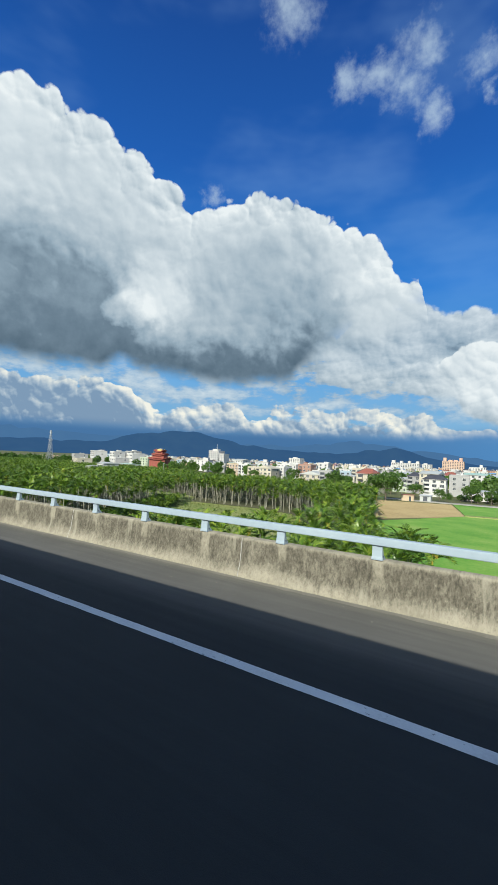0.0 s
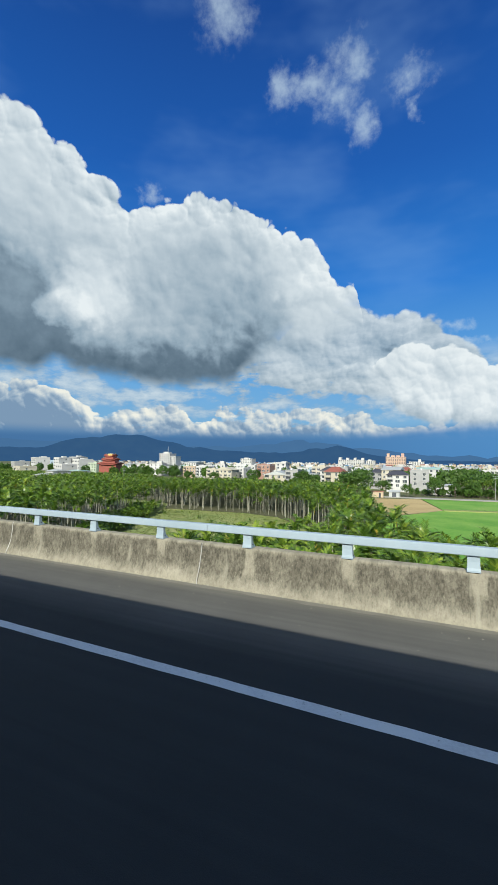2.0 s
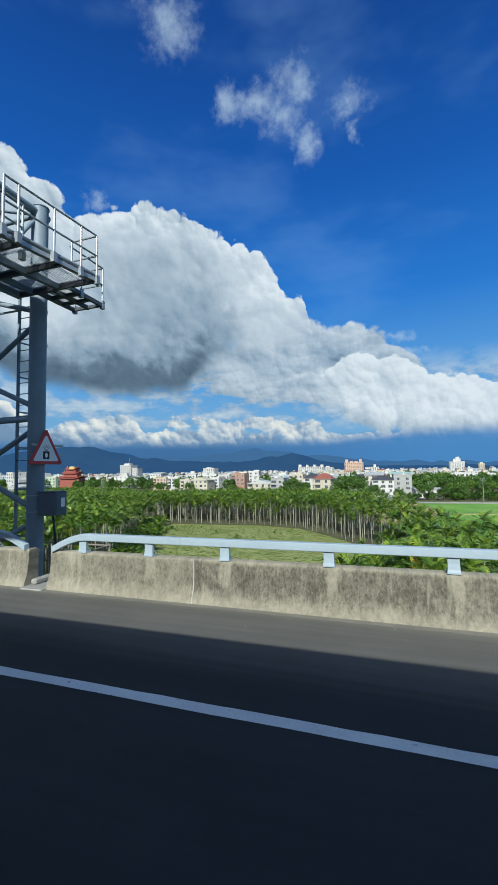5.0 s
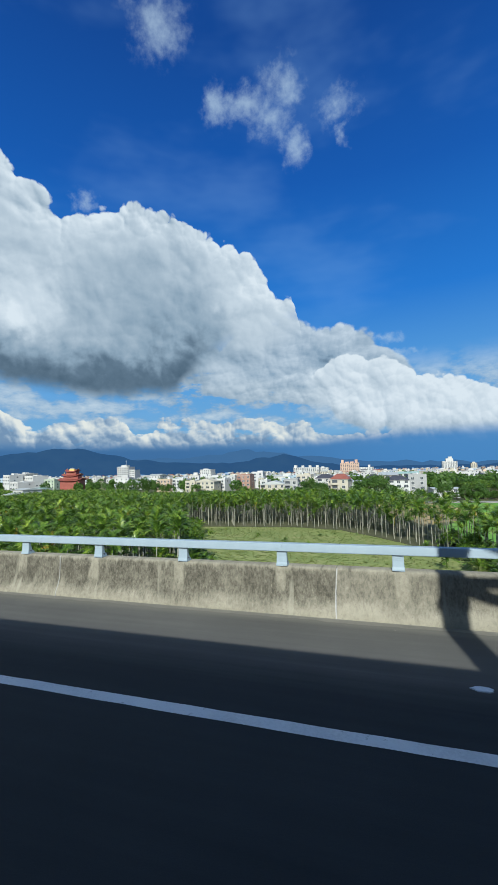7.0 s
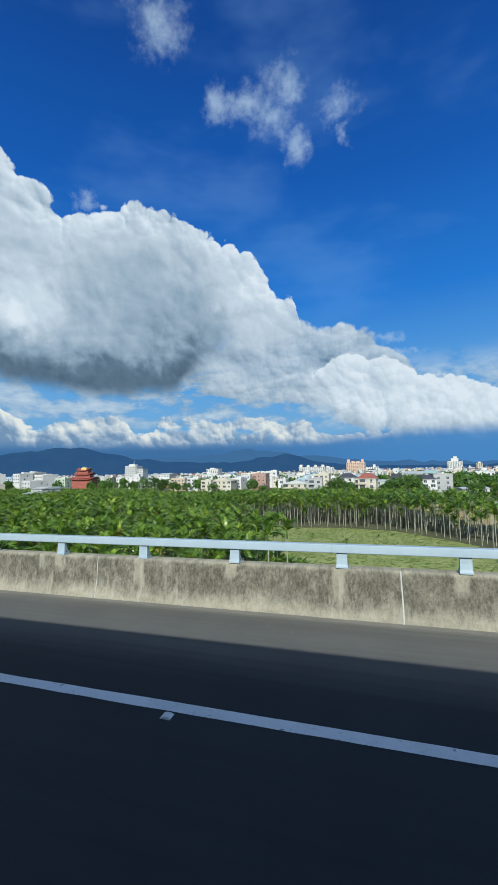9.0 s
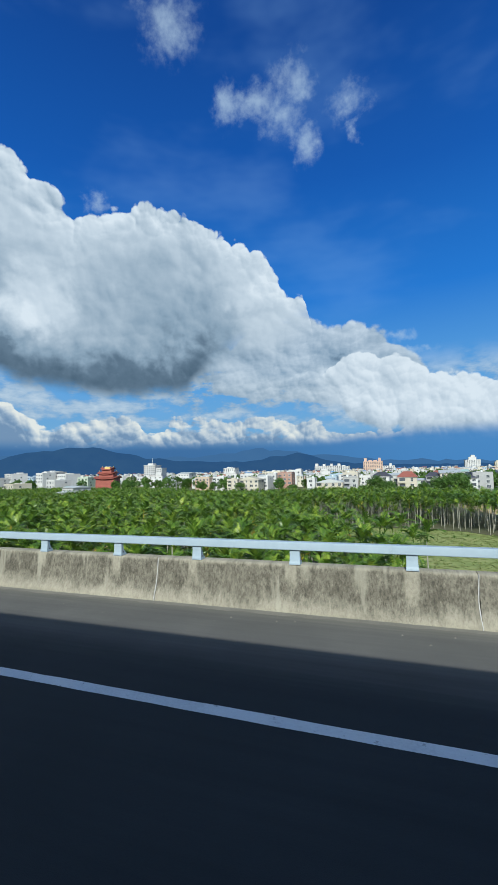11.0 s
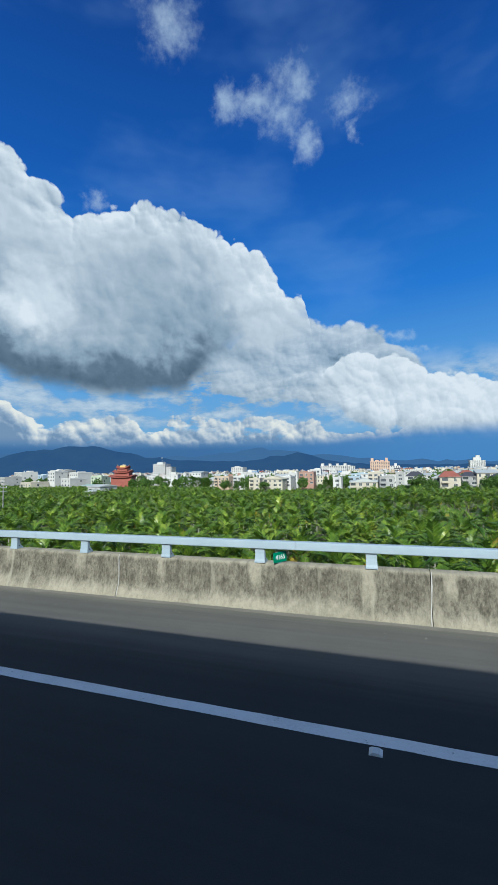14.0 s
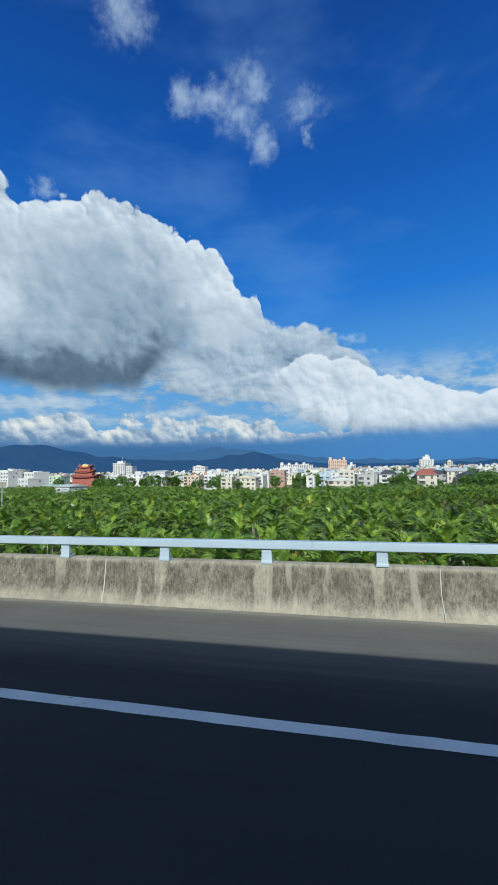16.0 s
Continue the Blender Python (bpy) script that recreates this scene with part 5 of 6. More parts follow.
# ---- palms ----
def crown(seed, fronds, leaflets, width, joints, length=1.9):
    """Feathery palm crown as points and four-cornered faces, base of the crown shaft at z = -0.75."""
    rng = np.random.default_rng(seed)
    V, F = [], []

    def quad(a, b, c, d):
        k = len(V)
        V.extend((a, b, c, d))
        F.append((k, k + 1, k + 2, k + 3))

    for i in range(5):
        a0, a1 = 2 * math.pi * i / 5, 2 * math.pi * (i + 1) / 5
        quad((0.085 * math.cos(a0), 0.085 * math.sin(a0), -0.75), (0.085 * math.cos(a1), 0.085 * math.sin(a1), -0.75),
             (0.05 * math.cos(a1), 0.05 * math.sin(a1), 0.12), (0.05 * math.cos(a0), 0.05 * math.sin(a0), 0.12))
    for j in range(fronds):
        turn = j * 2.399 + rng.uniform(-0.3, 0.3)
        e0 = radians(88 - 64 * (j / max(1, fronds - 1)) ** 0.9 + rng.uniform(-9, 9))
        bend = radians(rng.uniform(50, 100))
        L = length * rng.uniform(0.85, 1.12)
        ct, st = math.cos(turn), math.sin(turn)
        out = np.array((ct, st, 0.0))
        side = np.array((-st, ct, 0.0))
        up = np.array((0.0, 0.0, 1.0))
        p = np.zeros(3)
        steps = leaflets + 2
        pts, dirs = [], []
        for k in range(steps + 1):
            t = k / steps
            e = e0 - bend * t ** 1.25
            d = out * math.cos(e) + up * math.sin(e)
            pts.append(p.copy())
            dirs.append(d)
            p = p + d * (L / steps)
        r = 0.018 if joints > 1 else 0.03
        hop = 1 if joints > 1 else max(1, steps // 3)
        for k in range(0, steps - hop + 1, hop):
            a, b = pts[k], pts[k + hop]
            quad(a - side * r, a + side * r, b + side * r * 0.7, b - side * r * 0.7)
        for k in range(2, steps + 1):
            t = k / steps
            d = dirs[k]
            n = np.cross(d, side)
            n = -n if n[2] < 0 else n
            ll = 0.33 * length * (1 - abs(t - 0.45) * 0.8) * rng.uniform(0.85, 1.1)
            w = width * (1.25 - 0.5 * abs(t - 0.55)) * rng.uniform(0.8, 1.15)
            for sg in (-1, 1):
                q = d * rng.uniform(0.7, 1.1) + side * sg + n * rng.uniform(0.30, 0.75)
                q /= np.linalg.norm(q)
                a = pts[k]
                wv = d * (w / 2)
                if joints > 1:
                    m = a + q * ll * 0.55
                    e = m + (q - up * 0.35) * ll * 0.48
                    quad(a - wv * 0.5, a + wv * 0.5, m + wv, m - wv)
                    quad(m - wv, m + wv, e + wv * 0.2, e - wv * 0.2)
                else:
                    e = a + (q - up * 0.22) * ll
                    quad(a - wv * 0.7, a + wv * 0.7, e + wv * 0.45, e - wv * 0.45)
    return np.array(V), np.array(F)


def stem(sides, bottom=0.075, top=0.055):
    a = [2 * math.pi * i / sides for i in range(sides)]
    V = [(bottom * math.cos(t), bottom * math.sin(t), 0.0) for t in a] + [(top * math.cos(t), top * math.sin(t), 1.0) for t in a]
    F = [(i, (i + 1) % sides, sides + (i + 1) % sides, sides + i) for i in range(sides)]
    return np.array(V), np.array(F)


def scatter(geo, spots, name, material, parent):
    """Many rigid copies of one small mesh joined into one: spots are rows of x, y, z, turn, scale, stretch in z, lean."""
    V, F = geo
    s = np.asarray(spots)
    c, sn = np.cos(s[:, 3])[:, None], np.sin(s[:, 3])[:, None]
    x, y, z = V[:, 0][None], V[:, 1][None], V[:, 2][None]
    k = s[:, 4][:, None]
    zz = z * s[:, 5][:, None]
    X = (x * c - y * sn) * k + s[:, 0][:, None] + zz * s[:, 6][:, None]
    Y = (x * sn + y * c) * k + s[:, 1][:, None]
    Z = zz + s[:, 2][:, None]
    P = np.stack((X, Y, Z), -1).reshape(-1, 3)
    Q = (F[None] + (np.arange(len(s)) * len(V))[:, None, None]).reshape(-1, 4)
    return part(name, quads(name, P, Q, material), None, parent)


# plantation blocks: outline, spacing, height range
BLOCKS = [
    ([(-66, 27), (-62, 45), (-77, 74), (-91, 106), (-98, 111), (-330, 116), (-330, 27)], 2.6, (5.7, 8.9)),
    ([(2, 27), (2, 40), (-8, 58), (-19, 82), (-27, 96), (-22, 56), (-30, 38), (-30, 27)], 2.5, (4.6, 7.4)),
    ([(-24, 81), (-19, 84), (-27, 120), (-46, 168), (-74, 172), (-110, 160), (-99, 113), (-62, 115), (-50, 111), (-41, 101), (-33, 90)], 2.75, (5.7, 8.4)),
    ([(-100, 128), (-112, 162), (-92, 176), (-150, 178), (-190, 150)], 2.7, (5.6, 7.0)),
    ([(-200, 160), (-160, 178), (-186, 232), (-300, 250), (-330, 170)], 3.0, (5.2, 6.8)),
    ([(-330, 160), (-300, 250), (-420, 300), (-520, 260), (-520, 170)], 3.6, (4.8, 6.8)),
    ([(0, 240), (10, 330), (170, 360), (170, 250)], 2.9, (6.0, 8.0)),
]


def build_palms():
    for poly, gap, hh in BLOCKS[:4]:
        tagged(new("grove_floor", Shape().slab(poly, GROUND, GROUND + 0.05).mesh("grove_floor", M["litter_floor"])), "dark leaf litter under the palms", "ground", kind="structure")
    rng = random.Random(21)
    near, mid, far = [], [], []
    for poly, gap, (h0, h1) in BLOCKS:
        x0, x1 = min(p[0] for p in poly), max(p[0] for p in poly)
        y0, y1 = min(p[1] for p in poly), max(p[1] for p in poly)
        y, row = y0, 0
        while y < y1:
            x = x0 + (row % 2) * gap / 2
            while x < x1:
                px, py = x + rng.gauss(0, 0.32), y + rng.gauss(0, 0.32)
                # only what can be seen from the road
                if in_poly(px, py, poly) and -1.95 * py - 125 < px < 0.75 * py + 12 and rng.random() > 0.06:
                    young = rng.random() < (0.30 if py > 75 else 0.16)
                    h = rng.uniform(h0, h1) * (rng.uniform(0.5, 0.85) if young else 1.0) * (1 - 0.0019 * max(0, py - 40))
                    spot = (px, py, h, rng.uniform(0, 6.283), rng.uniform(0.9, 1.2), rng.uniform(-0.03, 0.03))
                    (near if py < 52 else mid if py < 98 else far).append(spot)
                x += gap
            y += gap * 0.87
            row += 1
    near.sort(key=lambda s: s[1] + 0.04 * abs(s[0] + 60))
    single, rest = near[:280], near[280:]
    # single palms
    kinds = []
    for k in range(4):
        V, F = crown(30 + k, 8 + k % 2, 13, 0.145, 2, 2.05 + 0.10 * k)
        kinds.append(quads("crown", V, F, M["palm"]))
    V, F = stem(8)
    trunk = quads("trunk", V, F, M["trunk"])
    old = quads("old_frond", *crown(77, 2, 8, 0.13, 2, 1.6), M["palm_old"])
    for i, (x, y, h, turn, sc, lean) in enumerate(single):
        p = tagged(holder("areca_palm", x, y, GROUND, math.degrees(turn)), "slender areca palm with a feathery green crown in the plantation", "palm tree", "areca palms")
        t = part("trunk", trunk, None, p)
        t.scale = (1, 1, h)
        c = part("crown", kinds[i % 4], None, p)
        c.location, c.scale = (0, 0, h + 0.7), (sc, sc, sc)
        if i % 6 == 0:
            o = part("old_frond", old, None, p, "yellowing frond")
            o.location, o.rotation_euler = (0, 0, h + 0.75), (2.0, 0.2, 0)
    for name, spots, sets, sides in (("palm_grove_near", rest, [crown(40 + k, 8, 11, 0.165, 2, 2.1) for k in range(3)], 6),
                                     ("palm_grove_middle", mid, [crown(50 + k, 8, 8, 0.23, 1, 2.05) for k in range(3)], 5),
                                     ("palm_grove_far", far, [crown(60 + k, 9, 5, 0.32, 1, 2.3) for k in range(3)], 4)):
        g = tagged(holder(name.rsplit("_", 1)[0]), "dense areca palm plantation with thin pale trunks", "palm grove", kind="stuff")
        for k, geo in enumerate(sets):
            rows = [(x, y, GROUND + h + 0.7, turn, sc, sc, 0) for x, y, h, turn, sc, lean in spots[k::3]]
            if rows:
                scatter(geo, rows, "crowns", M["palm"], g)
        scatter(stem(sides), [(x, y, GROUND, turn, 1.0, h, lean * 0.3) for x, y, h, turn, sc, lean in spots], "trunks", M["trunk"], g)
        yellow = [(x + 0.3, y - 0.2, GROUND + h + 0.6, turn, sc, sc, 0) for x, y, h, turn, sc, lean in spots[::9]]
        scatter(crown(78, 2, 5, 0.20, 1, 1.2), yellow, "old_fronds", M["palm_old"], g)


build_palms()


def undergrowth():
    """Young palms and rank leaves along the edges of the groves."""
    rng = random.Random(63)
    spots = []
    for (xa, ya), (xb, yb), count, deep in (((-65, 30), (-62, 46), 60, 3.0), ((-62, 46), (-77, 75), 150, 4.0), ((-77, 75), (-91, 106), 110, 4.0), ((-30, 29), (-29, 40), 40, 3.0),
                                            ((-29, 40), (-22, 57), 90, 3.5), ((-22, 57), (-27, 92), 100, 4.0), ((-50, 44), (-30, 44), 70, 4.0), ((1, 30), (-8, 58), 60, 2.0), ((-8, 58), (-19, 82), 60, 2.0)):
        for _ in range(count):
            t = rng.random()
            s = rng.uniform(0.6, 1.25)
            spots.append((xa + (xb - xa) * t + rng.gauss(0, deep * 0.5), ya + (yb - ya) * t + rng.gauss(0, deep * 0.5), GROUND + rng.uniform(0.5, 3.0), rng.uniform(0, 6.283), s, s, 0))
    for x0, x1, y0, y1, count in ((-75, -24, 60, 108, 12), (-88, -60, 96, 112, 8)):
        while count:
            x, y = rng.uniform(x0, x1), rng.uniform(y0, y1)
            if in_poly(x, y, CLEARING):
                s = rng.uniform(0.3, 0.7)
                spots.append((x, y, GROUND + 0.5 * s, rng.uniform(0, 6.283), s, s, 0))
                count -= 1
    g = tagged(holder("undergrowth"), "young palms and rank green undergrowth at the grove edges", "undergrowth", kind="stuff")
    for k in range(3):
        scatter(crown(90 + k, 9, 7, 0.20, 1, 1.6), spots[k::3], "young_crowns", M["palm"], g)


undergrowth()


def field_stakes():
    """A row of thin pale stakes with a wire along the near edge of the rice field."""
    f = tagged(holder("field_fence"), "row of thin pale stakes along the edge of the rice field", "fence")
    for i in range(16):
        x, y = 2.0 + 2.35 * i, 40.5 - 0.35 * i
        part("stake", Shape().box(x - 0.05, x + 0.05, y - 0.05, y + 0.05, GROUND, GROUND + 1.25 + 0.1 * (i % 3)), M["pole"], f)
    part("wire", Shape().tube((2.0, 40.5, GROUND + 1.0), (37.2, 35.2, GROUND + 1.0), 0.015, 5), M["galv"], f)


field_stakes()


def weeds():
    """Tufts over the clearing and the field edges."""
    rng = np.random.default_rng(12)
    V, F = [], []
    for i in range(6):
        a = rng.uniform(0, 6.283)
        r, h, w = rng.uniform(0.12, 0.30), rng.uniform(0.06, 0.13), rng.uniform(0.06, 0.12)
        c, s = math.cos(a), math.sin(a)
        k = len(V)
        V += [(-s * w, c * w, 0), (s * w, -c * w, 0), (c * r + s * w * 0.2, s * r - c * w * 0.2, h), (c * r - s * w * 0.2, s * r + c * w * 0.2, h)]
        F.append((k, k + 1, k + 2, k + 3))
    py = random.Random(31)
    spots = []
    while len(spots) < 5200:
        x, y = py.uniform(-92, -20), py.uniform(56, 114)
        if in_poly(x, y, CLEARING):
            spots.append((x, y, GROUND + 0.05, py.uniform(0, 6.283), py.uniform(0.7, 1.7), py.uniform(0.6, 1.6), 0))
    g = tagged(holder("weeds"), "rough pale green weeds in the clearing", "weeds", kind="stuff")
    scatter((np.array(V), np.array(F)), spots, "tufts", foliage("weed_leaf", (0.15, 0.20, 0.05), (0.24, 0.28, 0.085), (0.36, 0.34, 0.14), 0.7, 0.3), g)
    edge = []
    for _ in range(1500):
        t = py.random()
        x, y = -5 + 65 * t, 154 + 11 * t + py.gauss(0, 1.0)
        edge.append((x, y, GROUND + 0.3, py.uniform(0, 6.283), py.uniform(0.8, 1.8), py.uniform(0.8, 2.0), 0))
    scatter((np.array(V), np.array(F)), edge, "bank_tufts", M["leaf"], g)


weeds()


# ---- broad-leaved trees ----
def tree_parts(seed, h, r, clumps, leaves, size):
    rng = random.Random(seed)
    wood = Shape().tube((0, 0, 0), (0.1, 0, h * 0.42), 0.26, 9, 0.18)
    centres = []
    for i in range(clumps):
        a, e = rng.uniform(0, 6.283), rng.uniform(-0.5, 1.45)
        k = rng.uniform(0.45, 0.95)
        c = Vector((r * k * math.cos(a) * math.cos(e * 0.8), r * k * math.sin(a) * math.cos(e * 0.8), h * 0.60 + h * 0.36 * k * math.sin(e)))
        centres.append((c, r * rng.uniform(0.22, 0.40)))
    for c, q in centres[:9]:
        m = Vector((c.x * 0.4, c.y * 0.4, h * 0.42 + (c.z - h * 0.42) * 0.45))
        wood.tube((0.08, 0, h * 0.36), m, 0.12, 6, 0.07)
        wood.tube(m, c, 0.07, 6, 0.025)
    V, F = [], []
    for c, q in centres:
        for _ in range(leaves):
            d = Vector((rng.gauss(0, 1), rng.gauss(0, 1), rng.gauss(0, 0.8))).normalized()
            p = c + d * q * rng.uniform(0.6, 1.08)
            n = (d + Vector((rng.gauss(0, 0.5), rng.gauss(0, 0.5), rng.gauss(0.3, 0.5)))).normalized()
            u = n.orthogonal().normalized()
            u = (u * math.cos(1.0) + n.cross(u) * math.sin(rng.uniform(0, 6.283))).normalized()
            w = n.cross(u)
            s = size * rng.uniform(0.6, 1.25)
            k = len(V)
            V += [p - u * s, p - w * s * 0.55, p + u * s, p + w * s * 0.55]
            F.append((k, k + 1, k + 2, k + 3))
    return wood.mesh("trunk", M["bark"]), quads("crown", np.array([tuple(v) for v in V]), np.array(F), M["leaf"])


TREES = [tree_parts(1, 10.5, 5.6, 44, 70, 0.36), tree_parts(2, 11.5, 4.6, 40, 64, 0.34), tree_parts(3, 9.0, 4.4, 34, 60, 0.34)]


def tree(x, y, k, scale=1.0, turn=0.0, label="broad-leaved green tree among the houses"):
    t = tagged(holder("broadleaf_tree", x, y, GROUND, turn), label, "tree", "trees among the houses")
    t.scale = (scale, scale, scale)
    part("trunk", TREES[k][0], None, t)
    part("crown", TREES[k][1], None, t)


tree(-43, 188, 0, 1.22, 20, "large spreading dark green tree beside the houses")
tree(-49, 190, 1, 1.0, 80)
tree(-74, 206, 1, 1.05, 140, "tall rounded green tree behind the palms")
tree(-70, 209, 0, 0.9, 60)
for i, (x, y, s) in enumerate(((-36, 214, 0.7), (-24, 206, 0.55), (-20, 203, 0.5), (-12, 216, 0.75), (-4, 214, 0.6), (4, 222, 0.8), (-80, 214, 0.7), (-192, 262, 0.85), (-186, 270, 0.9), (-262, 380, 0.9), (-252, 372, 1.0),
                            (-300, 420, 1.0), (-128, 262, 0.6), (-52, 232, 0.7), (16, 238, 0.9), (-172, 285, 0.7), (-105, 270, 0.7), (-244, 356, 0.8))):
    tree(x, y, i % 3, s, 37 * i)


def far_woods():
    rng = random.Random(44)
    V, F = [], []
    for _ in range(240):
        d = Vector((rng.gauss(0, 1), rng.gauss(0, 1), rng.gauss(0.2, 0.8))).normalized()
        p = Vector((d.x * 3.2, d.y * 3.2, 5.2 + d.z * 3.4)) * rng.uniform(0.75, 1.05)
        u = Vector((rng.gauss(0, 1), rng.gauss(0, 1), rng.gauss(0, 1))).normalized()
        w = u.orthogonal().normalized()
        k = len(V)
        V += [tuple(p - u * 0.75), tuple(p - w * 0.5), tuple(p + u * 0.75), tuple(p + w * 0.5)]
        F.append((k, k + 1, k + 2, k + 3))
    spots = []
    for x0, x1, y0, y1, n in ((-20, 260, 300, 520, 120), (-120, 120, 420, 640, 60), (-640, -420, 250, 430, 90), (-460, -240, 470, 640, 60), (-260, -100, 500, 700, 40), (-240, 60, 860, 960, 60), (-30, 90, 255, 300, 30), (-340, -90, 300, 470, 110), (-60, 40, 262, 420, 50)):
        for _ in range(n):
            s = rng.uniform(0.75, 1.35)
            spots.append((rng.uniform(x0, x1), rng.uniform(y0, y1), GROUND, rng.uniform(0, 6.283), s, s, 0))
    for _ in range(170):
        s = rng.uniform(0.22, 0.5)
        x = rng.uniform(-18, 165)
        spots.append((x, 216 + 0.06 * x + abs(rng.gauss(0, 9)), GROUND, rng.uniform(0, 6.283), s * 1.3, s, 0))
    g = tagged(holder("far_woods"), "distant belts of dark green trees between the houses", "woods", kind="stuff")
    scatter((np.array(V), np.array(F)), spots, "crowns", M["leaf"], g)
    scatter(stem(5, 0.3, 0.2), [(a, b, c, t, 1, 3.5 * s, 0) for a, b, c, t, s, _, _ in spots], "trunks", M["bark"], g)


far_woods()

# ---- the town ----
def window_meshes(w, h):
    fr = Shape().box(-w / 2 - 0.08, w / 2 + 0.08, -0.07, 0.05, -h / 2 - 0.1, -h / 2).box(-w / 2 - 0.08, w / 2 + 0.08, -0.05, 0.05, h / 2, h / 2 + 0.08)
    fr.box(-w / 2 - 0.08, -w / 2, -0.05, 0.05, -h / 2, h / 2).box(w / 2, w / 2 + 0.08, -0.05, 0.05, -h / 2, h / 2).box(-0.03, 0.03, -0.04, 0.05, -h / 2, h / 2)
    return fr.mesh("window", M["frame"]), Shape().box(-w / 2, w / 2, -0.02, 0.03, -h / 2, h / 2).mesh("pane", M["window"])


WINDOWS = [window_meshes(1.5, 1.4), window_meshes(2.2, 1.5), window_meshes(1.0, 1.6)]
FAR_PANE = Shape().box(-0.8, 0.8, -0.06, 0.1, -0.75, 0.75).mesh("window", M["window"])
ROOF_OF = {"dark": "roof_dark", "red": "roof_red", "tin": "roof_tin", "gable": "roof_tin"}
COUNT = [0]


def building(x, y, w, d, top, wall, roof, storeys, turn):
    """A town house: body, roof, windows with frames, balconies or a roof room, by its look."""
    COUNT[0] += 1
    rng = random.Random(COUNT[0] * 7)
    b = holder("house", x, y + d / 2, GROUND, -turn)
    h = top - GROUND
    body = h * (0.80 if roof in ("gable", "dark", "red") else 0.88 if roof == "tin" else 0.90)
    far = y > 345
    words = {"peach": "peach", "brick": "red-brown", "mint": "pale green", "blue": "pale blue"}.get(wall, wall)
    kind = {"flat": "flat-roofed", "gable": "gabled", "dark": "dark-roofed", "red": "red-roofed", "tin": "tin-roofed"}[roof]
    tagged(b, f"{words} {kind} concrete town house of {('two', 'three', 'four', 'five', 'six', 'seven', 'eight')[max(0, min(6, storeys - 2))]} storeys", "house", "town houses")
    wm = M["wall_" + wall]
    body_ob = part("wall", Shape().box(-w / 2, w / 2, -d / 2, d / 2, 0, body, 0.03), wm, b)
    step = body / storeys
    if roof == "flat":
        part("roof", Shape().box(-w / 2 - 0.15, w / 2 + 0.15, -d / 2 - 0.15, d / 2 + 0.15, body, body + 0.15), M["roof_flat"], b)
        rim = Shape()
        for q in ((-w / 2, w / 2, -d / 2, -d / 2 + 0.15), (-w / 2, w / 2, d / 2 - 0.15, d / 2), (-w / 2, -w / 2 + 0.15, -d / 2 + 0.15, d / 2 - 0.15), (w / 2 - 0.15, w / 2, -d / 2 + 0.15, d / 2 - 0.15)):
            rim.box(*q, body + 0.15, body + 0.15 + min(1.0, h - body))
        part("parapet_wall", rim, wm, b)
        rx = rng.uniform(-0.2, 0.2) * w
        part("roof_room", Shape().box(rx - w * 0.18, rx + w * 0.18, 0, d * 0.3, body + 0.15, h + rng.uniform(0.0, 0.9), 0.03), wm, b)
        tx = -rx + rng.choice((-1, 1)) * 0.1 * w
        tank = part("water_tank", Shape().tube((tx, 0.5, body + 0.5), (tx, 0.5, body + 1.9), 0.6, 12).tube((tx, 0.5, body + 1.9), (tx, 0.5, body + 2.15), 0.6, 12, 0.15), M["alu"], b, "steel water tank")
        part("tank_stand", Shape().box(tx - 0.5, tx + 0.5, 0.0, 1.0, body + 0.15, body + 0.5), M["pole"], tank)
    else:
        m = M[ROOF_OF[roof]]
        if roof == "tin":
            m = M[rng.choice(("roof_tin", "roof_tin", "roof_tin_green"))]
        o, e = 0.5, body
        if roof in ("dark", "red"):
            pts = [(-w / 2 - o, -d / 2 - o, e), (w / 2 + o, -d / 2 - o, e), (w / 2 + o, d / 2 + o, e), (-w / 2 - o, d / 2 + o, e), (-w * 0.22, 0, h), (w * 0.22, 0, h)]
            f = [(0, 1, 5, 4), (1, 2, 5), (2, 3, 4, 5), (3, 0, 4), (3, 2, 1, 0)]
        elif roof == "gable":
            pts = [(-w / 2 - o, -d / 2 - o, e), (w / 2 + o, -d / 2 - o, e), (w / 2 + o, d / 2 + o, e), (-w / 2 - o, d / 2 + o, e), (0, -d / 2 - o, h), (0, d / 2 + o, h)]
            f = [(0, 1, 4), (1, 2, 5, 4), (2, 3, 5), (3, 0, 4, 5), (3, 2, 1, 0)]
        else:
            pts = [(-w / 2 - o, -d / 2 - o, e), (w / 2 + o, -d / 2 - o, e), (w / 2 + o, d / 2 + o, e), (-w / 2 - o, d / 2 + o, e), (-w / 2 - o, 0, h), (w / 2 + o, 0, h)]
            f = [(0, 1, 5, 4), (1, 2, 5), (2, 3, 4, 5), (3, 0, 4), (3, 2, 1, 0)]
        part("roof", Shape().poly(pts, f), m if roof != "gable" else M["wall_" + wall] if rng.random() < 0.4 else m, b)
        part("eaves", Shape().box(-w / 2 - o, w / 2 + o, -d / 2 - o, d / 2 + o, e - 0.16, e - 0.003), M["roof_flat"], b)
    cols = max(1, int(w / 3.4))
    veranda = not far and roof in ("gable", "dark", "red", "flat") and rng.random() < 0.6 and cols > 1
    for s in range(max(0, storeys - 3), storeys):
        z = (s + 0.55) * step
        for c in range(cols):
            cx = -w / 2 + (c + 0.5) * w / cols + rng.uniform(-0.2, 0.2)
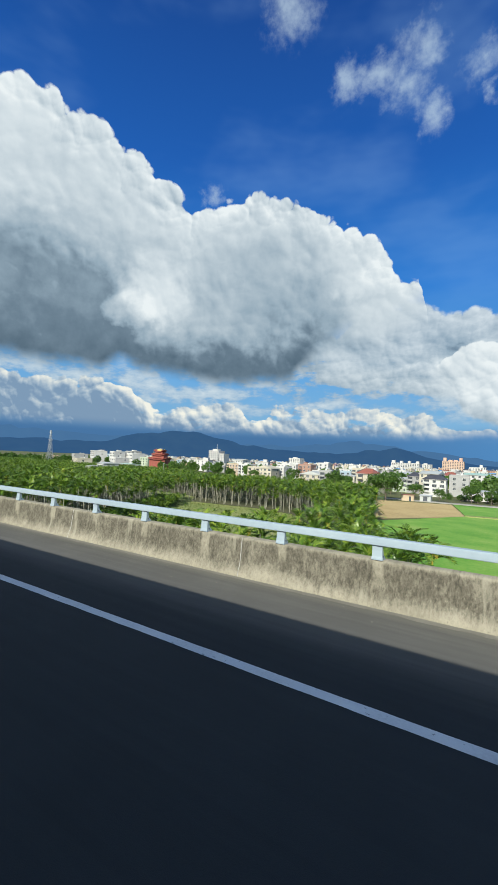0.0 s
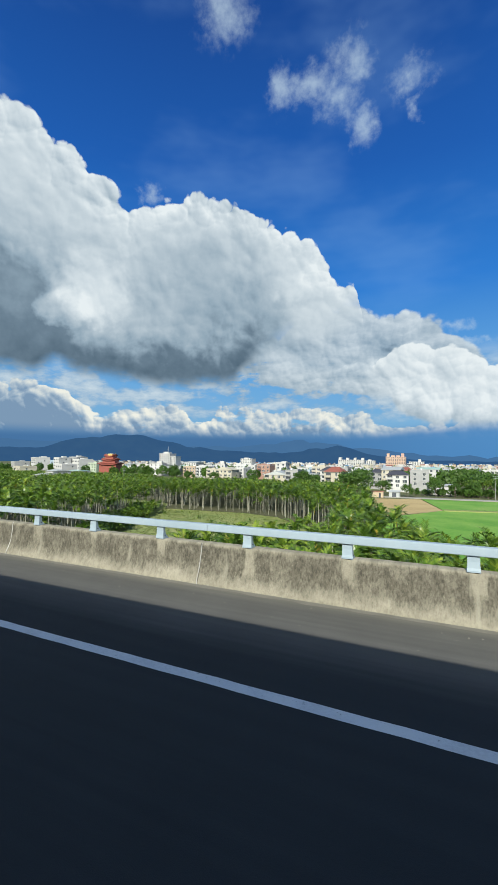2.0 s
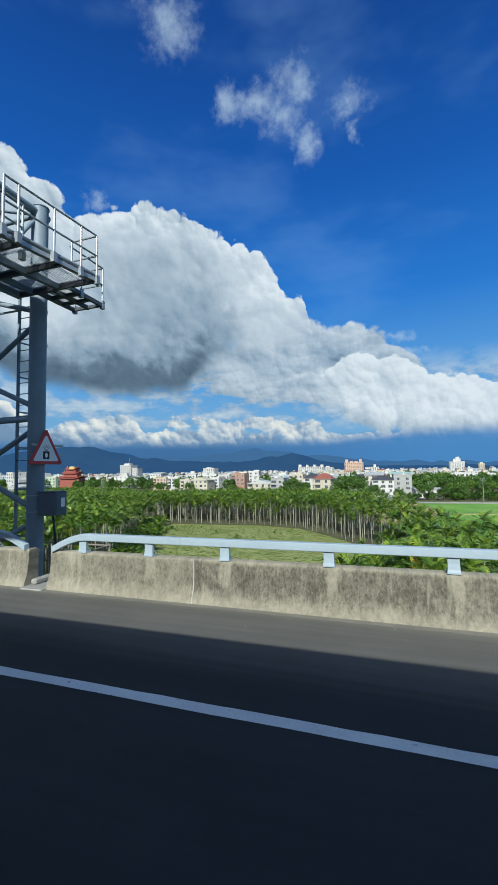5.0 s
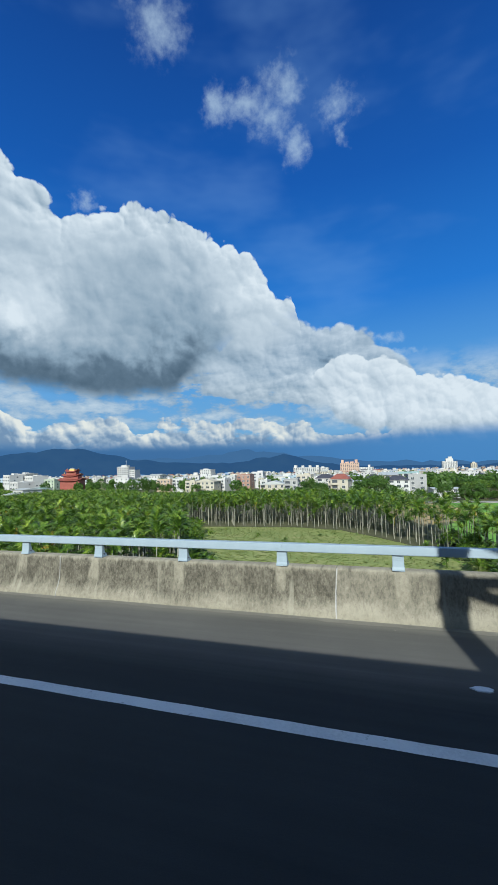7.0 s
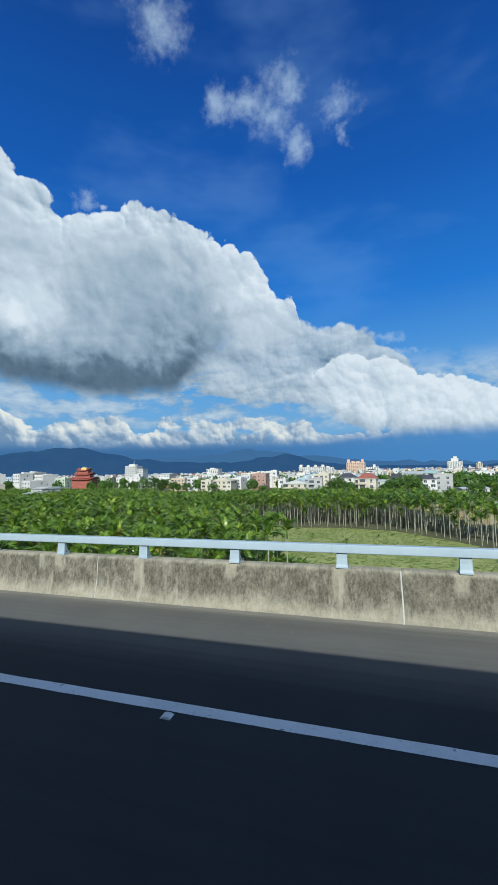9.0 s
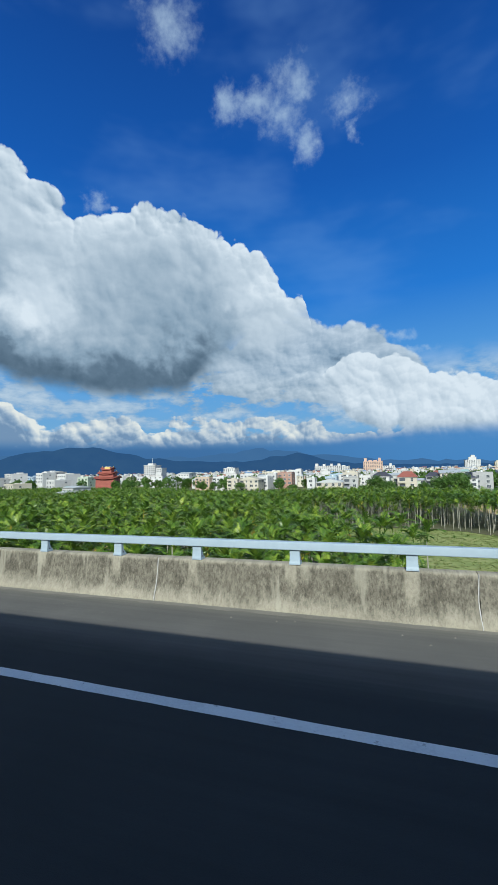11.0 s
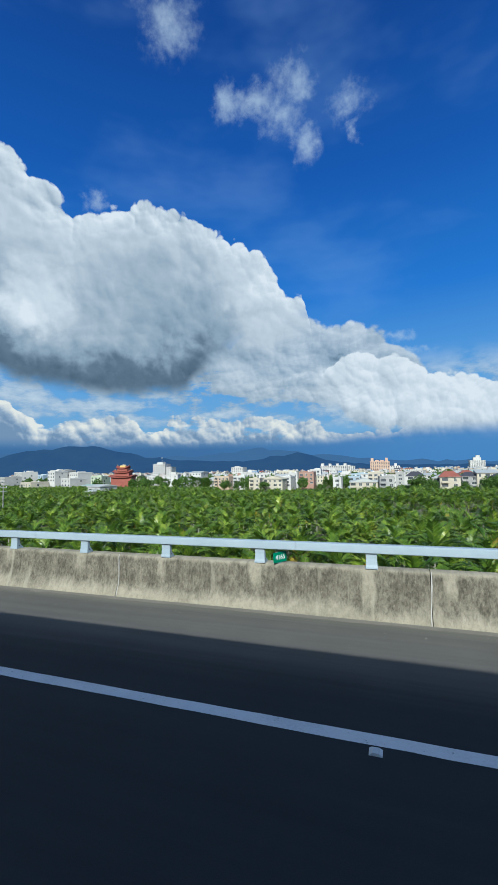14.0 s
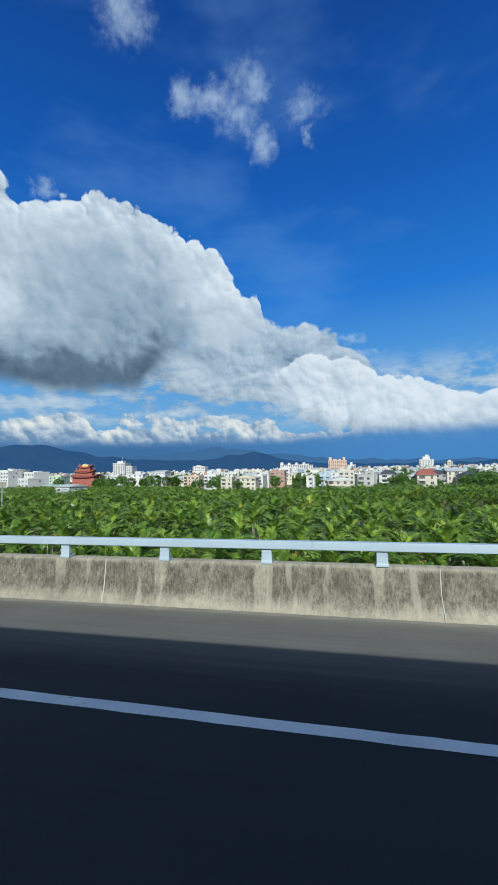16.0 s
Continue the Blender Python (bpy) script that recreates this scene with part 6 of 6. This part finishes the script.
            if veranda and c == 0 and s > 0:
                bal = part("balcony", Shape().box(cx - 1.5, cx + 1.5, -d / 2 - 1.2, -d / 2, s * step - 0.12, s * step).box(cx - 1.5, cx + 1.5, -d / 2 - 1.2, -d / 2 - 1.1, s * step, s * step + 0.95), wm, b)
                part("recess", Shape().box(cx - 1.3, cx + 1.3, -d / 2 - 0.03, -d / 2 + 0.05, s * step + 0.05, s * step + 2.3), M["window"], bal, "dark doorway behind the balcony")
                continue
            if far:
                o = part("window", FAR_PANE, None, b)
                o.location = (cx, -d / 2, z)
            else:
                fm, pm = WINDOWS[rng.choice((0, 0, 1, 2))]
                o = part("window", fm, None, b)
                o.location = (cx, -d / 2 - 0.02, z)
                part("pane", pm, None, o)
        for side in (-1, 1):
            if rng.random() < 0.7:
                fm, pm = WINDOWS[0]
                o = part("window", FAR_PANE if far else fm, None, b)
                o.matrix_basis = pose(side * (w / 2 + 0.02), rng.uniform(-0.3, 0.3) * d, z, 0, 0, 90 * side)
                if not far:
                    part("pane", pm, None, o)
    return b


building(-219.8, 322.5, 14.2, 14, -2.0, "peach", "flat", 4, 8)
building(-199.8, 310.2, 10.4, 12, -1.6, "white", "flat", 4, 8)
building(-184.8, 300.7, 8.7, 12, -3.4, "cream", "flat", 3, 0)
building(-168.0, 291.6, 14.7, 14, -1.8, "cream", "gable", 3, 0)
building(-162.5, 309.8, 8.4, 12, -2.3, "white", "flat", 4, 5)
building(-161.6, 331.4, 7.5, 12, 0.1, "white", "flat", 4, 5)
building(-151.9, 334.5, 11.8, 12, 0.8, "brick", "flat", 4, 0)
building(-152.5, 376.0, 10.0, 14, 2.9, "white", "flat", 5, -5)
building(-121.9, 291.0, 5.6, 10, -3.4, "white", "flat", 3, 0)
building(-101.0, 234.3, 14.8, 14, -3.0, "cream", "gable", 3, -6)
building(-88.9, 228.6, 7.4, 12, -1.8, "grey", "flat", 4, -6)
building(-97.4, 316.3, 11.0, 14, -0.2, "cream", "flat", 4, 0)
building(-114.3, 333.7, 9.1, 12, -3.6, "blue", "flat", 3, 0)
building(-73.4, 253.9, 9.6, 12, 0.1, "white", "dark", 4, 4)
building(-61.3, 221.7, 10.7, 12, -0.4, "cream", "gable", 4, 4)
building(-53.4, 260.0, 9.1, 12, -4.1, "mint", "tin", 3, 0)
building(-64.9, 329.7, 17.6, 16, -1.8, "white", "tin", 3, 0)
building(-32.2, 240.5, 11.3, 14, -1.5, "white", "dark", 4, -4)
building(-21.7, 254.6, 9.9, 12, -1.0, "grey", "flat", 4, -4)
building(-35.8, 329.8, 9.5, 14, -0.3, "cream", "red", 4, 0)
building(-21.0, 359.0, 16.8, 18, -0.4, "white", "tin", 4, 0)
building(-10.0, 232.9, 12.5, 12, -7.8, "white", "tin", 2, -8)
building(28.6, 412.9, 20.5, 14, -2.4, "white", "flat", 4, -5)
building(63.1, 466.9, 16.8, 16, -4.1, "white", "flat", 4, 0)
building(-60.1, 212.7, 8.7, 12, 0.5, "cream", "red", 4, 3)
building(-45.1, 257.9, 7.8, 14, -0.7, "grey", "dark", 4, 3)
building(-36.7, 256.3, 10.2, 16, 0.4, "cream", "tin", 4, 3)
building(-80.9, 329.8, 6.0, 12, -0.9, "grey", "flat", 4, 0)
building(-104.8, 299.7, 18.2, 14, -5.7, "cream", "tin", 2, -4)
building(-111.0, 359.5, 15.5, 16, -1.7, "blue", "flat", 4, 0)
building(-89.6, 330.0, 12.9, 14, -3.3, "white", "flat", 3, 0)
building(-342.1, 429.4, 33.2, 16, -1.8, "white", "flat", 3, 0)
building(-240.2, 190.5, 9.9, 12, -3.7, "white", "tin", 2, 12)
building(-225.9, 169.3, 5.0, 10, -5.5, "white", "tin", 2, 12)
building(-373.1, 353.9, 13.2, 14, -0.1, "mint", "flat", 4, 0)
building(-322.6, 282.4, 16.1, 14, -6.7, "white", "tin", 2, 10)
building(-344.1, 242.1, 15.9, 14, -3.3, "cream", "flat", 3, 18)
building(-506.9, 382.5, 26.6, 18, 6.5, "white", "flat", 7, 25)
building(-468.3, 414.1, 31.0, 20, 0.9, "peach", "flat", 3, 8)
building(-455.6, 316.8, 14.8, 16, 0.8, "grey", "flat", 4, 20)
building(-415.3, 368.6, 22.4, 18, 4.5, "white", "flat", 4, 15)
building(-357.8, 297.3, 13.2, 16, -1.4, "white", "flat", 3, 15)
building(-518.2, 421.7, 20.2, 18, 2.1, "blue", "flat", 4, 10)
building(-574.5, 506.5, 18.2, 20, 9.2, "white", "flat", 6, 10)
building(-526.0, 318.1, 23.6, 18, -3.4, "peach", "flat", 3, 20)
building(-380.5, 547.3, 15.4, 14, -3.7, "blue", "tin", 3, 0)
building(-326.7, 486.2, 16.5, 20, 2.6, "white", "tin", 3, 0)
building(-363.6, 735.5, 23.5, 20, 10.0, "white", "flat", 8, 0)
building(-207.2, 403.7, 19.8, 16, -0.8, "white", "flat", 4, 0)
building(-201.8, 467.1, 22.6, 18, 0.9, "cream", "flat", 5, 0)
building(-429.9, 353.7, 11.5, 16, 6.3, "white", "flat", 5, 10)
building(-506.6, 447.2, 18.6, 18, 8.3, "grey", "flat", 6, 10)


def temple(x, y):
    t = tagged(holder("temple", x, y, GROUND, 12), "red tiered temple with curved roofs and pale roof ornaments", "temple")
    z = 0.0
    for k, (w, d, hh) in enumerate(((23, 14, 11.4), (17, 10, 3.5), (11.5, 8, 3.2))):
        part("hall", Shape().box(-w * 0.42, w * 0.42, -d * 0.4, d * 0.4, z, z + hh, 0.05), M["temple_red"], t)
        z += hh
        pts, f = [], []
        n = 12
        for i in range(n + 1):
            u = -1 + 2 * i / n
            lift = 1.5 * abs(u) ** 3
            for yy, zz in ((-d / 2 - 0.6, z - 0.6 + lift), (0, z + 1.5 + lift * 0.7), (d / 2 + 0.6, z - 0.6 + lift), (0, z - 0.5 + lift)):
                pts.append((u * w / 2, yy, zz))
        for i in range(n):
            for j in range(4):
                f.append((4 * i + j, 4 * i + (j + 1) % 4, 4 * i + 4 + (j + 1) % 4, 4 * i + 4 + j))
        f += [(0, 1, 2, 3), (4 * n + 3, 4 * n + 2, 4 * n + 1, 4 * n)]
        roof = part("roof", Shape().poly(pts, f), M["temple_red"], t)
        for s in (-1, 1):
            part("ridge_ornament", Shape().tube((s * w * 0.44, 0, z + 1.5), (s * w * 0.50, 0, z + 3.3), 0.35, 6, 0.1), M["temple_gold"], roof)
        z += 0.9
    top = part("top_pavilion", Shape().box(-2.6, 2.6, -1.8, 1.8, z - 0.3, z + 1.4, 0.05), M["temple_gold"], t, "pale gold top pavilion")
    for i in range(-2, 3):
        part("finial", Shape().tube((i * 1.1, 0, z + 1.4), (i * 1.1, 0, z + 2.6 - 0.2 * abs(i)), 0.4, 6, 0.1), M["wall_cream"], top)
    return t


temple(-323.5, 331.0)


def block_tower(name, label, x, y, w, d, top, wall, storeys, cols, crowns, turn=0.0, mast=0.0):
    """A tall block: body, floor bands, every window, roof towers."""
    b = tagged(holder(name, x, y + d / 2, GROUND, turn), label, "building", "tall blocks")
    h = top - GROUND
    part("wall", Shape().box(-w / 2, w / 2, -d / 2, d / 2, 0, h, 0.05), M["wall_" + wall], b)
    part("roof", Shape().box(-w / 2 - 0.3, w / 2 + 0.3, -d / 2 - 0.3, d / 2 + 0.3, h, h + 0.9), M["wall_" + wall], b)
    step = h / storeys
    ww, wh = w / cols * 0.52, step * 0.5
    pane = Shape().box(-ww / 2, ww / 2, -0.12, 0.12, -wh / 2, wh / 2).mesh("window", M["window"])
    for s in range(max(0, storeys - 8), storeys):
        for c in range(cols):
            o = part("window", pane, None, b)
            o.location = (-w / 2 + (c + 0.5) * w / cols, -d / 2, (s + 0.5) * step)
        part("floor_band", Shape().box(-w / 2 - 0.12, w / 2 + 0.12, -d / 2 - 0.25, d / 2, s * step - 0.15, s * step + 0.15), M["wall_" + wall], b)
    for i, (cx, cw, chh) in enumerate(crowns):
        part("roof_tower", Shape().box(cx - cw / 2, cx + cw / 2, -d * (0.3 - 0.02 * i), d * (0.3 - 0.02 * i), h + 0.9, h + 0.9 + chh, 0.05), M["wall_" + wall], b)
    if mast:
        part("mast", Shape().tube((0, 0, h), (0, 0, h + mast), 0.35, 8, 0.12), M["alu"], b)
    return b


block_tower("office_tower", "white office tower with projecting top floor and mast", -417, 548, 17, 16, 12.5, "white", 8, 5, ((-1, 9, 3.8),), 4, 13)
block_tower("office_annex", "white lower wing of the office tower", -402.5, 549, 9, 16, 9.0, "white", 7, 3, (), 4)
block_tower("tower_gallery", "white projecting gallery block of the office tower", -417, 546, 19, 19, 13.6, "white", 9, 5, (), 4)
block_tower("apartment_block", "large pink apartment block with two roof towers", -117, 1018, 43, 20, 17.0, "pink", 9, 9, ((-17, 6, 7.5), (15, 6, 7.5), (-6, 8, 3), (5, 8, 3)))
block_tower("apartment_block", "long white apartment block with four roof rooms", -231, 1075, 66, 18, 9.5, "white", 7, 12, ((-29, 7, 6), (-10, 6, 5), (9, 6, 5), (28, 7, 5)))
block_tower("apartment_block", "tall white stepped apartment block far off", 163, 1485, 44, 24, 20.0, "white", 11, 9, ((0, 22, 9), (2, 11, 15)))
block_tower("apartment_block", "white far apartment block", -201, 1190, 24, 18, 8.5, "white", 8, 4, ((-4, 8, 3),))
block_tower("apartment_block", "cream far apartment block", 231, 1474, 17, 16, 12.0, "cream", 9, 3, ((0, 8, 4),))
block_tower("apartment_block", "white far apartment block", -90, 1300, 40, 18, 7.0, "white", 7, 6, ((8, 7, 7),))


def town():
    """The low far town: one small set of blocks repeated with turns and sizes."""
    rng = random.Random(77)
    kinds = []
    for k, (wall, roof) in enumerate((("white", "flat"), ("white", "flat"), ("cream", "flat"), ("grey", "flat"), ("white", "tin"), ("cream", "tin"), ("peach", "flat"), ("brick", "flat"), ("blue", "tin"), ("white", "flat"))):
        w, d, h, n = rng.uniform(9, 20), rng.uniform(9, 14), rng.uniform(8.0, 12.0), rng.choice((3, 4))
        b = tagged(holder("town_house", -60 + 22 * k, 700, GROUND), f"small {wall} far town building with dark windows", "house", "far town")
        wm = M["wall_" + wall]
        part("wall", Shape().box(-w / 2, w / 2, -d / 2, d / 2, 0, h, 0.04), wm, b)
        if roof == "flat":
            part("roof", Shape().box(-w / 2 - 0.2, w / 2 + 0.2, -d / 2 - 0.2, d / 2 + 0.2, h, h + 0.6), M["roof_flat"], b)
            part("roof_room", Shape().box(-w * 0.1, w * 0.3, -1, d * 0.3, h + 0.6, h + 3.0), wm, b)
        else:
            part("roof", Shape().poly([(-w / 2 - 0.5, -d / 2 - 0.5, h), (w / 2 + 0.5, -d / 2 - 0.5, h), (w / 2 + 0.5, d / 2 + 0.5, h), (-w / 2 - 0.5, d / 2 + 0.5, h), (-w / 2 - 0.5, 0, h + 2), (w / 2 + 0.5, 0, h + 2)],
                 [(0, 1, 5, 4), (1, 2, 5), (2, 3, 4, 5), (3, 0, 4), (3, 2, 1, 0)]), M[rng.choice(("roof_tin", "roof_tin_blue", "roof_red"))], b)
        for s in (n - 2, n - 1):
            for c in range(2 + (w > 13)):
                o = part("window", FAR_PANE, None, b)
                o.location = (-w / 2 + (c + 0.5) * w / (2 + (w > 13)), -d / 2, (s + 0.55) * h / n)
        kinds.append(b)
    placed = 0
    while placed < 286:
        y = 360 + 800 * rng.random() ** 1.3
        x = -60 + rng.uniform(-1.15, 0.62) * y
        if -60 < x < 250 and y < 520 or x < -0.8 * y and y < 520:
            continue
        s = rng.uniform(0.68, 1.12) * (1 + max(0, y - 800) / 6500)
        copy_thing(kinds[placed % 10], pose(x, y, GROUND, 0, 0, rng.uniform(-25, 25)) @ Matrix.Diagonal((rng.uniform(0.45, 1.3), 1, s, 1)))
        placed += 1


town()


def far_town():
    """The rest of the town towards the horizon, too far off to tell house from house."""
    rng = random.Random(91)
    g = tagged(holder("far_town"), "far pale houses of the town crowded under the mountains", "houses", kind="stuff")
    keys = ("white", "white", "white", "cream", "grey", "peach", "blue", "brick")
    bodies = {k: Shape() for k in keys}
    roofs = {k: Shape() for k in ("roof_flat", "roof_tin", "roof_red", "roof_tin_blue", "roof_dark")}
    panes = Shape()
    for i in range(620):
        y = rng.uniform(760, 2300)
        x = -60 + rng.uniform(-1.15, 0.62) * y
        w, d, h = rng.uniform(5, 15), rng.uniform(8, 14), rng.uniform(7, 13) * (1 + max(0, y - 900) / 5500)
        z = GROUND + h
        bodies[rng.choice(keys)].box(x - w / 2, x + w / 2, y, y + d, GROUND, z)
        kind = rng.choice(("roof_flat", "roof_flat", "roof_flat", "roof_tin", "roof_tin", "roof_red", "roof_tin_blue", "roof_dark"))
        if kind == "roof_flat":
            roofs[kind].box(x - w / 2 - 0.2, x + w / 2 + 0.2, y - 0.2, y + d + 0.2, z, z + 0.4)
            q = x + rng.uniform(-0.25, 0.25) * w
            bodies["white"].box(q - w * 0.16, q + w * 0.16, y + 2, y + d * 0.6, z + 0.4, z + rng.uniform(1.6, 3.2))
        else:
            o = 0.4
            roofs[kind].poly([(x - w / 2 - o, y - o, z), (x + w / 2 + o, y - o, z), (x + w / 2 + o, y + d + o, z), (x - w / 2 - o, y + d + o, z), (x - w / 2 - o, y + d / 2, z + 1.8), (x + w / 2 + o, y + d / 2, z + 1.8)],
                             [(0, 1, 5, 4), (1, 2, 5), (2, 3, 4, 5), (3, 0, 4), (3, 2, 1, 0)])
        n = max(1, int(w / 3.5))
        for c in range(n):
            for q in (z - 1.9, z - 5.0):
                cx = x - w / 2 + (c + 0.5) * w / n
                panes.box(cx - 0.8, cx + 0.8, y - 0.08, y + 0.1, q - 0.75, q + 0.75)
    for k, sh in bodies.items():
        part("walls", sh, M["wall_" + k], g)
    for k, sh in roofs.items():
        part("roofs", sh, M[k], g)
    part("windows", panes, M["window"], g)


far_town()


def pylon(x, y, top):
    p = tagged(holder("power_pylon", x, y, GROUND), "tall grey lattice power pylon", "pylon")
    h = top - GROUND
    half = lambda z: 2.9 * (1 - z / h) ** 1.4 + 0.45
    zs = [h * (1 - (1 - i / 11) ** 1.25) for i in range(12)]
    for sx in (-1, 1):
        for sy in (-1, 1):
            s = Shape()
            for a, b in zip(zs, zs[1:]):
                s.tube((sx * half(a), sy * half(a), a), (sx * half(b), sy * half(b), b), 0.14, 5)
            part("leg", s, M["galv"], p)
    for i, (a, b) in enumerate(zip(zs, zs[1:])):
        s = Shape()
        for k in range(4):
            c = [(-1, -1), (1, -1), (1, 1), (-1, 1)]
            (x0, y0), (x1, y1) = c[k], c[(k + 1) % 4]
            s.tube((x0 * half(a), y0 * half(a), a), (x1 * half(b), y1 * half(b), b), 0.08, 4).tube((x1 * half(a), y1 * half(a), a), (x0 * half(b), y0 * half(b), b), 0.08, 4).tube((x0 * half(b), y0 * half(b), b), (x1 * half(b), y1 * half(b), b), 0.08, 4)
        part("bracing", s, M["galv"], p)
    for z, w in ((0.72, 4.6), (0.83, 4.0), (0.94, 3.4)):
        part("cross_arm", Shape().tube((-w, 0, h * z), (w, 0, h * z), 0.14, 5).tube((-w, 0, h * z), (0, 0, h * z + 1.4), 0.08, 4).tube((w, 0, h * z), (0, 0, h * z + 1.4), 0.08, 4), M["galv"], p)


pylon(-436.5, 272.8, 25.5)


def utility_pole(x, y, top):
    p = tagged(holder("utility_pole", x, y, GROUND), "grey concrete utility pole with cross arms", "pole", "utility poles")
    h = top - GROUND
    part("shaft", Shape().tube((0, 0, 0), (0, 0, h), 0.17, 10, 0.10), M["pole"], p)
    for z in (h - 0.4, h - 1.1):
        part("cross_arm", Shape().box(-0.9, 0.9, -0.05, 0.05, z - 0.05, z + 0.05), M["galv"], p)
    for dx in (-0.8, 0, 0.8):
        part("insulator", Shape().tube((dx, 0, h - 0.35), (dx, 0, h - 0.12), 0.05, 6), M["white"], p)


utility_pole(-154.5, 60, 0.6)
utility_pole(-160, 170, -1.5)
utility_pole(-40, 205, -3.0)
utility_pole(12, 214, -2.5)
utility_pole(-120, 285, -1.0)


def tin_shed(x, y, w, d, h, turn, label):
    s = tagged(holder("tin_shed", x, y, GROUND, turn), label, "shed", "tin sheds")
    part("wall", Shape().box(-w / 2, w / 2, -d / 2, d / 2, 0, h * 0.8), M["roof_tin"], s)
    n = 14
    pts = [(-w / 2 - 0.3 + (w + 0.6) * i / n, yy, z + (0.05 if i % 2 else 0)) for i in range(n + 1) for yy, z in ((-d / 2 - 0.4, h * 0.8), (0, h), (d / 2 + 0.4, h * 0.8))]
    part("roof", Shape().poly(pts, [(3 * i + j, 3 * i + j + 1, 3 * i + 4 + j, 3 * i + 3 + j) for i in range(n) for j in (0, 1)]), M["roof_tin"], s)
    part("door", Shape().box(-0.9, 0.9, -d / 2 - 0.05, -d / 2, 0, 2.3), M["window"], s)


tin_shed(-185, 162, 6.5, 5, 3.0, 15, "small pale tin-roofed shed standing among the palms")
tin_shed(-177, 164, 6.5, 5, 3.2, 20, "small pale tin-roofed shed standing among the palms")
tin_shed(-29, 203, 4.6, 4, 3.2, 0, "low pale shed beside the dry plot")


def container(x, y):
    c = tagged(holder("shack", x, y, GROUND, 5), "small orange shack at the field edge", "shack")
    part("body", Shape().box(-2.6, 2.6, -1.3, 1.3, 0, 2.7, 0.04), M["wall_peach"], c)
    part("roof", Shape().box(-2.9, 2.9, -1.6, 1.6, 2.7, 2.82), M["roof_red"], c)
    part("door", Shape().box(0.6, 1.5, -1.36, -1.3, 0, 2.1), M["window"], c)


container(-36, 199)


# ---- the mountains ----
def ridge(name, label, dist, outline, material, rough, seed):
    """A range of slopes: crest heights by azimuth, ribs running down to the plain."""
    n = 150
    a0, a1 = outline[0][0], outline[-1][0]
    pts, rows = [], 7
    for j in range(rows):
        for i in range(n + 1):
            az = a0 + (a1 - a0) * i / n
            for (p, h0), (q, h1) in zip(outline, outline[1:]):
                if p <= az <= q:
                    t = (az - p) / (q - p)
                    t = t * t * (3 - 2 * t)
                    el = h0 + (h1 - h0) * t
                    break
            crest = dist * math.tan(radians(el)) + rough * noise.fractal(Vector((az * 0.5, seed, 0)), 0.9, 2.0, 6)
            k = j / (rows - 1)
            rib = noise.fractal(Vector((az * 0.5 + k * 0.8, seed + 3, k)), 0.9, 2.0, 4)
            z = (GROUND - 5) + (crest - GROUND + 5) * k + rough * 1.2 * rib * math.sin(math.pi * k)
            r = dist - 420 * (1 - k) + 120 * rib * math.sin(math.pi * k)
            pts.append((-60 + r * math.sin(radians(az)), r * math.cos(radians(az)), z))
    f = [(j * (n + 1) + i, j * (n + 1) + i + 1, (j + 1) * (n + 1) + i + 1, (j + 1) * (n + 1) + i) for j in range(rows - 1) for i in range(n)]
    return tagged(new(name, Shape().poly(pts, f).mesh(name, material, True)), label, "mountains", kind="structure")


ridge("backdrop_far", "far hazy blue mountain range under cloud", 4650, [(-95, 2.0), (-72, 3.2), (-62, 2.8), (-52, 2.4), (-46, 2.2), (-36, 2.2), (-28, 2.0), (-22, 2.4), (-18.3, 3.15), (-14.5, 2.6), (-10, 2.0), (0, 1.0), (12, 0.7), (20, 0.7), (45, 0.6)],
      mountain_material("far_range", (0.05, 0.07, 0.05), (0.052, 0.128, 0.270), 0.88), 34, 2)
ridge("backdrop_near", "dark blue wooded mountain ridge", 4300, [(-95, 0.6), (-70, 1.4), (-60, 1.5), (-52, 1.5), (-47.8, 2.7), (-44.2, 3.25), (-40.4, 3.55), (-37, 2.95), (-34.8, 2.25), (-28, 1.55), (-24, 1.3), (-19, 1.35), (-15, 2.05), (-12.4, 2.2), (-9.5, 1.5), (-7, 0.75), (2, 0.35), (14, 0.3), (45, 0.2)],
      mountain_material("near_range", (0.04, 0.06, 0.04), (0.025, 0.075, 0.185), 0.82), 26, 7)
